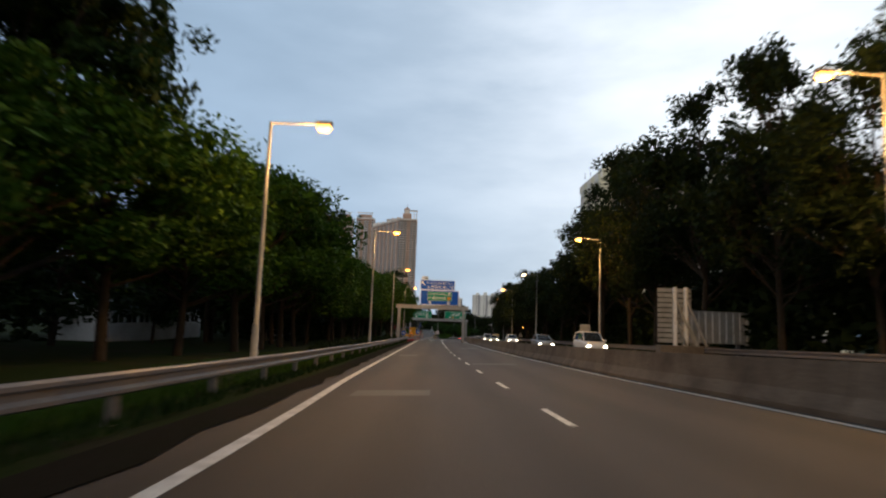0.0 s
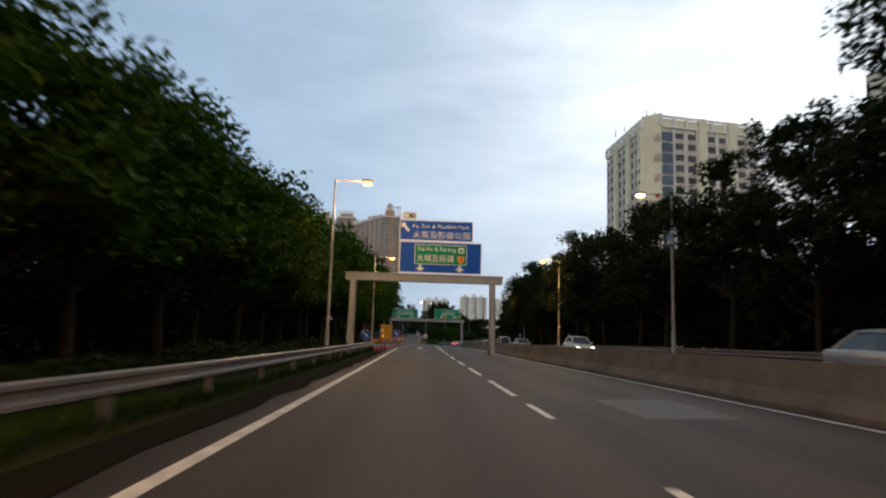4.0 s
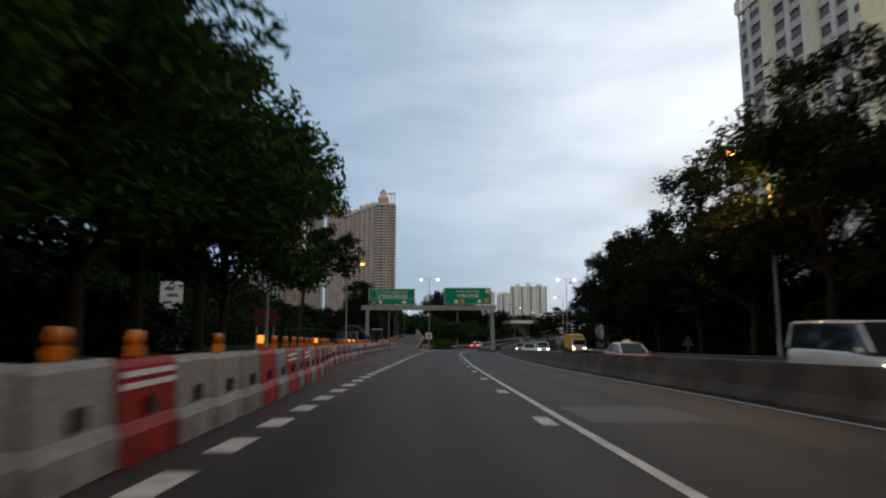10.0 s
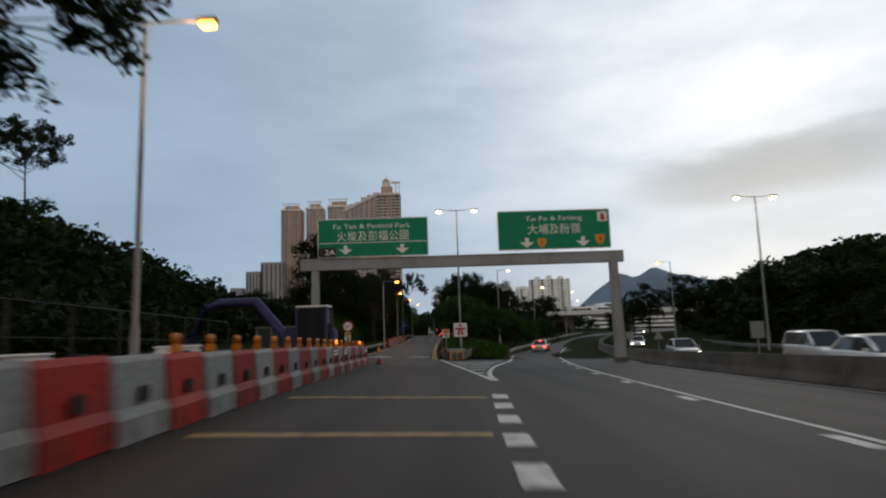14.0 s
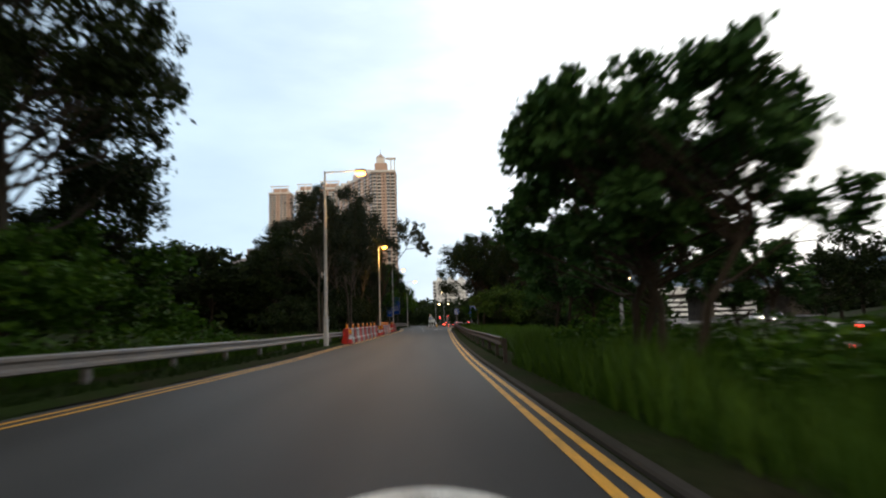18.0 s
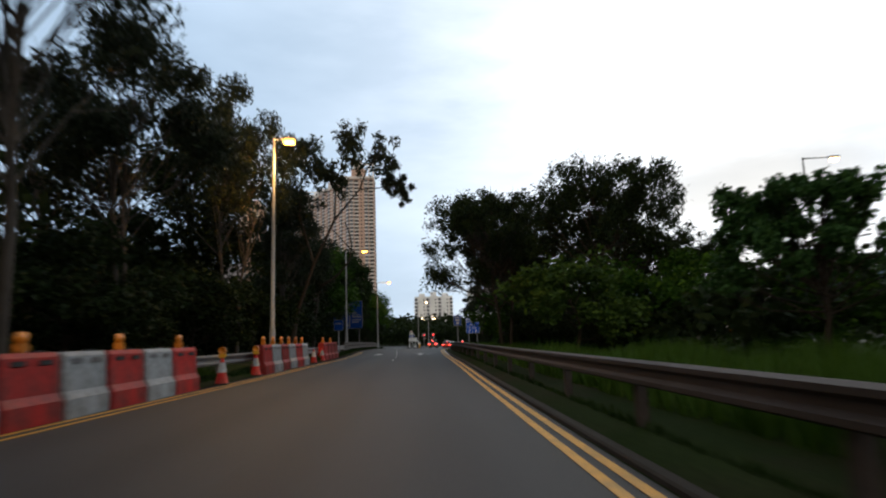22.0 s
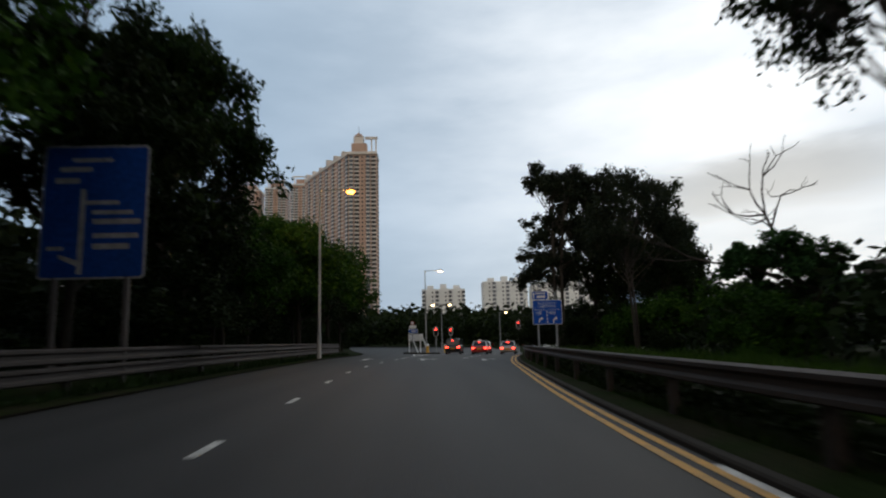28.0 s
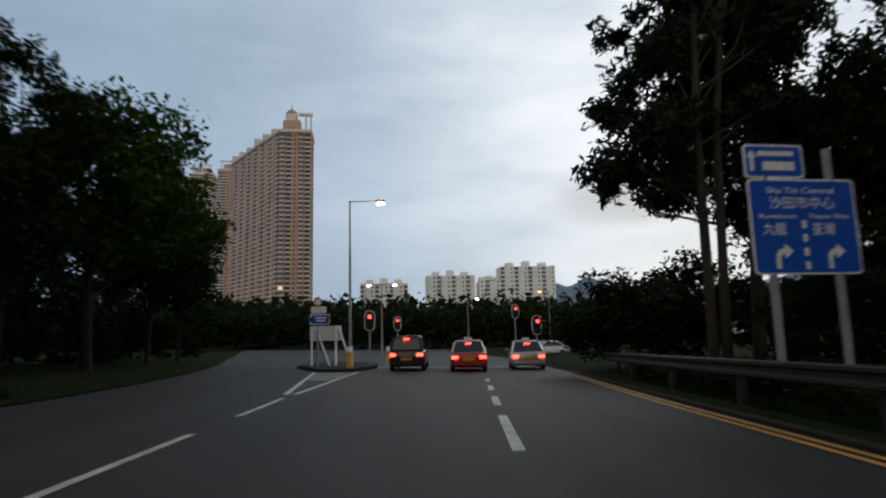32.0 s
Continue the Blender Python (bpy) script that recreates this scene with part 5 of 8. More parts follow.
writing("九龍", -0.92, 3.3, 0.2, -0.02, SIGN_WHITE, r, 0.5)
writing("荃灣", 0.16, 3.3, 0.2, -0.02, SIGN_WHITE, r, 0.5)
bars(r, [(-0.06, 0.03, z, z + 0.16) for z in (2.58, 2.86, 3.14, 3.42)] + [(-0.9, -0.1, 4.92, 5.02), (-0.8, -0.1, 4.62, 4.8)], SIGN_WHITE, -0.018)
part("arrow", plate([(-1.08, 4.6), (-1.0, 4.6), (-1.0, 4.88), (-0.92, 4.88), (-1.04, 5.04), (-1.14, 4.88), (-1.08, 4.88)], -0.024, -0.018, SIGN_WHITE, "arrow"), r)
for x in (-0.7, 0.45):
    part("arrow", plate([(x, 2.6), (x + 0.09, 2.6), (x + 0.09, 2.82), (x + 0.16, 2.9), (x + 0.2, 2.9), (x + 0.2, 2.8), (x + 0.38, 2.95), (x + 0.2, 3.1), (x + 0.2, 3.0), (x + 0.1, 3.0), (x, 2.88)], -0.024, -0.018, SIGN_WHITE, "arrow"), r)
r = plate_sign(-0.62, 334, [("rim", rounded(-0.34, 0.34, 2.3, 3.2, 0.06), SIGN_WHITE, 0.0), ("face", rounded(-0.32, 0.32, 2.32, 3.18, 0.05), BLUE, 0.01)], "blue sign board beside the guard rail", 0.05, posts=(0.0,))
bars(r, [(-0.22, 0.22, 2.98, 3.06), (-0.2, 0.18, 2.72, 2.84), (-0.12, 0.15, 2.42, 2.6)], SIGN_WHITE, -0.018)

# signs on the far side of the expressway
for x, y, z0, z1, w in ((12.9, 53.1, 1.5, 2.3, 0.9), (22.2, 231, 1.2, 2.5, 1.1), (24.5, 224, 1.6, 2.4, 0.9), (19, 252, 1.2, 2.0, 0.8)):
    plate_sign(x, y, [("panel", rounded(-w / 2, w / 2, z0, z1, 0.04), ALU, 0.0)], "plain grey back of a roadside sign", 0.05)
for x, y in ((16.5, 122), (20, 246), (20.5, 175)):
    plate_sign(x, y, [("panel", [(-0.5, 1.2), (0.5, 1.2), (0, 2.1)], ALU, 0.0)], "grey back of a triangular sign", 0.04)


def sign_frame(x, y, h, label):
    """A slatted board on two white uprights with raking struts."""
    root = thing("billboard", pose(x, y, ground(x, y) + 0.1), label, "billboard")
    part("plinth", box(-1.3, 2.2, -0.3, 0.5, -0.1, 0.75, CONCRETE, "plinth", 0.03), root)
    for k in range(int((h - 0.9) / 0.3)):
        z = 0.9 + 0.3 * k
        part("slat", box(-1.25, 0.75, 0.2, 0.26, z, z + 0.24, ALU, "slat"), root)
    for u in (-0.3, 0.35):
        part("upright", box(u - 0.08, u + 0.08, -0.1, 0.12, 0.7, h, SIGN_WHITE, "upright", 0.01), root)
        for k in (0.42, 0.76):
            part("strut", tube([(u + 0.06, -0.02, 0.75 + (h - 0.75) * k), (u + 0.06 + 1.5 * k, -0.1, 0.72)], [0.07, 0.07], SIGN_WHITE, 8, "strut"), root)


def site_hut(x, y):
    root = thing("site_hut", pose(x, y, ground(x, y) + 0.2), "white corrugated hut on legs behind the roadside board", "hut")
    part("wall", box(-2.0, 2.0, -0.8, 0.8, 0.9, 3.0, ALU, "wall", 0.03), root)
    for k in range(9):
        part("rib", box(-1.9 + 0.45 * k, -1.84 + 0.45 * k, -0.84, -0.8, 0.95, 2.95, METAL_SHEET, "rib"), root)
    for u in (-1.8, 1.8):
        part("leg", box(u - 0.1, u + 0.1, -0.7, -0.5, -0.3, 0.9, POLE, "leg"), root)
        part("leg", box(u - 0.1, u + 0.1, 0.5, 0.7, -0.3, 0.9, POLE, "leg"), root)


METAL_SHEET = material("white_corrugated_sheet", (0.72, 0.76, 0.79), 0.6, vary=0.2, scale=0.6, fine=6, bump=0.1)
site_hut(18.4, 40)
sign_frame(14.3, 35.6, 4.2, "grey back of a large roadside board with struts")
sign_frame(27.5, 222, 4.6, "grey back of a large roadside board with struts")


# ---- traffic lights and the island ----
def traffic_signal(x, y, zc, label, lit=True, small=False):
    zb = ground(x, y)
    root = thing("traffic_light", pose(x, y, zb), label, "traffic light", group="junction signals")
    part("post", tube([(0, 0.12, 0), (0, 0.12, zc + 0.3)], [0.057, 0.057], POLE, 8, "post"), root)
    part("backing_board", plate(rounded(-0.3, 0.3, zc - 0.75, zc + 0.42, 0.28), -0.02, 0.0, SIGN_WHITE, "backing_board"), root)
    part("backing_face", plate(rounded(-0.25, 0.25, zc - 0.7, zc + 0.37, 0.24), -0.034, -0.021, SIGN_BLACK, "backing_face"), root)
    head = part("head", box(-0.15, 0.15, -0.2, -0.035, zc - 0.6, zc + 0.24, DARK, "head", 0.03), root)
    for i, m in enumerate((RED_SIGNAL if lit else DARK, DARK, DARK)):
        z = zc + 0.06 - 0.28 * i
        part("lens", plate(disc(0.1, 16, 0, z), -0.22, -0.201, m, "lens"), head)
        part("visor", tube([(0, -0.2, z + 0.11), (0, -0.34, z + 0.1)], [0.05, 0.04], DARK, 6, "visor"), head)
    return root


traffic_signal(-2.45, 411.2, 2.75, "traffic signal showing red on a grey post")
traffic_signal(7.35, 411.5, 2.55, "traffic signal showing red beside the kerb")
traffic_signal(9.6, 425, 4.1, "tall traffic signal showing red across the junction")
traffic_signal(0.0, 426, 3.1, "traffic signal beyond the waiting cars")
verts = []
isl = [(-4.9, 405.2), (-3.3, 405.2), (-2.1, 409.5), (-1.9, 415), (-4.2, 419), (-6.2, 417), (-6.3, 410)]
n = len(isl)
verts = [(x, y, ground(x, y) - 0.05) for x, y in isl] + [(x, y, ground(x, y) + 0.14) for x, y in isl]
thing("traffic_island", Matrix(), "low kerbed concrete traffic island", "traffic island", kind="structure",
      me=mesh_of("traffic_island", verts, [tuple(range(n, 2 * n))] + [(i, (i + 1) % n, n + (i + 1) % n, n + i) for i in range(n)], KERB))
r = plate_sign(-5.2, 409.5, [("panel", rounded(-0.42, 0.62, 2.2, 2.75, 0.05), SIGN_WHITE, 0.0), ("face", [(-0.5, 2.47), (-0.28, 2.25), (0.58, 2.25), (0.58, 2.7), (-0.28, 2.7)], BLUE, 0.012),
                            ("upper_plate", rounded(-0.35, 0.45, 2.8, 3.15, 0.04), SIGN_WHITE, 0.0), ("disc", disc(0.22, 20, 0.0, 3.4), SIGN_RED, 0.0), ("disc_face", disc(0.17, 20, 0.0, 3.4), SIGN_WHITE, 0.012)], "blue arrow direction sign on the island", 0.05)
bars(r, [(-0.15, 0.45, 2.52, 2.6), (-0.1, 0.4, 2.36, 2.46)], SIGN_WHITE, -0.02)
root = thing("sign_support", pose(-4.7, 410.6, ground(-4.7, 410.6) + 0.12), "white lattice supports behind an island sign", "sign support")
for x, x2 in ((-0.9, -0.9), (-0.7, 0.1), (0.4, 0.4), (0.55, 1.25)):
    part("strut", tube([(x2, 0 if x == x2 else -0.6, 0), (x, 0, 2.1)], [0.07, 0.06], SIGN_WHITE, 6, "strut"), root)
part("panel", box(-1.0, 0.7, 0.08, 0.13, 1.35, 2.15, SIGN_WHITE, "panel"), root)
for x, y in ((-3.5, 407.6), (-1.35, 412.2)):
    root = thing("bollard", pose(x, y, ground(x, y) + 0.1), "lit yellow traffic bollard with a white top", "bollard", group="island bollards")
    part("body", tube([(0, 0, 0), (0, 0, 0.75), (0, 0, 0.8)], [0.17, 0.16, 0.1], SIGN_YELLOW, 10, "body"), root)
    part("cap", tube([(0, 0, 0.8), (0, 0, 1.0), (0, 0, 1.05)], [0.15, 0.15, 0.08], SIGN_WHITE, 10, "cap"), root)


# ---- buildings ----
CREAM = material("cream_render", (0.86, 0.82, 0.62), 0.85, vary=0.2, scale=0.12, fine=3, bump=0.03, tint=(0.66, 0.62, 0.48))
PALE = material("pale_render", (0.76, 0.74, 0.69), 0.85, vary=0.2, scale=0.12, fine=3, bump=0.03)
PINK = material("pinkish_spandrel", (0.66, 0.55, 0.49), 0.85, vary=0.25, scale=0.4, fine=4, bump=0.03)
TOWER = material("beige_tower_tile", (0.58, 0.38, 0.28), 0.75, vary=0.2, scale=0.08, fine=2, bump=0.02)
TOWER_PALE = material("pale_tower_tile", (0.80, 0.71, 0.62), 0.75, vary=0.2, scale=0.08, fine=2, bump=0.02)
FARWHITE = material("far_white_render", (0.88, 0.87, 0.83), 0.8, vary=0.12, scale=0.1, fine=2, bump=0)
HAZY = material("far_grey_render", (0.34, 0.32, 0.33), 0.9, vary=0.15, scale=0.05, fine=1, bump=0)
BAY = material("blue_bay_glass", (0.10, 0.13, 0.20), 0.25, vary=0.3, scale=0.3, fine=2, bump=0, random=0.3)
TOWER_PANE = material("tower_window", (0.10, 0.11, 0.125), 0.3, vary=0.5, scale=0.2, fine=2, bump=0, random=0.3)
# tower pane darkened: the shade of the recesses is in its colour
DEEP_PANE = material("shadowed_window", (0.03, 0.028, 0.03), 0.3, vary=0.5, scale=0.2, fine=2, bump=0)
PANE = material("dark_window", (0.09, 0.085, 0.085), 0.25, vary=0.5, scale=0.4, fine=3, bump=0, random=0.5)


def facade(root, p, q, z0, z1, storey, bays, wall, spandrel=None, lit=0.03, seed=1, thick=0.4, inset=0.25, blank=(), single=False, pane=None):
    """One outside wall from p to q: a solid wall with a recessed window at every storey and bay, spandrels proud."""
    r = random.Random(seed)
    p, q = Vector((p[0], p[1], 0)), Vector((q[0], q[1], 0))
    d = (q - p)
    L = d.length
    d.normalize()
    out = Vector((d.y, -d.x, 0))
    n = int((z1 - z0) / storey)
    w = L / bays
    back, panes, lits, spans = [], [], [], []

    def quad(store, u0, u1, v0, v1, o):
        store.append([p + d * u0 + out * o + Vector((0, 0, v0)), p + d * u1 + out * o + Vector((0, 0, v0)), p + d * u1 + out * o + Vector((0, 0, v1)), p + d * u0 + out * o + Vector((0, 0, v1))])

    def slab(store, u0, u1, v0, v1, o0, o1):
        quad(store, u0, u1, v0, v1, o1)
        a = p + d * u0 + Vector((0, 0, v0))
        for (ua, va, ub, vb) in ((u0, v0, u1, v0), (u1, v0, u1, v1), (u1, v1, u0, v1), (u0, v1, u0, v0)):
            store.append([p + d * ua + out * o1 + Vector((0, 0, va)), p + d * ua + out * o0 + Vector((0, 0, va)), p + d * ub + out * o0 + Vector((0, 0, vb)), p + d * ub + out * o1 + Vector((0, 0, vb))])

    for b in range(bays):
        slab(back, b * w - (0.0 if b else 0), b * w + w * 0.16, z0, z1, -inset, 0.0)
        slab(back, (b + 1) * w - w * 0.16, (b + 1) * w, z0, z1, -inset, 0.0)
        if b in blank:
            slab(back, b * w, (b + 1) * w, z0, z1, -inset, 0.0)
            continue
        for k in range(n):
            v = z0 + k * storey
            slab(spans, b * w + w * 0.16, (b + 1) * w - w * 0.16, v, v + storey * 0.42, -inset, 0.06)
            quad(lits if r.random() < lit else panes, b * w + w * 0.18, (b + 1) * w - w * 0.18, v + storey * 0.42, v + storey * 0.97, -inset + 0.02)
    for name, store, mat, per in (("wall_strip", back, wall, 5), ("spandrel", spans, spandrel or wall, 5), ("window", panes, pane or PANE, 1), ("lit_window", lits, LIT_WINDOW, 1)):
        step = per if single and per else max(1, len(store))
        for i in range(0, len(store), step):
            own = store[i:i + step]
            vs = [v for f in own for v in f]
            ob = part(name, mesh_of(name, vs, [tuple(range(4 * j, 4 * j + 4)) for j in range(len(own))], mat), root)
            if not single:
                tagged(ob, kind="stuff")


def prism(name, corners, z0, z1, mat, root):
    n = len(corners)
    verts = [(x, y, z0) for x, y in corners] + [(x, y, z1) for x, y in corners]
    part(name, mesh_of(name, verts, [tuple(range(n))[::-1], tuple(range(n, 2 * n))] + [(i, (i + 1) % n, n + (i + 1) % n, n + i) for i in range(n)], mat), root)


def inner(corners, d):
    c = Vector((sum(x for x, _ in corners) / len(corners), sum(y for _, y in corners) / len(corners)))
    return [tuple(Vector(p) + (c - Vector(p)).normalized() * d) for p in corners]


# the cream slab block beyond the trees
root = thing("apartment_building", Matrix(), "cream high-rise flats with ribbon windows and blue bays", "building")
A, B, C, D, E = (50.8, 218.2), (51.3, 191.4), (54.9, 187.9), (82.5, 193.2), (78, 216)
ZB, ZT = -7.0, 52.0
prism("core", inner([A, B, C, D, E], 0.6), ZB, ZT - 0.6, CREAM, root)
av = Vector((B[0] - A[0], B[1] - A[1]))
for a, b2, bays, seed in ((0.0, 0.1, 1, 31), (0.1, 0.25, 1, 32), (0.25, 0.33, 0, 0), (0.33, 0.6, 2, 33), (0.6, 0.69, 0, 0), (0.69, 0.92, 2, 34), (0.92, 1.0, 0, 0)):
    pa, pb = Vector(A) + av * a, Vector(A) + av * b2
    if bays:
        facade(root, tuple(pa), tuple(pb), ZB, ZT - 2.6, 2.75, bays, PALE, PINK, 0.0, seed, single=True)
    else:
        nrm = Vector((av.y, -av.x)).normalized() * 0.45
        prism("pier", [tuple(pa), tuple(pa + nrm), tuple(pb + nrm), tuple(pb)], ZB, ZT - 0.4, CREAM, root)
for k in range(18):
    c = Vector(A) + av * 0.965 + Vector((av.y, -av.x)).normalized() * 0.47
    part("small_window", plate([(0, 0), (0.7, 0), (0.7, 1.0), (0, 1.0)], -0.06, 0.0, PANE, "small_window"), root, Matrix.Translation((c.x, c.y, ZB + 2.75 * k + 1.2)) @ pose(0, 0, 0, 0, 0, math.degrees(math.atan2(av.y, av.x))))
prism("gable", [B, C, (55.6, 188.6), (52.0, 191.8)], ZB, ZT + 0.6, CREAM, root)
dv = Vector((D[0] - C[0], D[1] - C[1]))
c1, c2 = Vector(C) + dv * 0.115, Vector(C) + dv * 0.19
facade(root, C, tuple(c1), ZB, ZT - 2.6, 2.75, 1, PALE, PALE, 0.0, 4, single=True)
for k in range(20):
    z = ZB + 2.75 * k + 0.35
    part("bay_window", plate([(0, 0), (2.9, 0), (2.9, 2.2), (0, 2.2)], -0.25, 0.0, BAY, "bay_window"), root, Matrix.Translation((C[0], C[1], z)) @ pose(0, 0, 0, 0, 0, math.degrees(math.atan2(dv.y, dv.x))))
facade(root, tuple(c1), tuple(Vector(C) + dv * 0.36), ZB, ZT - 2.6, 2.75, 2, PALE, PINK, 0.0, 5, single=True)
for a, b2, s in ((0.36, 0.44, 0), (0.44, 0.66, 7), (0.66, 0.74, 0), (0.74, 0.97, 9)):
    pa, pb = Vector(C) + dv * a, Vector(C) + dv * b2
    if s:
        facade(root, tuple(pa), tuple(pb), ZB, ZT - 2.6, 2.75, 2, PALE, PINK, 0.03, s, single=True)
    else:
        nrm = Vector((dv.y, -dv.x)).normalized() * 0.5
        prism("pier", [tuple(pa + nrm), tuple(pb + nrm), tuple(pb), tuple(pa)], ZB, ZT, CREAM, root)
for p, q in ((A, B), (C, D)):
    p, q = Vector(p), Vector(q)
    for lo, hi in ((ZT - 0.5, ZT), (ZT - 3.0, ZT - 2.5)):
        nrm = Vector(((q - p).y, -(q - p).x)).normalized() * 0.25
        prism("parapet", [tuple(p + nrm), tuple(q + nrm), tuple(q - nrm), tuple(p - nrm)], lo, hi, FARWHITE, root)
    for k in range(9):
        c = p + (q - p) * k / 8
        prism("parapet_post", [(c.x - .35, c.y - .35), (c.x + .35, c.y - .35), (c.x + .35, c.y + .35), (c.x - .35, c.y + .35)], ZT - 2.5, ZT - 0.5, FARWHITE, root)
for x, y, h in ((52.5, 191, 2.4), (54.2, 190.5, 2.0), (49.5, 206, 2.2), (50.2, 201, 1.6)):
    part("aerial", tube([(x, y, ZT), (x, y, ZT + h)], [0.12, 0.08], POLE, 6, "aerial"), root)
plaque = part("plaque", plate(disc(0.62, 18), -0.12, 0.0, PINK, "plaque"), root, Matrix.Translation((54.0, 188.35, ZT - 20)) @ pose(0, 0, 0, 0, 0, -43))
part("plaque_centre", plate(disc(0.5, 18), -0.16, -0.12, SIGN_RED, "plaque_centre"), plaque)
for k in range(3):
    for u in (-0.55, 0.0, 0.55):
        part("name_bar", box(u - 0.16, u + 0.16, -0.12, 0.0, -0.9, 0.9, PINK, "name_bar"), root, Matrix.Translation((54.0, 188.35, ZT - 5.5 - 5.0 * k)) @ pose(0, 0, 0, 0, 0, -43))
root = thing("apartment_building", Matrix(), "second cream block half hidden by trees", "building")
prism("core", [(46, 90), (64, 92), (64, 112), (46, 110)], -4, 28, CREAM, root)
facade(root, (46, 110), (46, 90), -4, 27, 3.0, 6, PALE, PINK, 0.03, 12)
facade(root, (46, 90), (64, 92), -4, 27, 3.0, 5, PALE, PINK, 0.03, 13)


# the beige tower cluster beyond the slip road
def stacked_face(root, p, q, z0, z1, storey, wall, trim, seed, bay=3.6, start=0):
    """One outside wall of stacked bay windows, shadowed balconies and plain piers in turn."""
    r = random.Random(seed)
    p, q = Vector((*p, 0)), Vector((*q, 0))
    d = q - p
    n = max(2, round(d.length / bay))
    w = d.length / n
    d.normalize()
    out = Vector((d.y, -d.x, 0))
    store = collections.defaultdict(list)

    def slab(key, u0, u1, v0, v1, o0, o1):
        c = [p + d * u + out * o for u, o in ((u0, o0), (u1, o0), (u1, o1), (u0, o1))]
        lo, hi = [v + Vector((0, 0, v0)) for v in c], [v + Vector((0, 0, v1)) for v in c]
        store[key] += [[lo[3], lo[2], hi[2], hi[3]], [lo[0], lo[3], hi[3], hi[0]], [lo[2], lo[1], hi[1], hi[2]], [hi[3], hi[2], hi[1], hi[0]], [lo[0], lo[1], lo[2], lo[3]]]

    for b in range(n):
        u, kind = b * w, (b + start) % 3
        for k in range(int((z1 - z0) / storey)):
            v = z0 + k * storey
            if kind == 0:
                slab("spandrel", u + w * 0.12, u + w * 0.88, v, v + storey * 0.36, -0.2, 0.9)
                slab("lit_window" if r.random() < 0.006 else "bay_window", u + w * 0.15, u + w * 0.85, v + storey * 0.36, v + storey, -0.2, 0.8)
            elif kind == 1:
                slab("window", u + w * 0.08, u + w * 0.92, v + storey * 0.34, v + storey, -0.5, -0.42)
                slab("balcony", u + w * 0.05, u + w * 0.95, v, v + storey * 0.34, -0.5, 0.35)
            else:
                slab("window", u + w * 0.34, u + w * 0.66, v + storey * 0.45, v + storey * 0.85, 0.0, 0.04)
        if kind == 2:
            slab("pier", u, u + w, z0, z1, -0.4, 0.0)
        else:
            slab("pier", u, u + w * 0.06, z0, z1, -0.4, 0.3)
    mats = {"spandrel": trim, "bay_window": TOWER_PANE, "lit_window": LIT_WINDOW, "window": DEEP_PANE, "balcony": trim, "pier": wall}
    for key, quads in store.items():
        ob = part(key, mesh_of(key, [v for f in quads for v in f], [tuple(range(4 * j, 4 * j + 4)) for j in range(len(quads))], mats[key]), root)
        tagged(ob, kind="stuff")


def tower(corners, faces, z0, z1, label, seed, wall, trim, storey=3.0, bay=3.6):
    root = thing("apartment_tower", Matrix(), label, "building", group="tower cluster")
    prism("core", inner(corners, 0.8), z0, z1 - 0.4, wall, root)
    n = len(corners)
    for i in faces:
        stacked_face(root, corners[i], corners[(i + 1) % n], z0, z1 - 2.0, storey, wall, trim, seed + i, bay, i)
    for i in range(n):
        p, q = Vector(corners[i]), Vector(corners[(i + 1) % n])
        nrm = Vector(((q - p).y, -(q - p).x)).normalized() * 0.7
        prism("parapet", [tuple(p + nrm), tuple(q + nrm), tuple(q - nrm), tuple(p - nrm)], z1 - 2.0, z1, trim, root)
    return root


tower([(-245, 700), (-211, 700), (-211, 716), (-245, 716)], (0, 1), -8, 36.5, "white low block behind the trees", 77, FARWHITE, FARWHITE, bay=4.4)
root = tower([(-55, 757), (-35, 757), (-35, 779), (-83, 848), (-101, 836)], (0, 4, 1), -8, 127, "long beige residential slab with stacked bay windows", 21, TOWER, TOWER_PALE, bay=4.4)
prism("roof_house", [(-53, 759), (-42, 759), (-42, 768), (-53, 768)], 126.5, 134, TOWER, root)
prism("roof_lantern", [(-51, 761), (-45, 761), (-44, 764), (-45, 767), (-51, 767), (-52, 764)], 134, 140, TOWER_PALE, root)
part("roof_cap", tube([(-48, 764, 140), (-48, 764, 142), (-48, 764, 143.5)], [4.2, 2.4, 0.4], TOWER, 8, "roof_cap"), root)
part("mast", tube([(-48, 764, 143), (-48, 764, 148)], [0.3, 0.1], POLE, 6, "mast"), root)
part("roof_crane_frame", box(-43, -34, 758, 760, 137, 138.6, TOWER_PALE, "roof_crane_frame"), root)
for x in (-38.8, -35.6):
    part("roof_frame_leg", box(x, x + 0.9, 758, 760, 126.5, 137, TOWER_PALE, "roof_frame_leg"), root)
for k in range(6):
    c = Vector((-58, 765)).lerp(Vector((-97, 834)), k / 5)
    prism("roof_house", [(c.x - 2, c.y - 2), (c.x + 3.4, c.y + 1), (c.x + 2, c.y + 4), (c.x - 3.4, c.y + 1)], 126.5, 129.5 + (k % 3), TOWER_PALE, root)
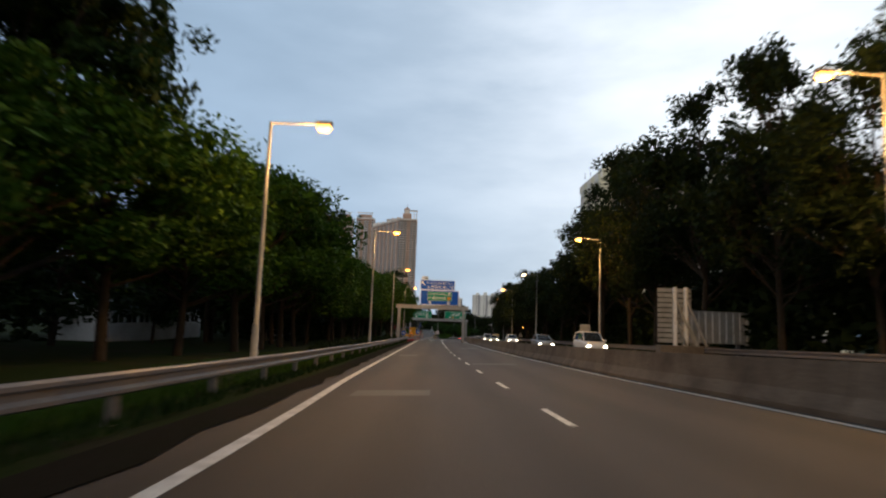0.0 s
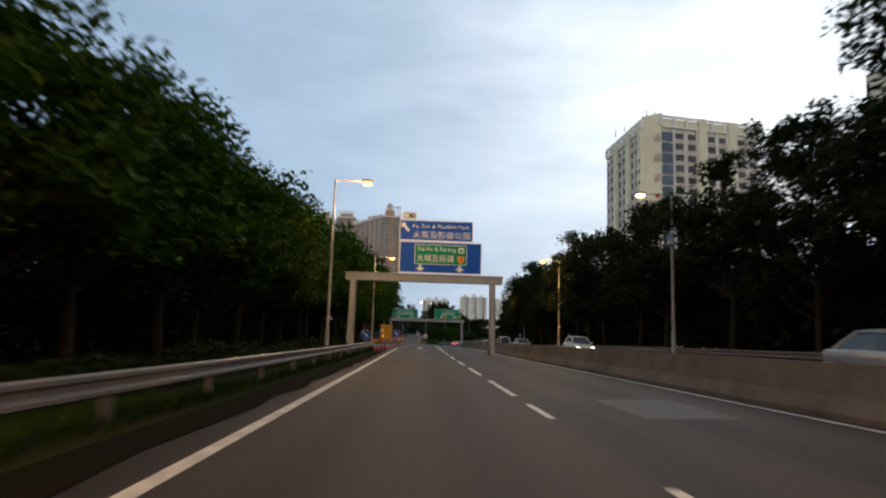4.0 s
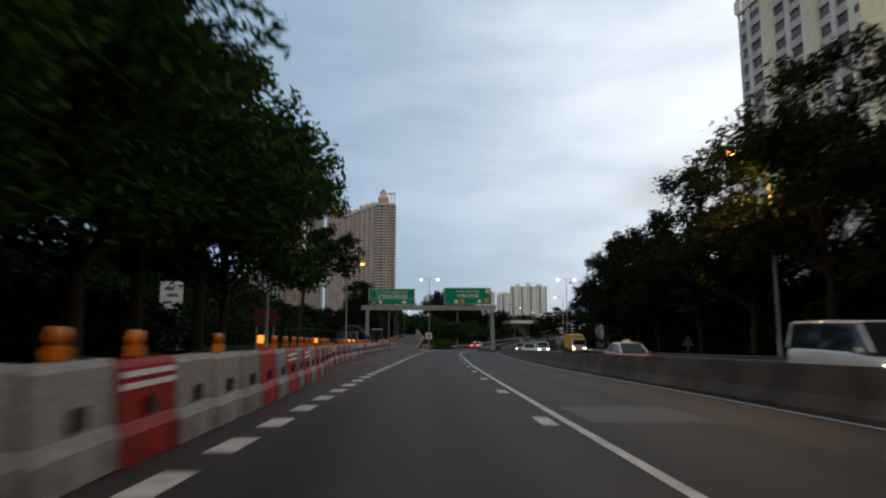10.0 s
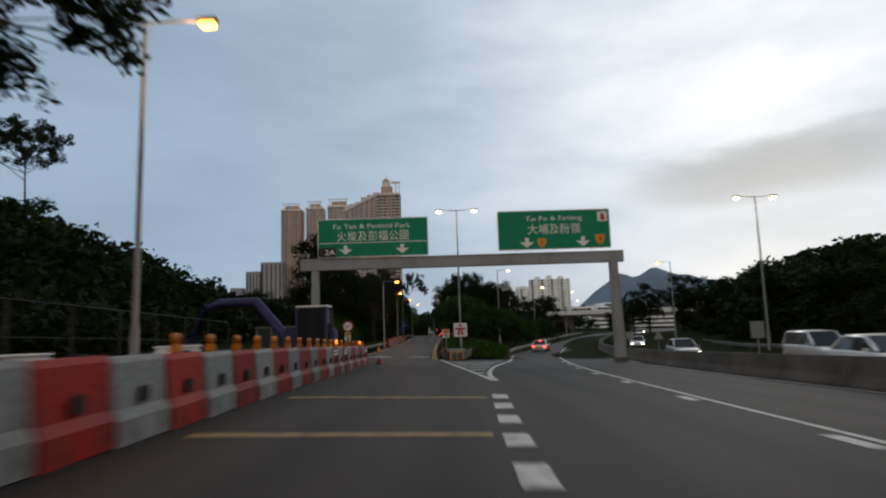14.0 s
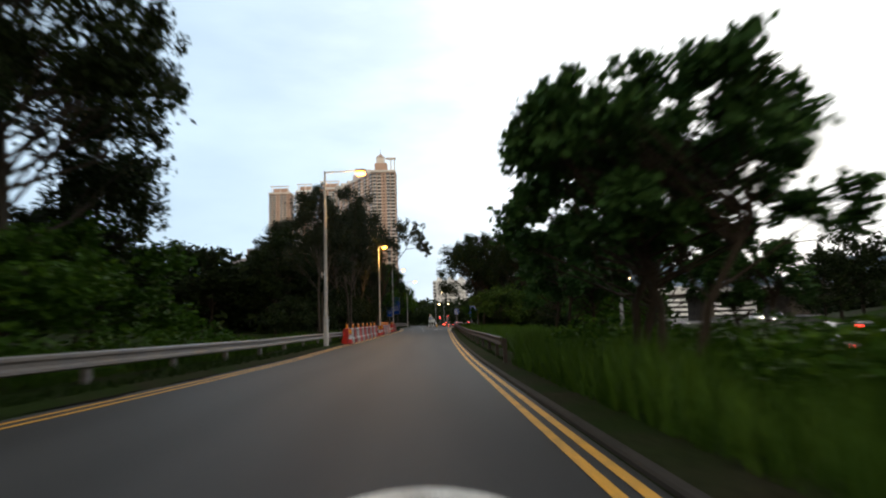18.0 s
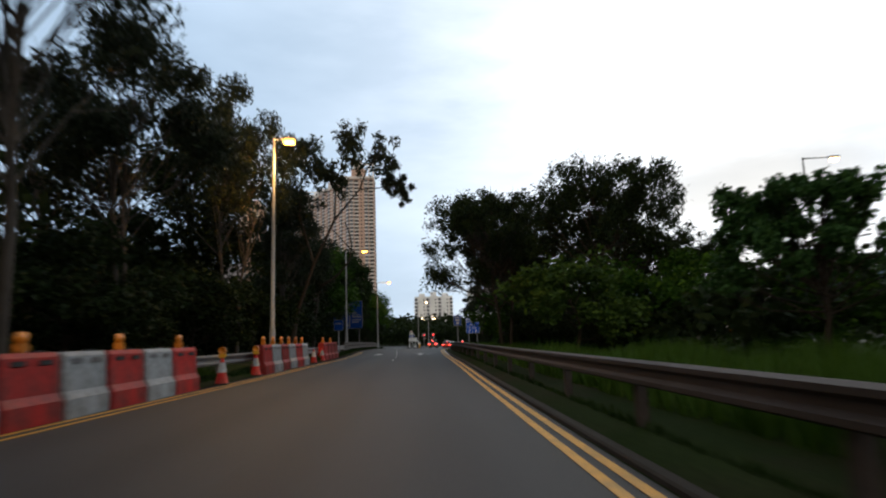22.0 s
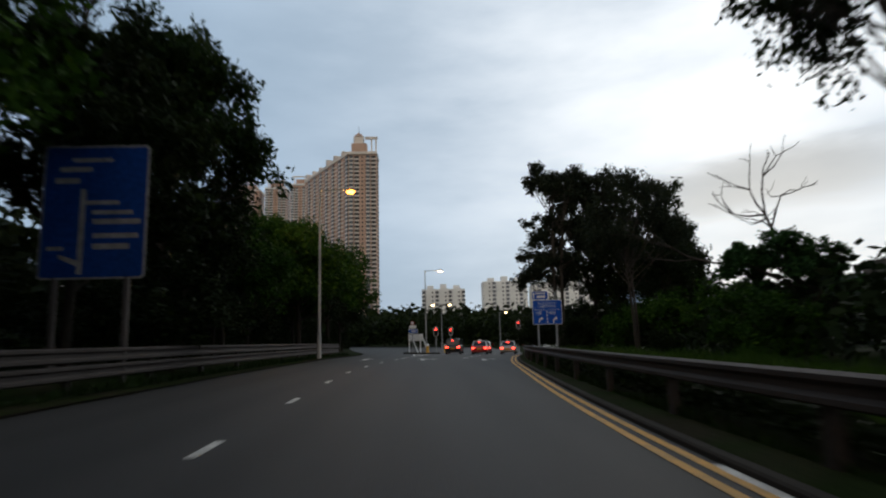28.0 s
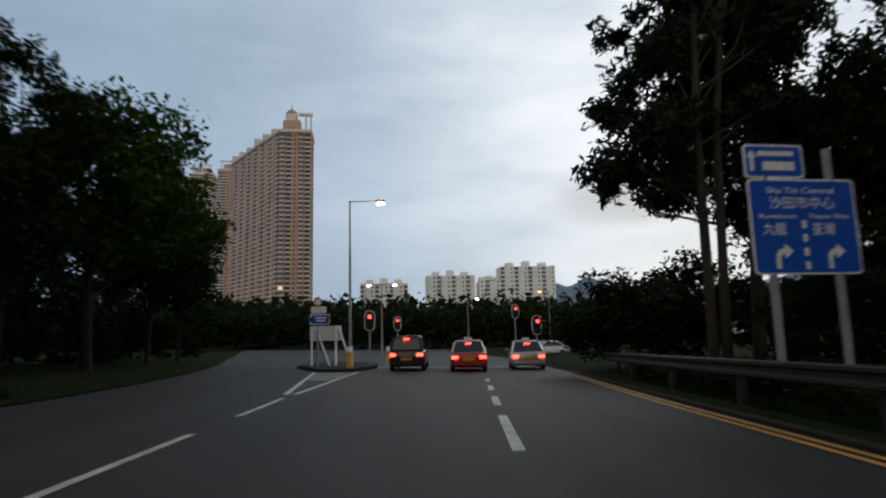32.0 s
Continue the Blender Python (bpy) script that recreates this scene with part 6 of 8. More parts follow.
for x0, x1, y, z in ((-146, -117, 985, 164), (-182, -158, 1015, 168), (-217, -189, 1015, 166)):
    pale = x0 > -200
    root = tower([(x0, y), (x1, y), (x1, y + 24), (x0, y + 24)], (0, 1), -8, z, "pale tower with white bays behind the slab" if pale else "beige tower at the end of the row", int(x1), TOWER, FARWHITE if pale else TOWER_PALE, bay=4.4)
    prism("roof_house", [(x0 + 5, y + 4), (x1 - 5, y + 4), (x1 - 5, y + 18), (x0 + 5, y + 18)], z - 0.5, z + 6, TOWER, root)
    part("roof_frame", box(x0 + 1, x1 - 2, y + 2, y + 3.2, z + 8, z + 9.2, TOWER_PALE, "roof_frame"), root)
    for x in (x0 + 3, (x0 + x1) / 2, x1 - 4):
        part("roof_frame_leg", box(x, x + 0.9, y + 2, y + 3.2, z - 0.5, z + 8, TOWER_PALE, "roof_frame_leg"), root)
for x, w, z in ((-250, 22, 78), (-226, 30, 90), (-274, 16, 56), (-283, 10, 50)):
    root = thing("far_tower", Matrix(), "distant grey residential block in the haze", "building", group="far blocks")
    prism("core", [(x - w / 2, 1000), (x + w / 2, 1000), (x + w / 2, 1020), (x - w / 2, 1020)], -8, z, HAZY, root)
    for k in range(5):
        part("window_strip", box(x - w / 2 + w * (k + 0.3) / 5, x - w / 2 + w * (k + 0.6) / 5, 999.8, 1000.1, 0, z - 3, PANE, "window_strip"), root)

# white blocks ahead
for i, (x0, x1, z) in enumerate(((-4, 29, 29), (42, 76, 34), (79, 94, 30), (94, 134, 40))):
    root = thing("apartment_block", Matrix(), "white residential block with rows of small windows", "building", group="white blocks")
    prism("core", [(x0 + .4, 785.4), (x1 - .4, 785.4), (x1 - .4, 800), (x0 + .4, 800)], -9, z - 0.4, FARWHITE, root)
    stacked_face(root, (x0, 785), (x1, 785), -9, z, 3.0, FARWHITE, FARWHITE, 90 + i, 3.4, i)
    for k in range(3):
        c = x0 + (x1 - x0) * (0.2 + 0.3 * k)
        prism("roof_house", [(c - 2.4, 788), (c + 2.4, 788), (c + 2.4, 794), (c - 2.4, 794)], z - 0.5, z + 2.5 + k % 2, FARWHITE, root)
root = thing("podium_building", Matrix(), "low pale podium building behind the trees", "building")
prism("core", [(35, 700), (150, 700), (150, 730), (35, 730)], -9, 6, PALE, root)
facade(root, (35, 699.6), (150, 699.6), -9, 6, 5, 24, PALE, PALE, 0.03, 111)
# white campus and the bridge over the expressway
root = thing("campus_building", Matrix(), "stepped white institutional building with long window bands", "building")
for x0, x1, y0, z0, z1 in ((84, 150, 520, -8, -1), (90, 140, 528, -1, 3.5), (96, 128, 534, 3.5, 6.5), (78, 92, 540, -8, 5)):
    prism("storey_block", [(x0, y0), (x1, y0), (x1, y0 + 20), (x0, y0 + 20)], z0, z1, FARWHITE, root)
    for z in np.arange(z0 + 1.2, z1 - 0.6, 2.3):
        part("window_band", box(x0 + 0.5, x1 - 0.5, y0 - 0.08, y0 + 0.05, z, z + 1.1, PANE, "window_band"), root)
root = thing("bridge", Matrix(), "low concrete road bridge with pale parapet", "bridge", kind="structure")
zr = -2.2
prism("deck", [(31, 368), (84, 366), (84, 384), (31, 386)], zr, zr + 1.1, CONCRETE, root)
prism("parapet", [(31, 367.6), (84, 365.6), (84, 366.0), (31, 368.0)], zr + 0.3, zr + 1.6, PALE, root)
for x0, x1 in ((31, 40), (57.6, 58.4), (76, 84)):
    prism("pier", [(x0, 370), (x1, 370), (x1, 382), (x0, 382)], -12, zr, CONCRETE, root)
# shed by the road
root = thing("site_shed", pose(-25.5, 46, ground(-25.5, 50) + 0.2), "white corrugated site shed with a strip of windows", "shed")
part("wall", box(-4, 0, 0, 18, 0, 2.9, METAL_SHEET, "wall", 0.03), root)
part("roof", box(-4.2, 0.25, -0.2, 18.2, 2.9, 3.06, METAL_SHEET, "roof", 0.02), root)
for k in range(12):
    part("weatherboard", box(0, 0.04, 0.02, 17.98, 0.05 + 0.125 * k, 0.145 + 0.125 * k, METAL_SHEET, "weatherboard"), root)
part("fascia", box(0.2, 0.3, -0.2, 18.2, 2.82, 3.08, BAY, "fascia"), root)
for k in range(8):
    w = part("window", box(0.005, 0.03, 0.8 + 2.1 * k, 2.4 + 2.1 * k, 1.6, 2.3, GLASS, "window"), root)
    part("frame", box(0.03, 0.05, 1.57 + 2.1 * k, 1.63 + 2.1 * k, 1.6, 2.3, SIGN_WHITE, "frame"), w)
root = thing("fence", Matrix(), "pale slatted fence under the trees", "fence", kind="structure")
for k in range(60):
    y = 66 + 1.2 * k
    x = -19 - 0.02 * k
    part("slat", box(x - 0.02, x + 0.02, y, y + 0.5, ground(x, y) + 0.2, ground(x, y) + 1.5, METAL_SHEET if k % 7 else POLE, "slat"), root)


# ---- distance ----
def ridge(name, pts, y, mat, label, depth=600):
    n = 60
    xs = np.linspace(pts[0][0], pts[-1][0], n)
    zs = np.interp(xs, [p[0] for p in pts], [p[1] for p in pts])
    verts, faces = [], []
    for i in range(n):
        j = 14 * noise.noise((xs[i] * 0.012, 2.0, 0.5))
        verts += [(xs[i], y, -60), (xs[i], y + depth * 0.5, zs[i] * 0.55 + j), (xs[i], y + depth, zs[i] + j)]
    for i in range(n - 1):
        for k in range(2):
            faces.append((3 * i + k, 3 * i + 3 + k, 3 * i + 4 + k, 3 * i + 1 + k))
    thing(name, Matrix(), label, "mountain", kind="structure", me=mesh_of(name, verts, faces, mat, True))


# no haze is built; the blue-grey base colour carries it
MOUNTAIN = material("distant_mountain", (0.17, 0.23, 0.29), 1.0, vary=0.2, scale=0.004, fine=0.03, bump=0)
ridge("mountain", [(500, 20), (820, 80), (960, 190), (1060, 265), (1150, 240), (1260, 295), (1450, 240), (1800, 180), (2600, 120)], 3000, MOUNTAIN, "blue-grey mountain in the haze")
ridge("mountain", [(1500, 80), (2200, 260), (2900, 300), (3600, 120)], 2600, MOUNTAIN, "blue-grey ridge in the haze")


# ---- trees ----
def leaf_mesh(name, centres, size, mat, seed, long=1.0, droop=0.0):
    """Many small four-sided leaves at the centres, turned every way."""
    r = np.random.RandomState(seed)
    n = len(centres)
    u = r.normal(size=(n, 3))
    u[:, 2] = u[:, 2] * 0.6 - droop
    u /= np.linalg.norm(u, axis=1)[:, None]
    v = np.cross(u, r.normal(size=(n, 3)))
    v /= np.linalg.norm(v, axis=1)[:, None] + 1e-9
    s = (size * r.uniform(0.6, 1.35, n))[:, None]
    c = np.asarray(centres)
    V = np.stack([c - u * s * long, c + v * s * 0.5, c + u * s * long, c - v * s * 0.5], 1).reshape(-1, 3)
    me = bpy.data.meshes.new(name)
    me.vertices.add(4 * n)
    me.vertices.foreach_set("co", V.ravel())
    me.loops.add(4 * n)
    me.loops.foreach_set("vertex_index", np.arange(4 * n))
    me.polygons.add(n)
    me.polygons.foreach_set("loop_start", np.arange(0, 4 * n, 4))
    me.update()
    me.validate()
    me.materials.append(mat)
    return me


def joined_tubes(name, runs, mat, sides=6):
    verts, faces = [], []
    for pts, rad in runs:
        t = tube(pts, rad, mat, sides, "t")
        o = len(verts)
        verts += [v.co[:] for v in t.vertices]
        faces += [tuple(i + o for i in p.vertices) for p in t.polygons]
        bpy.data.meshes.remove(t)
    return mesh_of(name, verts, faces, mat, True)


def make_tree(label, H, R, zb, lobes, lobe_r, leaves, size, trunk_r, seed, leaf=LEAF, bark=BARK, flat=0.0, stems=1, long=1.0, droop=0.0, shell=0.55,
              name="tree", lean=0.0, core=64, lead=0.55, rise=0.6, spread=0.2, boxy=2.4):
    """Trunk, limbs that climb to each leafy lobe, and clumps of leaves round a dense heart in every lobe."""
    r = np.random.RandomState(seed)
    root = thing(name, Matrix(), label, "tree" if name == "tree" else "bush", group="roadside trees" if name == "tree" else "roadside bushes")
    L = []
    for k in range(lobes):
        a = 2 * math.pi * (k * 0.382 + r.uniform(-0.06, 0.06))
        q = R * math.sqrt((k + 0.6) / lobes) * 0.86
        top = zb + (H - zb) * max(0.05, 1 - (q / R) ** boxy) ** (1 / boxy)
        low = zb if flat <= 0 else zb + (top - zb) * flat
        z = low + (top - low) * (0.9 if k < 2 else r.uniform(0.2, 1.0) ** 0.8)
        L.append((np.array([q * math.cos(a) + lean * z, q * math.sin(a), z]), lobe_r * r.uniform(0.7, 1.25)))
    w = np.array([b ** 2 for _, b in L])
    w /= w.sum()
    pts, sizes = [], []
    for (c, b), f in zip(L, w):
        n = max(8, int(leaves * f))
        m = max(3, n // 42)
        d = r.normal(size=(m, 3))
        d /= np.linalg.norm(d, axis=1)[:, None]
        d[:, 2] *= 0.72
        cl = c + d * b * (shell + (1 - shell) * r.uniform(0, 1.15, m))[:, None]
        idx = r.randint(0, m, n)
        pts.append(cl[idx] + np.clip(r.normal(size=(n, 3)), -1.9, 1.9) * (b * spread))
        sizes.append(np.full(n, size))
        if core:
            e = r.normal(size=(core, 3))
            e *= (b * 0.55 * r.uniform(0, 1, core) ** 0.4 / np.linalg.norm(e, axis=1))[:, None]
            e[:, 2] *= 0.75
            pts.append(c + e)
            sizes.append(np.full(core, b * 0.13))
    pts, sizes = np.concatenate(pts), np.concatenate(sizes)
    top = np.percentile(pts[:, 2], 99.6)
    pts[:, 2] = zb + (pts[:, 2] - zb) * (H - zb) / (top - zb)
    for c, b in L:
        c[2] = zb + (c[2] - zb) * (H - zb) / (top - zb)
    pts[:, 2] = np.maximum(pts[:, 2], 0.15)
    runs = []
    for s in range(stems):
        a = r.uniform(0, 6.28)
        bx, by = (0.35 * math.cos(a), 0.35 * math.sin(a)) if stems > 1 else (0, 0)
        zt = zb + (H - zb) * (lead if flat <= 0 else 0.35)
        mid = (bx * 2 + r.uniform(-.25, .25) + lean * zt * .5, by * 2 + r.uniform(-.25, .25), zt * 0.5)
        tip = (bx * 4 + r.uniform(-.4, .4) + lean * zt, by * 4 + r.uniform(-.4, .4), zt)
        runs.append(([(bx, by, -0.3), (bx * 1.2, by * 1.2, 0.3), mid, tip], [trunk_r * 1.5, trunk_r, trunk_r * 0.75, trunk_r * 0.4]))
        line = np.array([(bx, by, 0.0), mid, tip])
        for i in range(s, len(L), stems):
            c, b = L[i]
            z = min(max(c[2] * rise * r.uniform(0.85, 1.1), zb * 0.6), zt * 0.98)
            st = np.array([np.interp(z, line[:, 2], line[:, 0]), np.interp(z, line[:, 2], line[:, 1]), z])
            bend = st * 0.45 + c * 0.55 + np.array([r.uniform(-0.3, 0.3), r.uniform(-0.3, 0.3), r.uniform(-0.5, 0.25)])
            runs.append(([st, bend, c], [trunk_r * 0.3, trunk_r * 0.2, trunk_r * 0.07]))
            for _ in range(2):
                e = c + np.clip(r.normal(size=3), -1.2, 1.2) * b * 0.5
                runs.append(([bend, (bend + e) / 2 + r.normal(size=3) * 0.15, e], [trunk_r * 0.14, trunk_r * 0.1, trunk_r * 0.05]))
    part("trunk", joined_tubes("trunk", runs, bark), root)
    part("crown", leaf_mesh("crown", pts, sizes, leaf, seed + 1, long, droop), root)
    root["height"] = H
    return root


used = set()


def plant(proto, x, y, h, spin, wide=1.0, dz=0.0):
    k = h / proto["height"]
    m = Matrix.Translation((x, y, ground(x, y) + 0.12 + hill(x, y) + dz)) @ Matrix.Rotation(radians(spin), 4, "Z") @ Matrix.Diagonal((k * wide, k * wide, k, 1))
    if proto.name in used:
        return copy_thing(proto, m)
    used.add(proto.name)
    proto.matrix_basis = m
    return proto


broad = [make_tree("dense broad-leaved tree with drooping green crown", 12, 5.0, 3.0, 30, 1.75, 15500, 0.145, 0.24, 11 + i, LEAF, droop=0.35, long=1.25, spread=0.17) for i in range(3)]
broad_far = [make_tree("dense broad-leaved tree behind the others", 12, 5.2, 1.2, 20, 2.1, 4600, 0.25, 0.24, 21 + i, LEAF_SHADED) for i in range(2)]
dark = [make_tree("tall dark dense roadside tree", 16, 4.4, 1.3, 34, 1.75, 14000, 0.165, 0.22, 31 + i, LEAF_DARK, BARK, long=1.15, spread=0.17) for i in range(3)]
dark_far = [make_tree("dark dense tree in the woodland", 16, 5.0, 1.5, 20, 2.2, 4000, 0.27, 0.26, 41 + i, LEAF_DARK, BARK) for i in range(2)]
euc = [make_tree("tall thin-leaved eucalyptus with bare limbs", 18, 5.3, 4.5, 30, 1.5, 15000, 0.125, 0.18, 51 + i, LEAF_EUC, PALE_BARK, flat=0.15, stems=2, long=1.6, droop=0.5, shell=0.25, core=14, spread=0.22, boxy=3.0) for i in range(3)]
rain = [make_tree("wide spreading tree with a flat open crown", 15, 8.0, 2.8, 74, 1.5, 36000, 0.125, 0.2, 71 + i, LEAF_DARK, BARK, flat=0.12, stems=2, shell=0.3, long=1.2, core=20, spread=0.2, boxy=4.0) for i in range(2)]
big = [make_tree("small tree with big round leaves in tufts at the branch ends", 6.5, 3.3, 1.9, 52, 0.62, 15000, 0.135, 0.12, 91 + i, LEAF_BIG, BARK, flat=0.05, stems=2, shell=0.35, long=0.8, core=34, spread=0.2, boxy=3.0) for i in range(2)]
bush = [make_tree("leafy green bush beside the road", 4.5, 3.0, 0.3, 16, 1.1, 6000, 0.125, 0.07, 111 + i, LEAF, name="bush") for i in range(2)]
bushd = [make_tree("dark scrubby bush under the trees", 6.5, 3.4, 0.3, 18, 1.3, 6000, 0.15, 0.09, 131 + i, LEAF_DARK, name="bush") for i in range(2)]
light = make_tree("bush with bright yellow-green leaves", 4.5, 2.6, 0.5, 14, 1.0, 4200, 0.13, 0.08, 151, LEAF_LIGHT, name="bush")

overhang = [make_tree("tall dark tree leaning its crown out over the verge", 14, 5.4, 6.4, 34, 1.6, 16000, 0.15, 0.24, 13 + i, LEAF_SHADED, BARK, flat=0.1, droop=0.35, long=1.25, spread=0.17, lean=0.04, core=90) for i in range(2)]
column = [make_tree("tall eucalyptus with a dark leafy column of a crown", 18, 3.3, 2.6, 46, 1.05, 17000, 0.13, 0.17, 201 + i, LEAF_EUC, PALE_BARK, stems=2, long=1.5, droop=0.5, shell=0.35, core=18, spread=0.2, boxy=5.0, lead=0.85, rise=0.8) for i in range(2)]
R = random.Random(8)
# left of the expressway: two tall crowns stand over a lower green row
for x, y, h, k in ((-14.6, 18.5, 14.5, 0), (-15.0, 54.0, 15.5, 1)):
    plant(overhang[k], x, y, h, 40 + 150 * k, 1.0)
LEFT_Y = [-20, 10, 16, 24, 34, 46, 52, 58, 68, 80, 84, 100, 108, 118, 126, 134, 142, 150, 160]
LEFT_H = [11, 10.5, 10, 10.2, 12, 12.2, 10.4, 9.6, 10.2, 11.4, 11.2, 11.8, 12.8, 12.6, 11, 11.2, 13.8, 14.5, 12.8]
y = -12.0
k = 0
while y < 160:
    h = float(np.interp(y, LEFT_Y, LEFT_H))
    plant(broad[k % 3], -12.0 + R.uniform(-0.7, 0.5), y, h * R.uniform(0.96, 1.06), R.uniform(0, 360), 1.05 + (0.12 if h < 10.5 else 0.0))
    y += 5.6 + R.uniform(-0.9, 0.9)
    k += 1
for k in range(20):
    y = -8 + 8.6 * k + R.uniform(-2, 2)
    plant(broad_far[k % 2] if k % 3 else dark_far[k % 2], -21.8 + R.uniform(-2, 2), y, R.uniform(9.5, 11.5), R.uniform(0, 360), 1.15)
for k in range(13):
    plant(dark_far[k % 2], -36 + R.uniform(-3, 3), -10 + 11 * k, R.uniform(11, 13), R.uniform(0, 360), 1.4)
# the works site and the wooded slope behind it
plant(make_tree("tall open tree with layered leafy branches", 21, 6.7, 3.0, 70, 1.25, 28000, 0.15, 0.24, 171, LEAF_DARK, BARK, shell=0.25, lean=0.06, core=14, lead=0.85, rise=0.88), -16.2, 196, 21, 0, 1.05)
plant(make_tree("slim tall tree with a layered crown above the woods", 23.5, 6.6, 14.5, 34, 1.3, 7000, 0.22, 0.22, 181, LEAF_DARK, BARK, flat=0.1, core=12, boxy=3.5, rise=0.9), -62, 270, 21.5, 40, 1.05)
for x, y, h in ((-45.5, 215, 17), (-51, 218, 18), (-39.5, 214, 13.5), (-42, 222, 14), (-58, 224, 18), (-35, 219, 9)):
    plant(dark_far[int(-x) % 2], x, y, h, 29 * x, 1.1)
for k in range(46):
    x, y = R.uniform(-92, -30), R.uniform(205, 330)
    if x > -38 and y < 240:
        continue
    plant((dark_far + broad_far)[k % 4], x, y, R.uniform(6.5, 10), R.uniform(0, 360), 1.3)
pine = thing("pine_tree", pose(-76.4, 269, ground(-76.4, 269) + hill(-76.4, 269), 0, 11.5, 0), "slim dark Norfolk pine with tiered branches", "tree")
part("trunk", tube([(0, 0, -0.8), (0.1, 0, 15), (0.4, 0, 33.3)], [0.42, 0.28, 0.05], BARK, 8, "trunk"), pine)
pp = []
rr = np.random.RandomState(4)
for k in range(46):
    z = 12.0 + 21.3 * k / 46
    reach = (3.1 + 0.5 * math.sin(k * 1.7)) * (1 - 0.75 * (k / 46) ** 3) * (0.75 + 0.25 * min(1, k / 12))
    for j in range(6):
        a = j * 1.047 + k * 0.5
        for t in np.linspace(0.25, 1, 9):
            pp.append(np.array([reach * t * math.cos(a) + 0.02 * z, reach * t * math.sin(a), z + 0.5 * t]) + rr.normal(size=3) * 0.14)
part("crown", leaf_mesh("crown", pp, 0.42, LEAF_DARK, 3), pine)
# right of the expressway
RIGHT_Y = [0, 24, 34, 42, 50, 58, 66, 73, 80, 98, 108, 116, 123, 131, 138, 146, 153, 160, 168, 175, 183, 190, 200, 210]
RIGHT_H = [14.5, 16, 17.4, 19.6, 20, 19.4, 18, 14.6, 12.6, 12.3, 13.4, 13.9, 15, 12.2, 12.1, 13.8, 15.6, 16.2, 14.6, 14.2, 12.6, 14.6, 11.9, 10]
for k in range(27):
    y = 2 + 7.6 * k + R.uniform(-1.5, 1.5)
    h = float(np.interp(y, RIGHT_Y, RIGHT_H)) * R.uniform(0.95, 1.05)
    plant(dark[k % 3], far_kerb(y) + 2.8 + R.uniform(-0.5, 0.8), y, h, R.uniform(0, 360), 0.95 if y < 66 else (1.2 if h < 13 else 1.05))
for k in range(22):
    y = 0 + 9.6 * k + R.uniform(-2, 2)
    plant(dark_far[k % 2], far_kerb(y) + 10 + R.uniform(-1, 2), y, R.uniform(13.5, 16) if y < 66 else R.uniform(8.5, 10.5), R.uniform(0, 360), 1.2)
for k in range(46):
    y = R.uniform(216, 352)
    x = far_kerb(y) + R.uniform(8, 42)
    plant((dark_far + broad_far)[k % 4], x, y, R.uniform(7, 11), R.uniform(0, 360), 1.3)
for x, y, h in ((29, 288, 10), (32.5, 291, 12), (36, 293, 13.5), (40, 288, 14), (44, 292, 13), (49, 290, 12)):
    plant(dark_far[int(x) % 2], x, y, h, 31 * x, 1.05)
for k in range(14):
    y = 216 + 7 * k
    plant(bushd[k % 2], far_kerb(y) + 2.2 + 0.6 * (k % 2), y, R.uniform(3.2, 4.4), 71 * k, 1.15)
# the grassy island right of the slip road
for i, (x, y, h) in enumerate(((-0.6, 247.2, 5.4), (0.2, 252.2, 6.3), (1.1, 260.4, 5.9), (4.4, 262, 5.6), (6.4, 258, 5.0))):
    plant(big[i % 2], x, y, h, 50 * i if i else 185)
for i, (x, y, h) in enumerate(((7.5, 283, 4.6), (8.5, 279, 4.0), (9, 290, 4.2), (7.6, 298, 6.2), (12, 296, 4.6), (12.5, 286, 4.2), (11.5, 309, 5.0), (10, 304, 4.2), (14, 306, 4.8), (12.8, 318, 5), (8, 314, 4.4), (16, 314, 5.5), (18, 300, 5))):
    plant((bush + bushd)[i % 4] if i % 3 else big[i % 2], x, y, h, 37 * i)
plant(rain[0], 2.9, 328.8, 13.2, 20, 0.94)
plant(dark[1], 7.5, 337, 11.5, 80, 1.0)
plant(rain[1], 9.3, 320.5, 13.0, 130, 0.86)
plant(rain[0], 15, 336, 13.5, 310)
plant(rain[0], 24, 337, 11.5, 200)
plant(rain[1], 5.6, 350, 20.5, 260, 0.68)
plant(bushd[0], 5.5, 330, 6.5, 70)
plant(bushd[1], 10, 326, 7, 10)
plant(light, 4.4, 313, 5.6, 0, 1.1)
for i, (x, y, h) in enumerate(((6.8, 325, 6.5), (9, 330, 7.5), (4.4, 334, 5.5), (13, 327, 7), (7.5, 319, 5.5), (12, 317, 6.5), (17, 330, 7), (6, 341, 6), (9.5, 345, 6.5))):
    plant((bushd + bush)[i % 3], x, y, h, 53 * i)
for i, (x, y, h) in enumerate(((9, 363, 3.0), (12, 368, 3.8), (15, 362, 4.2), (9.5, 374, 3.4), (14, 377, 4.6), (18, 372, 5), (20, 362, 5), (22, 380, 5.5), (26, 368, 6), (12, 384, 4.5))):
    plant((bush + bushd)[i % 4], x, y, h, 61 * i)
for i, (x, y, h) in enumerate(((16, 360, 6.5), (19.5, 363, 7), (22.5, 360, 7), (26, 364, 7.5), (19, 356, 6), (9.5, 391, 6), (13, 393, 8), (17, 392, 8), (21, 387, 7.5), (25, 392, 8), (30, 366, 8), (34, 362, 8), (7.2, 400, 6.5), (10, 403, 8), (13.5, 405, 9), (20, 408, 9))):
    plant(bushd[i % 2], x, y, h, 47 * i, 1.1)
plant(column[0], 8.8, 396, 18.4, 10, 1.08)
plant(column[1], 12.9, 400, 18.4, 140, 1.1)
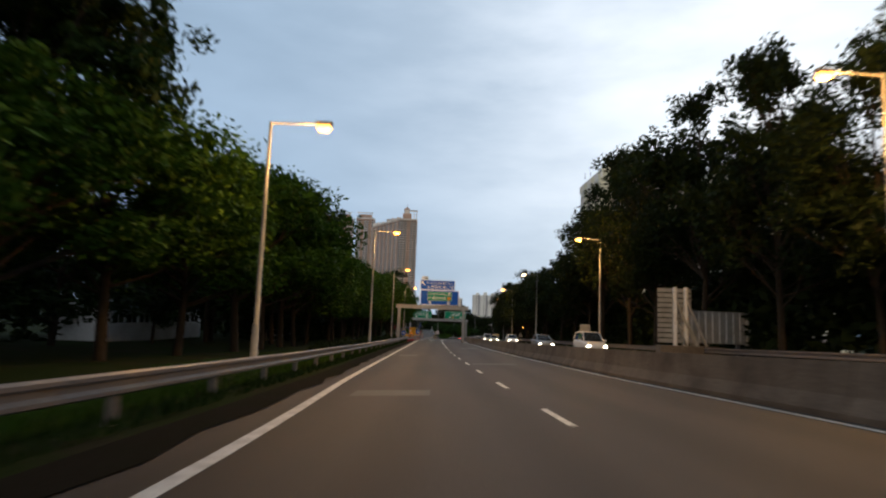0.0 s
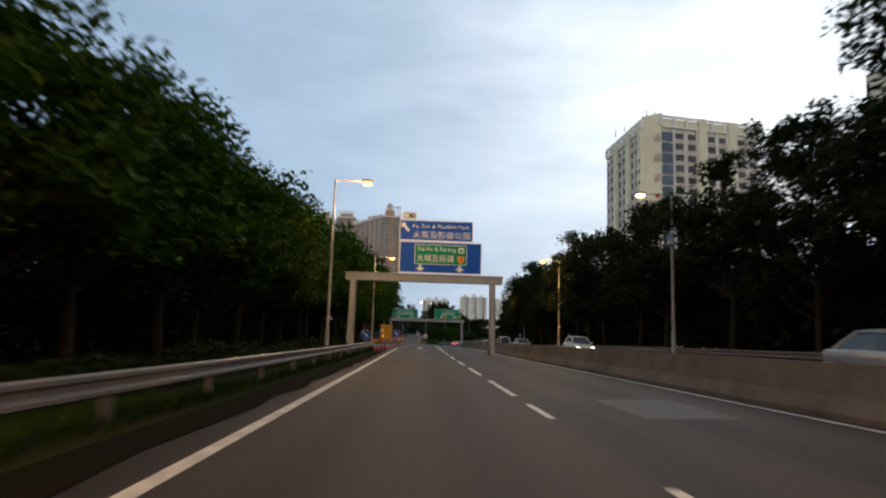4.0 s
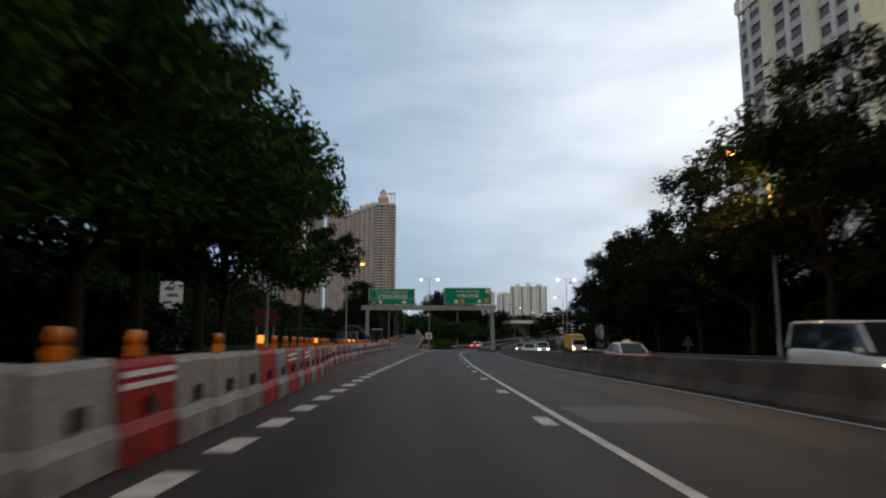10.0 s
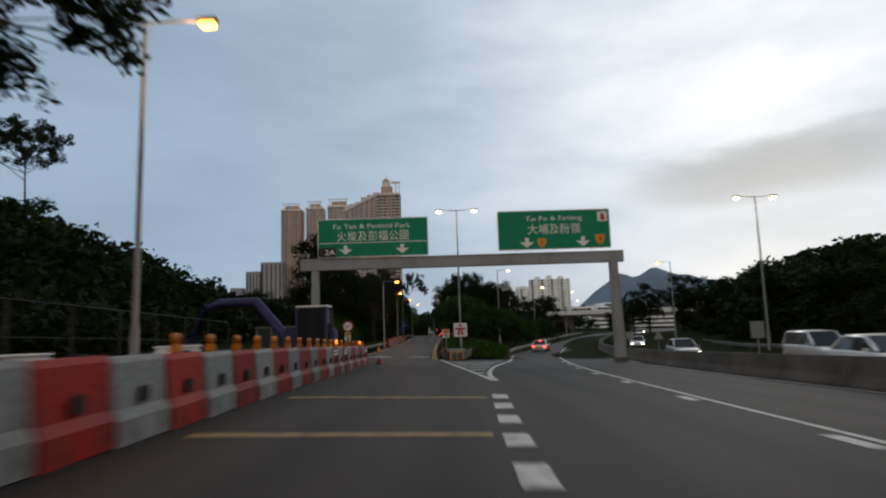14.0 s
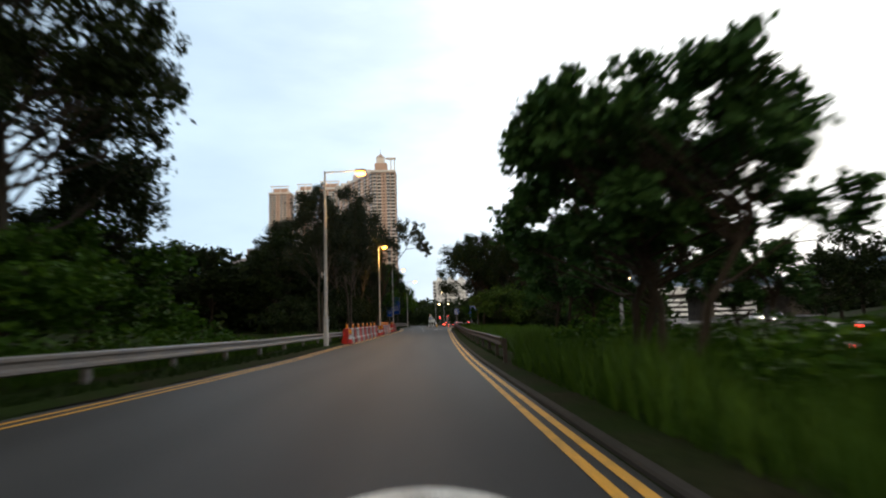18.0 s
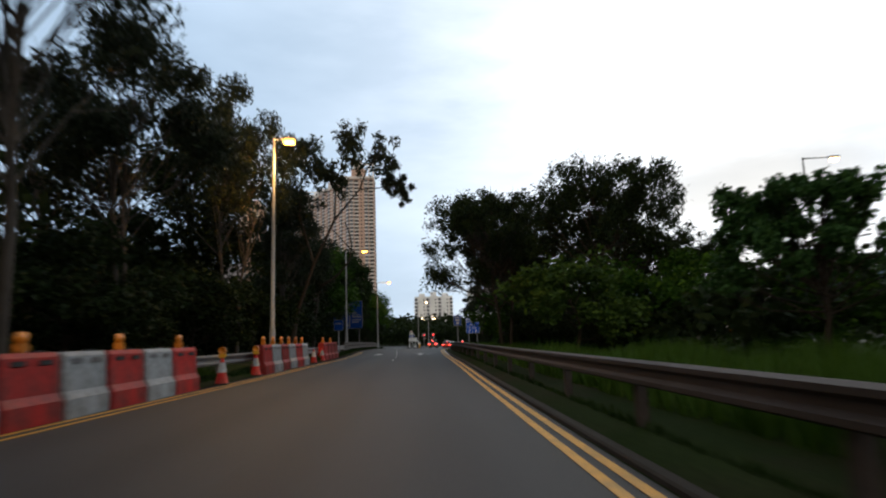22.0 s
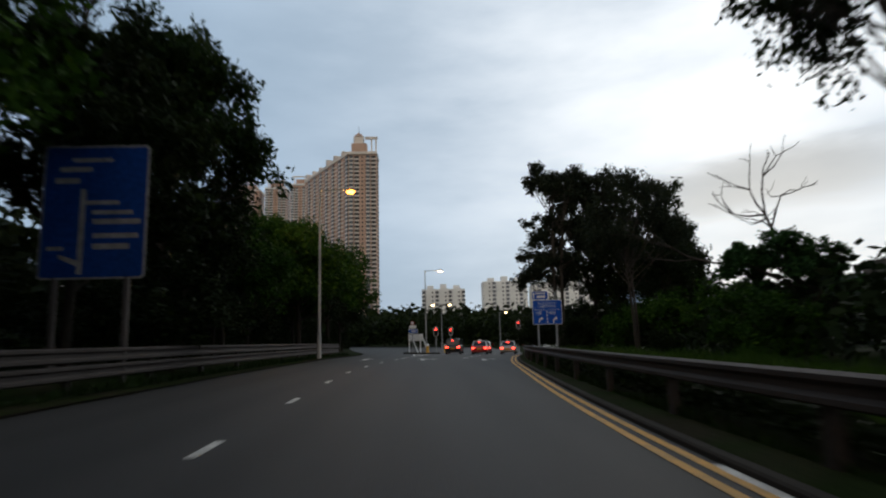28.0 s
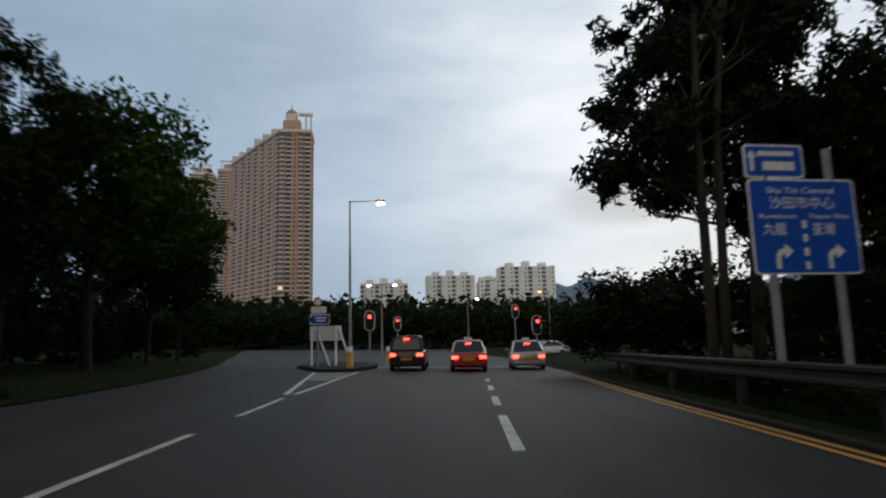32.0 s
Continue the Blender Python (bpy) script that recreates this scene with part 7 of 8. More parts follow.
plant(euc[1], 10.9, 381, 13.4, 60, 0.9)
plant(dark[1], 14.5, 384, 9.6, 160, 1.0)
plant(dark[0], 15.0, 399, 17.5, 77, 0.8)
plant(dark[1], 18.6, 396, 17, 20, 0.9)
plant(dark[2], 22, 399, 13.5, 200, 0.9)
# left of the slip road
plant(make_tree("tall dark tree with a rounded broken crown", 15, 5.6, 4.2, 46, 1.4, 30000, 0.13, 0.24, 191, LEAF_DARK, BARK, stems=3, shell=0.3, core=60), -14.9, 252.4, 13.1, 0, 0.92)
for x, y, h in ((-17.5, 287.5, 8.5), (-18.5, 294, 11)):
    plant(dark[int(y) % 3], x, y, h, 31 * y, 1.15)
plant(bushd[1], -16.5, 248, 5.5, 200, 1.2)
plant(dark[1], -16.2, 258.5, 9.2, 15, 1.0)
plant(bush[0], -14, 244, 3.4, 20, 1.3)
plant(bush[1], -14.5, 251, 3.8, 90, 1.2)
plant(bush[0], -16, 257, 4.2, 150, 1.2)
plant(euc[0], -13.0, 283, 11.6, 20, 0.8)
plant(euc[2], -11.9, 291.5, 13.6, 75, 0.75)
plant(euc[1], -14.2, 301, 17, 100, 1.0)
plant(euc[2], -13.4, 310, 19, 160, 0.95)
plant(euc[0], -13.2, 321, 17, 250, 1.0)
plant(euc[1], -21, 306, 18, 310, 1.2)
plant(euc[0], -14.6, 326.5, 15.5, 40, 0.85)
plant(bushd[0], -15.6, 322.5, 9.0, 220, 1.1)
plant(euc[2], -13.4, 332, 15, 290, 0.9)
plant(dark[2], -16.2, 338, 13, 110, 1.0)
plant(dark[1], -17.5, 315, 15, 210, 1.0)
for k in range(15):
    y = 279 + 4.7 * k
    plant(bushd[k % 2], -14.3 - 0.9 * (k % 2) - (0.8 if y > 330 else 0), y, R.uniform(4.4, 5.4) if y < 290 else R.uniform(6.4, 8.6), R.uniform(0, 360), 1.0)
for k in range(12):
    plant(dark_far[k % 2], -23 - 3 * (k % 2), 288 + 7 * k, R.uniform(10, 13), R.uniform(0, 360), 1.4)
for k, (y, h) in enumerate(((345, 12.5), (350, 13.5), (357, 13.2), (369, 7.0), (375, 7.8), (381, 10.6), (386, 11.2), (391, 11.0), (397, 11.6), (403, 11.8), (409, 11.4), (416, 11))):
    plant((broad if k % 4 == 1 else dark)[k % 3], (-16.6 if y < 352 else -13.9) + R.uniform(-0.5, 0.5), y, h, R.uniform(0, 360), 0.95)
    plant(bushd[k % 2], -14.6, y + 2, 4.6, R.uniform(0, 360))
plant(broad[0], -12.8, 383, 10.2, 20, 0.95)
plant(overhang[0], -13.4, 362.3, 12.3, 200, 0.78)
plant(dark[0], -13.6, 364.5, 10.8, 75, 1.0)
plant(bushd[0], -12.6, 361, 6.4, 10, 1.1)
plant(bushd[1], -16.2, 353.5, 8.2, 130, 1.1)
plant(broad[1], -13.2, 368, 8.6, 300, 0.9)
for k in range(8):
    plant(dark_far[k % 2], -24, 344 + 9 * k, R.uniform(10, 12), R.uniform(0, 360), 1.3)
# beyond the junction
for k in range(30):
    x = -46 + 4.2 * k + R.uniform(-1.5, 1.5)
    plant((broad_far + dark_far)[k % 4], x, R.uniform(474, 500), R.uniform(5.5, 8.5), R.uniform(0, 360), 1.3)
for k in range(26):
    plant((broad_far + dark_far)[k % 4], -70 + 8 * k, R.uniform(530, 640), R.uniform(9, 13), R.uniform(0, 360), 1.6)
# dense woods that close the view
def woods(label, n, x0, x1, y0, y1, h, size, mat, seed, fx=None):
    r = np.random.RandomState(seed)
    y = r.uniform(y0, y1, n)
    u = r.uniform(0, 1, n)
    base = np.array([fx(v) for v in y]) if fx else np.zeros(n)
    x = base + x0 + (x1 - x0) * u
    lump = np.array([noise.noise((a * 0.16, b * 0.16, seed)) + 0.5 * noise.noise((a * 0.4, b * 0.4, seed + 5)) for a, b in zip(x, y)])
    top = h * (0.85 + 0.35 * lump) * np.minimum(1, 0.45 + 3 * np.minimum(u, 1 - u))
    z = np.array([ground(a, b) + hill(a, b) for a, b in zip(x, y)]) + top * r.uniform(0.0, 1, n) ** 0.55
    thing("woods", Matrix(), label, "woods", kind="stuff", me=leaf_mesh("woods", np.stack([x, y, z], 1), size, mat, seed))


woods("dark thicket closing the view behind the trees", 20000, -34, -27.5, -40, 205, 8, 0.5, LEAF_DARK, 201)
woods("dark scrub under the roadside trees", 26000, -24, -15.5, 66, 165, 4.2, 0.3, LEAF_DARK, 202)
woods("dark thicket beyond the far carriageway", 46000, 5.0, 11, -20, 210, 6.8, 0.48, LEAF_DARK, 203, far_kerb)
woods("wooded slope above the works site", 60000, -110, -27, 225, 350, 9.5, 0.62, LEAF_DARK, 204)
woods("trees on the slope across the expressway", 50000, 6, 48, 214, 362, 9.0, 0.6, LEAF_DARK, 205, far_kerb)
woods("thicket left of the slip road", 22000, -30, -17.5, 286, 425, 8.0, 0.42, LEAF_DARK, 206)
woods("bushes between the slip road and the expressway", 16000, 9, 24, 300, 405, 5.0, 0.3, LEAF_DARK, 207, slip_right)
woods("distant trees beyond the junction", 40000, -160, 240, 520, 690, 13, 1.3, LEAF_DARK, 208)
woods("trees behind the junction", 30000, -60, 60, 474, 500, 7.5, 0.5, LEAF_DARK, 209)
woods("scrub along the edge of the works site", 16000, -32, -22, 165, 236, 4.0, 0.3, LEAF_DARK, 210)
# a eucalyptus that leans out over the slip road
lean_tree = thing("tree", pose(-12.2, 317.5, ground(-12.2, 317.5)), "leaning eucalyptus with bare crooked limbs over the road", "tree", group="roadside trees")
BRANCH_RUNS = [
    ([(0, 0, -0.3), (0.5, 0.4, 3), (1.4, 1, 6), (2.6, 1.8, 9), (4.2, 2.6, 11.2), (6.6, 3.4, 11.6)], [0.2, 0.13, 0.1, 0.075, 0.05, 0.025]),
    ([(1.4, 1, 6), (0.6, 0.2, 9), (0.9, -0.4, 12.5)], [0.08, 0.06, 0.03]),
    ([(2.6, 1.8, 9), (2.8, 1.2, 11.5), (3.6, 0.8, 13.4)], [0.06, 0.045, 0.03]),
    ([(4.2, 2.6, 11.2), (4.8, 2.2, 12.6), (5.6, 2.0, 13.4)], [0.06, 0.05, 0.03]),
]
part("trunk", joined_tubes("trunk", BRANCH_RUNS, BARK), lean_tree)
rr = np.random.RandomState(77)
tufts = []
for cx, cy, cz, b, n in ((7.1, 3.5, 11.5, 0.75, 700), (6.2, 3.3, 12.0, 0.7, 500), (6.0, 2.2, 13.5, 1.1, 900), (3.9, 0.8, 13.6, 1.3, 1200), (2.6, 1.2, 11.6, 1.1, 900), (0.9, -0.4, 12.8, 1.5, 1500),
                         (0.2, 0.2, 10.2, 1.3, 1100), (7.4, 3.5, 10.7, 0.4, 220), (-0.8, 0.6, 8.6, 1.2, 900)):
    m = max(4, n // 45)
    d = rr.normal(size=(m, 3)) * b * 0.5
    tufts.append(np.array([cx, cy, cz]) + d[rr.randint(0, m, n)] + np.clip(rr.normal(size=(n, 3)), -1.8, 1.8) * b * 0.17)
part("crown", leaf_mesh("crown", np.concatenate(tufts), 0.12, LEAF_EUC, 79, 1.6, 0.5), lean_tree)
# a half-bare tree with one hooked limb
hook = thing("tree", pose(-12.6, 328.6, ground(-12.6, 328.6)), "thin half-bare tree with one hooked leafless limb", "tree", group="roadside trees")
HOOK_RUNS = [
    ([(0, 0, -0.3), (0.2, -0.1, 2.6), (0.5, -0.4, 4.9)], [0.15, 0.12, 0.09]),
    ([(0.5, -0.4, 4.8), (0.8, -0.6, 5.5), (1.6, -0.6, 5.9), (2.3, -0.6, 6.5), (3.0, -0.6, 7.4), (3.24, -0.6, 8.4), (3.1, -0.6, 9.5), (2.7, -0.6, 10.6)], [0.09, 0.09, 0.085, 0.08, 0.07, 0.06, 0.05, 0.03]),
    ([(3.2, -0.6, 8.3), (2.4, -0.6, 9.2), (1.9, -0.6, 9.8), (1.1, -0.6, 10.3)], [0.05, 0.045, 0.035, 0.02]),
    ([(0.3, -0.2, 3.8), (-0.3, 0.2, 6.0), (-0.6, 0.3, 8.2)], [0.09, 0.06, 0.03]),
]
part("trunk", joined_tubes("trunk", HOOK_RUNS, BARK), hook)
tufts = []
for cx, cy, cz, b, n in ((-0.6, 0.3, 8.2, 1.2, 1100), (-0.3, 0.0, 6.4, 1.0, 900), (0.5, -0.4, 5.6, 0.7, 500), (-1.2, 0.4, 7.2, 1.0, 800)):
    d = rr.normal(size=(n // 45, 3)) * b * 0.5
    tufts.append(np.array([cx, cy, cz]) + d[rr.randint(0, n // 45, n)] + np.clip(rr.normal(size=(n, 3)), -1.8, 1.8) * b * 0.17)
part("crown", leaf_mesh("crown", np.concatenate(tufts), 0.12, LEAF_EUC, 83, 1.6, 0.5), hook)
# a bare dead tree
dead = thing("dead_tree", pose(15, 370, ground(15, 370)), "bare pale dead tree with forked branches", "tree")
plant(big[0], 12.3, 366, 6.9, 140, 1.0)
rr = np.random.RandomState(12)
runs = []


def twig(p, d, length, rad, depth):
    q = p + d * length
    runs.append(([p, (p + q) / 2 + rr.normal(size=3) * length * 0.06, q], [rad, rad * 0.8, rad * 0.6]))
    if depth:
        for _ in range(3 if depth > 1 else 2):
            e = d + rr.normal(size=3) * 0.55
            e[2] = abs(e[2]) * 0.8
            twig(q, e / np.linalg.norm(e), length * rr.uniform(0.5, 0.78), rad * 0.6, depth - 1)


twig(np.array([0.0, 0, -0.2]), np.array([0.05, 0, 1.0]), 5.0, 0.17, 4)
part("trunk", joined_tubes("trunk", runs, PALE_BARK, 5), dead)


# ---- hedges and grass ----
def leafy_strip(name, label, n, fx, y0, y1, w, h, size, mat, seed, category="hedge", kind=""):
    r = np.random.RandomState(seed)
    y = r.uniform(y0, y1, n)
    u = r.uniform(-1, 1, n)
    x = np.array([fx(v) for v in y]) + u * w
    top = h * (0.75 + 0.35 * np.sin(y * 0.9 + 2) * np.sin(y * 0.37)) * np.sqrt(1 - 0.75 * u * u)
    z = np.array([ground(a, b) for a, b in zip(x, y)]) + 0.15 + top * r.uniform(0.05, 1, n) ** 0.6
    return thing(name, Matrix(), label, category, kind=kind, me=leaf_mesh(name, np.stack([x, y, z], 1), size, mat, seed))


leafy_strip("hedge", "low clipped hedge behind the guard rail", 22000, lambda y: rail_left(y) - 1.7, 34, 100, 0.8, 1.0, 0.075, LEAF_DARK, 3)
# dark leaves added to stand in for the shade below this rail
leafy_strip("undergrowth", "low dark leaves in place of the shade under the guard rail", 26000, lambda y: rail_slip_right(y) + 0.5, 322, 396, 0.35, 0.6, 0.07, LEAF_DARK, 6, "weeds")
leafy_strip("undergrowth", "tangled weeds climbing over the guard rail", 5000, lambda y: rail_slip_left(y) - 1.4, 226, 262, 1.0, 1.4, 0.1, LEAF, 4, "weeds")


def grass(label, n, xa, xb, y0, y1, h, seed, mat=GRASS):
    r = np.random.RandomState(seed)
    y = r.uniform(y0, y1, n)
    t = r.uniform(0, 1, n)
    a, b = np.array([xa(v) for v in y]), np.array([xb(v) for v in y])
    x = a + (b - a) * t
    z = np.array([ground(p, q) for p, q in zip(x, y)]) + 0.1
    k = h * r.uniform(0.4, 1.2, n) * (0.7 + 0.6 * np.sin(x * 0.8 + 1.3 * np.sin(y * 0.5)) ** 2)
    lean, ang = r.uniform(0.1, 0.6, n) * k, r.uniform(0, 6.28, n)
    w = 0.018 + 0.012 * r.uniform(0, 1, n)
    base = np.stack([x, y, z], 1)
    side = np.stack([np.cos(ang), np.sin(ang), 0 * ang], 1) * w[:, None]
    tip = base + np.stack([-np.sin(ang) * lean, np.cos(ang) * lean, k], 1)
    V = np.stack([base - side, base + side, tip], 1).reshape(-1, 3)
    me = bpy.data.meshes.new("grass")
    me.vertices.add(3 * n)
    me.vertices.foreach_set("co", V.ravel())
    me.loops.add(3 * n)
    me.loops.foreach_set("vertex_index", np.arange(3 * n))
    me.polygons.add(n)
    me.polygons.foreach_set("loop_start", np.arange(0, 3 * n, 3))
    me.update()
    me.validate()
    me.materials.append(mat)
    thing("grass", Matrix(), label, "grass", kind="stuff", me=me)


leafy_strip("undergrowth", "tall green weeds on the grassy island", 9000, lambda y: slip_right(y) + 4.2, 238, 262, 1.9, 1.5, 0.1, LEAF, 14, "weeds")
grass("short green grass on the verge", 36000, lambda y: rail_left(y) - 4.5, lambda y: rail_left(y) - 0.1, -8, 60, 0.22, 5)
grass("weeds along the foot of the guard rail", 9000, lambda y: rail_left(y) - 0.2, lambda y: pave_left(y) - 0.2, -5, 105, 0.16, 6, LEAF_SHADED)
grass("long grass on the island", 60000, lambda y: slip_right(y) + 0.7 if y < 256 else rail_slip_right(y) + 0.9, lambda y: min(nose_right(y) - 0.8, slip_right(y) + 8), 234, 300, 0.8, 7)
grass("grass strip beside the slip road", 26000, lambda y: rail_slip_left(y) - 3.5, lambda y: rail_slip_left(y) - 0.2, 238, 300, 0.5, 8)
grass("rough grass behind the guard rail", 40000, lambda y: rail_slip_right(y) + 1.0, lambda y: rail_slip_right(y) + 7.5, 300, 400, 0.6, 9)
grass("weeds at the foot of the guard rail", 5000, lambda y: slip_right(y) + 0.7, lambda y: rail_slip_right(y), 258, 395, 0.14, 10, LEAF_SHADED)
grass("weeds at the foot of the guard rail", 16000, lambda y: rail_slip_left(y), lambda y: pave_left(y) - 0.3, 238, 392, 0.2, 11, LEAF_SHADED)


# ---- vehicles ----
def loft(sections, mat, name, smooth=True):
    """A closed skin through cross-sections along y: each a list of (x, z) of equal length."""
    verts, faces = [], []
    m = len(sections[0][1])
    for y, sec in sections:
        verts += [(x, y, z) for x, z in sec]
    for r in range(len(sections) - 1):
        for k in range(m):
            faces.append((r * m + k, r * m + (k + 1) % m, (r + 1) * m + (k + 1) % m, (r + 1) * m + k))
    faces += [tuple(range(m))[::-1], tuple(range((len(sections) - 1) * m, len(sections) * m))]
    return mesh_of(name, verts, faces, mat, smooth)


def car_section(w, z0, z1, round_top=0.08):
    h = w / 2
    return [(-h * 0.94, z0), (h * 0.94, z0), (h, z0 + 0.15), (h, z1 - round_top * 1.5), (h * 0.93, z1 - 0.02), (h * 0.6, z1), (-h * 0.6, z1), (-h * 0.93, z1 - 0.02), (-h, z1 - round_top * 1.5), (-h, z0 + 0.15)]


def cabin_section(wb, wt, z0, z1):
    return [(-wb / 2, z0), (wb / 2, z0), (wt / 2 + 0.03, z1 - 0.1), (wt / 2 - 0.08, z1), (-wt / 2 + 0.08, z1), (-wt / 2 - 0.03, z1 - 0.1)]


PAINTS = {}


def paint(name, colour):
    if name not in PAINTS:
        PAINTS[name] = material(name + "_car_paint", colour, 0.3, metal=0.25 if name == "silver" else 0.0, vary=0.06, scale=1, fine=4, bump=0, coat=0.5)
    return PAINTS[name]


def wheel(root, x, y, r=0.31):
    w = part("tyre", tube([(x - 0.1, y, r), (x - 0.08, y, r), (x + 0.08, y, r), (x + 0.1, y, r)], [r * 0.9, r, r, r * 0.9], DARK, 16, "tyre"), root)
    part("rim", tube([(x - 0.105, y, r), (x + 0.105, y, r)], [r * 0.58, r * 0.58], GALV, 12, "rim"), w)


def car(x, y, heading, body, label, style="sedan", lit="tail", roof=None, taxi=False, dz=0.0, wide=1.72):
    """heading 0 drives away from the walk's start; the tail lies at local y = -2.2."""
    root = thing("car" if style != "van" else "van", pose(x, y, ground(x, y) + dz, 0, 0, heading), label, "car" if style != "van" else "van")
    hh = {"sedan": 0.92, "suv": 1.02, "van": 1.1}[style]
    top = {"sedan": 1.45, "suv": 1.68, "van": 1.95}[style]
    W = wide
    secs = [(-2.25, car_section(W * 0.86, 0.38, hh - 0.12)), (-2.18, car_section(W * 0.94, 0.3, hh - 0.02)), (-1.9, car_section(W, 0.24, hh)), (-0.6, car_section(W, 0.22, hh + 0.02)), (0.9, car_section(W, 0.22, hh)),
            (1.7, car_section(W * 0.98, 0.24, hh - 0.1)), (2.15, car_section(W * 0.92, 0.28, hh - 0.2)), (2.28, car_section(W * 0.8, 0.36, hh - 0.28))]
    part("body", loft(secs, body, "body"), root)
    yb, yt0, yt1, yf = {"sedan": (-1.75, -1.05, 0.25, 1.05), "suv": (-2.15, -1.95, 0.35, 1.15), "van": (-2.2, -2.1, 1.1, 1.75)}[style]
    cab = [(yb, cabin_section(W * 0.92, W * 0.88, hh - 0.05, hh + 0.04)), (yt0, cabin_section(W * 0.94, W * 0.74, hh - 0.05, top - 0.03)), ((yt0 + yt1) / 2, cabin_section(W * 0.95, W * 0.75, hh - 0.05, top)), (yt1, cabin_section(W * 0.94, W * 0.73, hh - 0.05, top - 0.02)), (yf, cabin_section(W * 0.9, W * 0.86, hh - 0.06, hh + 0.02))]
    part("glasshouse", loft(cab, GLASS, "glasshouse", False), root)
    part("roof", loft([(yt0 - 0.02, cabin_section(W * 0.77, W * 0.735, top - 0.07, top - 0.01)), ((yt0 + yt1) / 2, cabin_section(W * 0.79, W * 0.75, top - 0.07, top + 0.02)), (yt1 + 0.02, cabin_section(W * 0.77, W * 0.73, top - 0.07, top + 0.0))], roof or body, "roof"), root)
    for s in (-1, 1):
        part("pillar", tube([(s * W * 0.45, yb, hh), (s * W * 0.37, yt0, top - 0.06)], [0.05, 0.04], roof or body, 6, "pillar"), root)
        part("pillar", tube([(s * W * 0.44, yf, hh), (s * W * 0.365, yt1, top - 0.06)], [0.045, 0.04], roof or body, 6, "pillar"), root)
        part("mirror", box(s * (W / 2 + 0.02), s * (W / 2 + 0.18), yf - 0.3, yf - 0.2, hh - 0.02, hh + 0.12, body, "mirror", 0.02), root)
        part("tail_lamp", box(s * (W * 0.28), s * (W * 0.46), -2.27, -2.17, hh - 0.3, hh - 0.14, TAIL if lit == "tail" else SIGN_RED, "tail_lamp", 0.02), root)
        part("headlamp", box(s * (W * 0.27), s * (W * 0.44), 2.16, 2.29, hh - 0.42, hh - 0.29, HEADLIGHT if lit == "head" else GALV, "headlamp", 0.02), root)
        for yy in (-1.4, 1.4):
            wheel(root, s * (W / 2 - 0.1), yy)
    part("bumper", box(-W * 0.44, W * 0.44, -2.3, -2.2, 0.34, 0.52, body, "bumper", 0.03), root)
    part("number_plate", box(-0.26, 0.26, -2.315, -2.3, 0.55, 0.67, SIGN_YELLOW, "number_plate"), root)
    part("rear_window_lamp", box(-0.15, 0.15, yt0 - 0.25, yt0 - 0.2, top - 0.16, top - 0.1, TAIL if lit == "tail" else DARK, "rear_window_lamp"), root)
    if taxi:
        part("roof_sign", box(-0.2, 0.2, -0.5, -0.35, top + 0.0, top + 0.16, SIGN_WHITE, "roof_sign", 0.03), root)
    return root


SILVER, WHITE_P, RED_P, BLACK_P, GREY_P = paint("silver", (0.5, 0.5, 0.48)), paint("white", (0.7, 0.7, 0.68)), paint("red", (0.4, 0.02, 0.02)), paint("black", (0.015, 0.015, 0.018)), paint("grey", (0.2, 0.22, 0.24))
TAXI_ROOF = paint("silver", (0.5, 0.5, 0.48))
# waiting at the signals
car(-0.45, 408.0, -9, BLACK_P, "dark estate car waiting, brake lights lit", "suv")
car(2.35, 406.8, -9, RED_P, "red taxi with silver roof waiting, brake lights lit", "sedan", roof=TAXI_ROOF, taxi=True)
car(3.4, 412.8, -9, RED_P, "second red taxi in the queue, brake lights lit", "sedan", roof=TAXI_ROOF)
car(5.75, 408.4, -12, SILVER, "pale silver saloon waiting, brake lights lit", "sedan", taxi=True)
car(15.5, 436, 100, WHITE_P, "white car crossing the junction", "sedan", "head")
# on the expressway
car(10.1, 258.5, -17, SILVER, "silver saloon driving away on the expressway", "sedan")
for x, y, h, p, lab, st in ((10.6, 47, 180, WHITE_P, "white oncoming hatchback with headlights on", "suv"), (9.8, 64, 181, GREY_P, "dark oncoming car with headlights on", "sedan"), (10.2, 126, 180, GREY_P, "blue-grey oncoming saloon car", "sedan"),
                            (9.2, 160, 179, RED_P, "oncoming red taxi with headlights on", "sedan"), (10.2, 143, 178, WHITE_P, "pale oncoming van with headlights on", "van"), (11.2, 205, 173, WHITE_P, "white oncoming car with headlights on", "sedan"),
                            (14.8, 214, 172, SILVER, "silver oncoming car with headlights on", "suv"), (13.8, 228, 168, GREY_P, "oncoming car with headlights on", "sedan"), (22, 262, 160, WHITE_P, "white oncoming car far along the expressway", "sedan"), (41, 318, 158, SILVER, "distant silver oncoming car", "sedan"), (48, 336, 158, WHITE_P, "distant white oncoming car", "sedan"), (11.0, 101, 180, WHITE_P, "white oncoming car with headlights on", "sedan")):
    car(x + 1.2, y, h, p, lab, st, "head", roof=TAXI_ROOF if p is RED_P else None, taxi=p is RED_P)
# boards and fence beside the works
def notice_board(x, y, z0, z1, w, mat, label):
    g0 = ground(x, y) + 0.1
    root = thing("notice_board", pose(x, y, g0), label, "notice board")
    part("panel", plate(rounded(-w / 2, w / 2, z0, z1, 0.04), -0.02, 0.02, mat, "panel"), root)
    for q in (-w * 0.36, w * 0.36):
        part("post", tube([(q, 0.06, -0.2), (q, 0.06, z1 - 0.05)], [0.04, 0.04], POLE, 6, "post"), root)
    return root


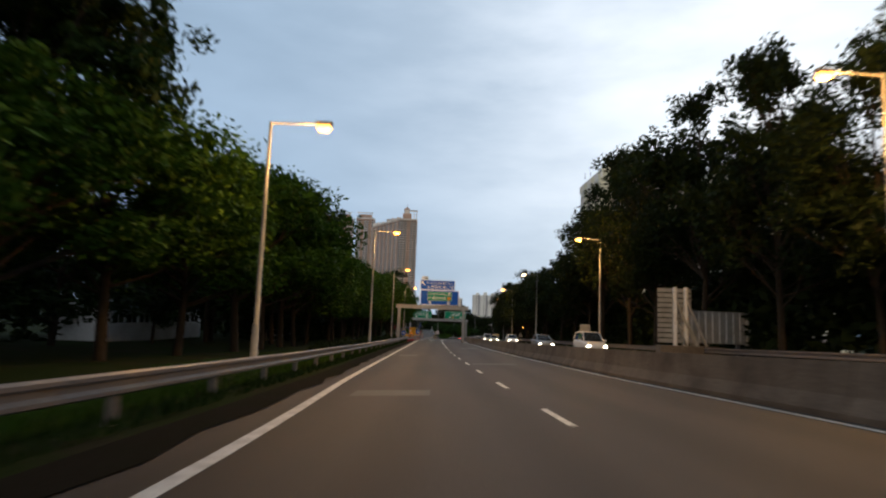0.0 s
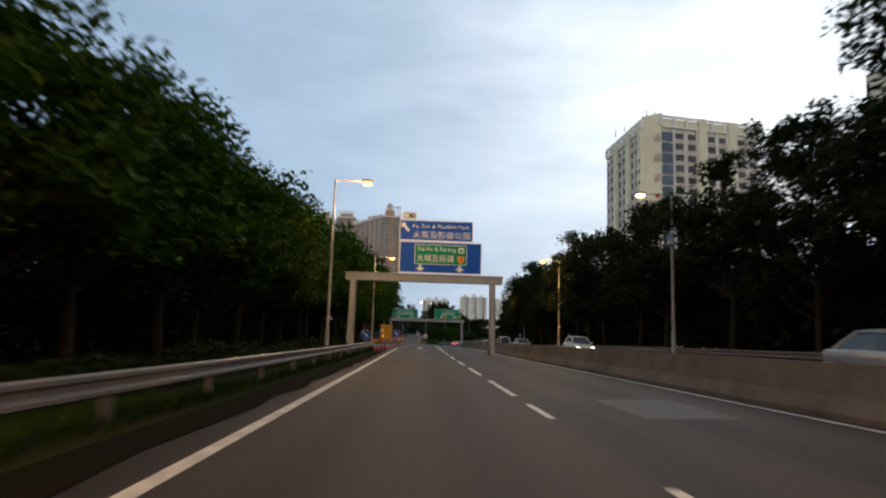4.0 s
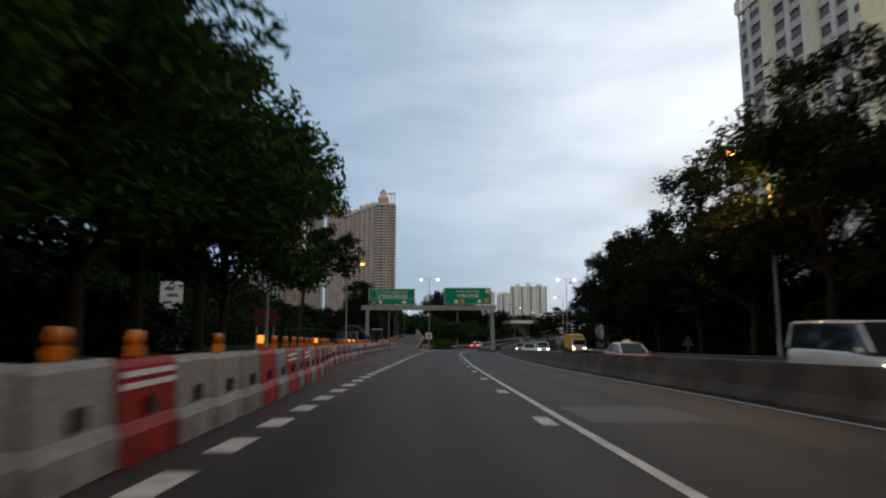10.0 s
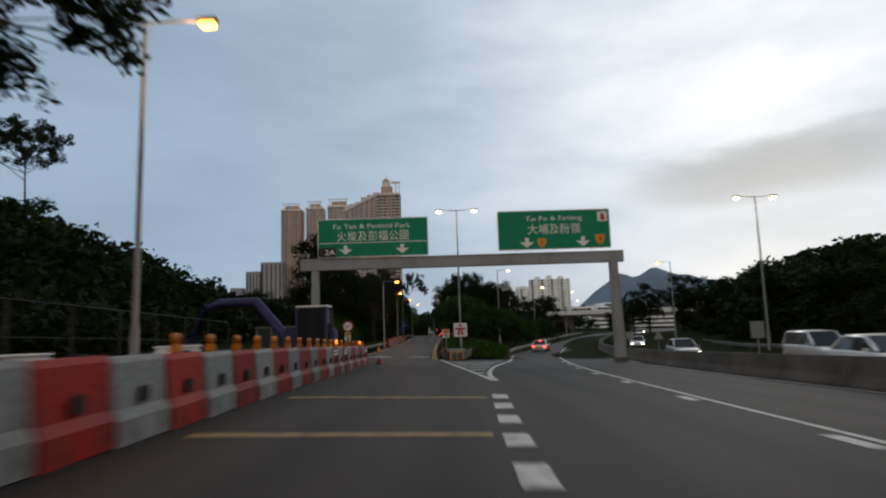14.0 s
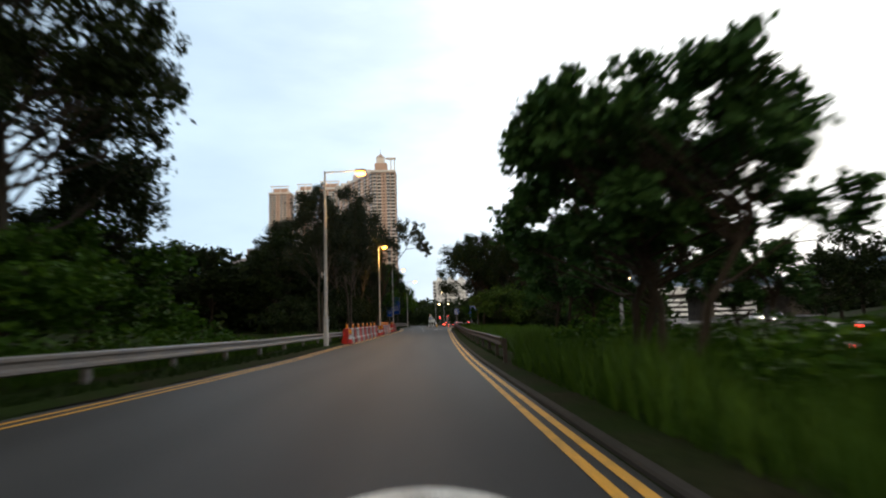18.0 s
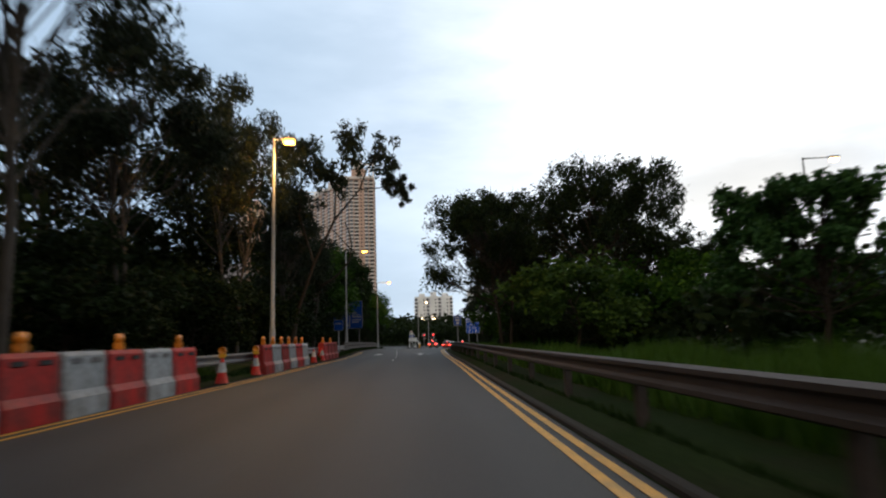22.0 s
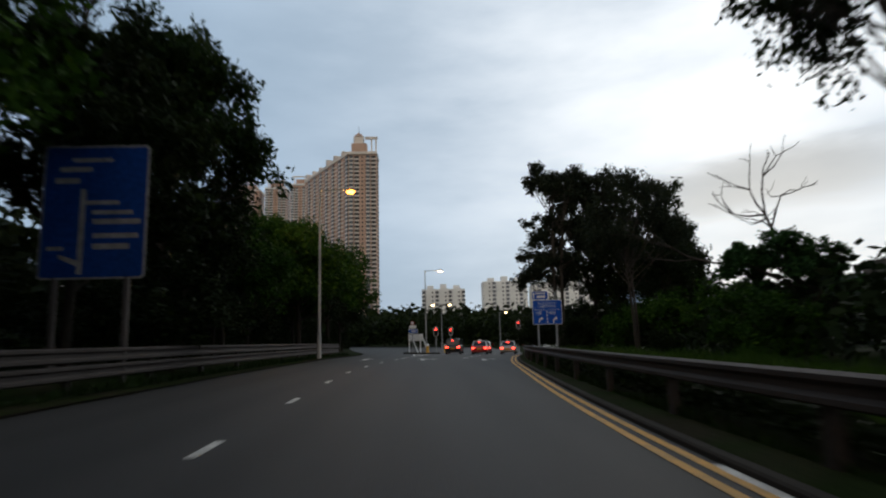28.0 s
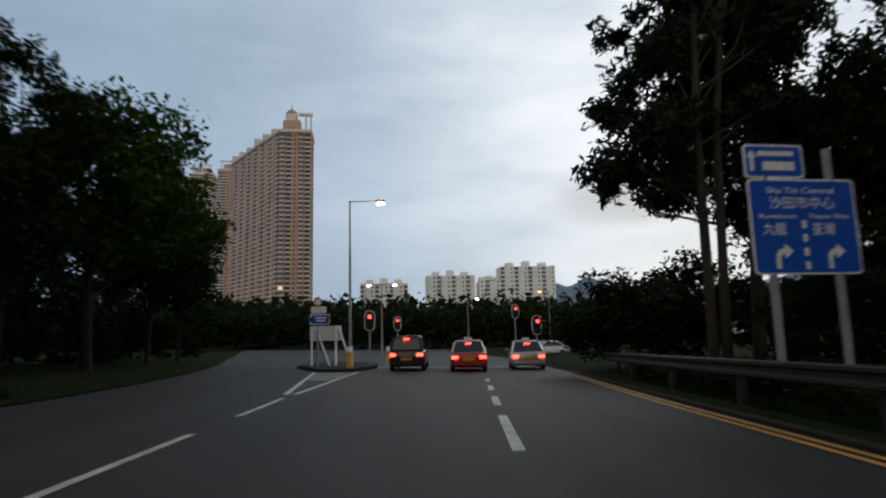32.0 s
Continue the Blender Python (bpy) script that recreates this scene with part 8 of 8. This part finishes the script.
r = notice_board(-20.6, 171.3, 3.3, 5.4, 1.7, SIGN_WHITE, "white notice board with faded print on posts")
bars(r, [(-0.5, 0.2, 4.7, 4.95), (-0.3, 0.5, 4.2, 4.45), (-0.5, 0.1, 3.7, 3.9)], GALV, -0.022)
notice_board(-12.9, 169.2, 2.05, 3.3, 1.7, material("dark_red_board", (0.09, 0.012, 0.01), 0.7, vary=0.3), "dark red board standing by the works")
root = thing("fence", Matrix(), "wire mesh fence round the works site", "fence", kind="structure")
for k in range(16):
    y = 176 + 2.5 * k
    x = -12.4 - 0.02 * k
    z = ground(x, y) + 0.3
    part("post", tube([(x, y, z - 0.2), (x, y, z + 1.9)], [0.03, 0.03], DARK, 6, "post"), root)
    if k < 15:
        for h in (1.0, 1.88):
            part("wire", tube([(x, y, z + h), (x - 0.02, y + 2.5, ground(x, y + 2.5) + 0.3 + h)], [0.012 if h < 1.8 else 0.02] * 2, DARK, 4, "wire"), root)
TEAL = material("teal_site_sheet", (0.012, 0.04, 0.036), 0.6, vary=0.4, scale=1.2, fine=12, bump=0.1)
root = thing("site_store", pose(-15.2, 233.5, ground(-15.2, 233.5) + 0.15), "teal sheet-clad site store with a grey frame", "site store")
part("body", box(-1.7, 1.7, -1.3, 1.3, 0, 2.3, TEAL, "body", 0.02), root)
part("roof", box(-1.8, 1.8, -1.4, 1.4, 2.3, 2.42, GALV, "roof", 0.02), root)
for u in (-1.72, -0.57, 0.57, 1.72):
    part("frame_post", box(u - 0.05, u + 0.05, -1.36, -1.3, 0, 2.3, GALV, "frame_post"), root)
# orange lorry
root = thing("lorry", pose(19.8, 210, ground(19.8, 210), 0, 0, 176), "orange-topped lorry coming the other way", "lorry")
part("cargo_box", box(-1.0, 1.0, -3.2, 1.4, 0.8, 2.7, SIGN_YELLOW, "cargo_box", 0.04), root)
part("cab", box(-0.92, 0.92, 1.6, 3.2, 0.5, 2.2, WHITE_P, "cab", 0.12), root)
part("windscreen", box(-0.8, 0.8, 3.19, 3.24, 1.35, 2.0, GLASS, "windscreen"), root)
for s in (-1, 1):
    part("headlamp", box(s * 0.6, s * 0.9, 3.18, 3.26, 0.75, 0.92, HEADLIGHT, "headlamp", 0.02), root)
    for yy in (-2.6, 2.3):
        wheel(root, s * 0.95, yy, 0.42)
# excavator in the works site
NAVY = material("navy_machine_paint", (0.035, 0.03, 0.12), 0.5, vary=0.3, scale=1.5, fine=10)
root = thing("excavator", pose(-8.9, 212, ground(-8.9, 212) + 0.25, 0, 0, 86), "dark blue excavator with folded boom", "excavator")
for s in (-0.75, 0.75):
    part("track", box(s - 0.22, s + 0.22, -1.4, 1.4, 0, 0.6, DARK, "track", 0.15), root)
part("house", box(0.05, 0.95, -1.5, 0.9, 0.65, 1.6, NAVY, "house", 0.1), root)
cab = part("cab", box(-0.95, 0.0, -1.4, -0.1, 0.7, 2.5, GLASS, "cab", 0.05), root)
for u, v in ((-0.95, -1.4), (0.0, -1.4), (-0.95, -0.1), (0.0, -0.1)):
    part("cab_post", box(u - 0.05, u + 0.05, v - 0.05, v + 0.05, 0.7, 2.52, NAVY, "cab_post"), cab)
part("cab_roof", box(-1.0, 0.05, -1.45, -0.05, 2.5, 2.6, SIGN_WHITE, "cab_roof", 0.03), cab)
part("boom", tube([(0.3, 0.8, 1.3), (0.3, 2.2, 2.9), (0.3, 3.9, 2.9), (0.3, 4.6, 2.6)], [0.2, 0.24, 0.2, 0.14], NAVY, 8, "boom"), root)
part("stick", tube([(0.3, 4.5, 2.8), (0.3, 5.2, 1.2)], [0.17, 0.12], NAVY, 8, "stick"), root)
part("bucket", box(-0.1, 0.7, 4.8, 5.6, 0.4, 1.1, NAVY, "bucket", 0.12), root)
for x, y, c, s in ((-9.3, 200, SIGN_WHITE, 0.5), (-8.9, 190, SIGN_YELLOW, 0.45), (-10.5, 196, SIGN_WHITE, 0.42), (-9.6, 178, SIGN_YELLOW, 0.42)):
    root = thing("site_box", pose(x, y, ground(x, y) + 0.3, 0, 0, 15), "plastic site container in the works area", "container", group="site boxes")
    part("body", box(-s, s, -s * 0.7, s * 0.7, 0, s * 1.5, c, "body", 0.05), root)
    part("lid", box(-s - 0.03, s + 0.03, -s * 0.73, s * 0.73, s * 1.5, s * 1.6, c, "lid", 0.02), root)
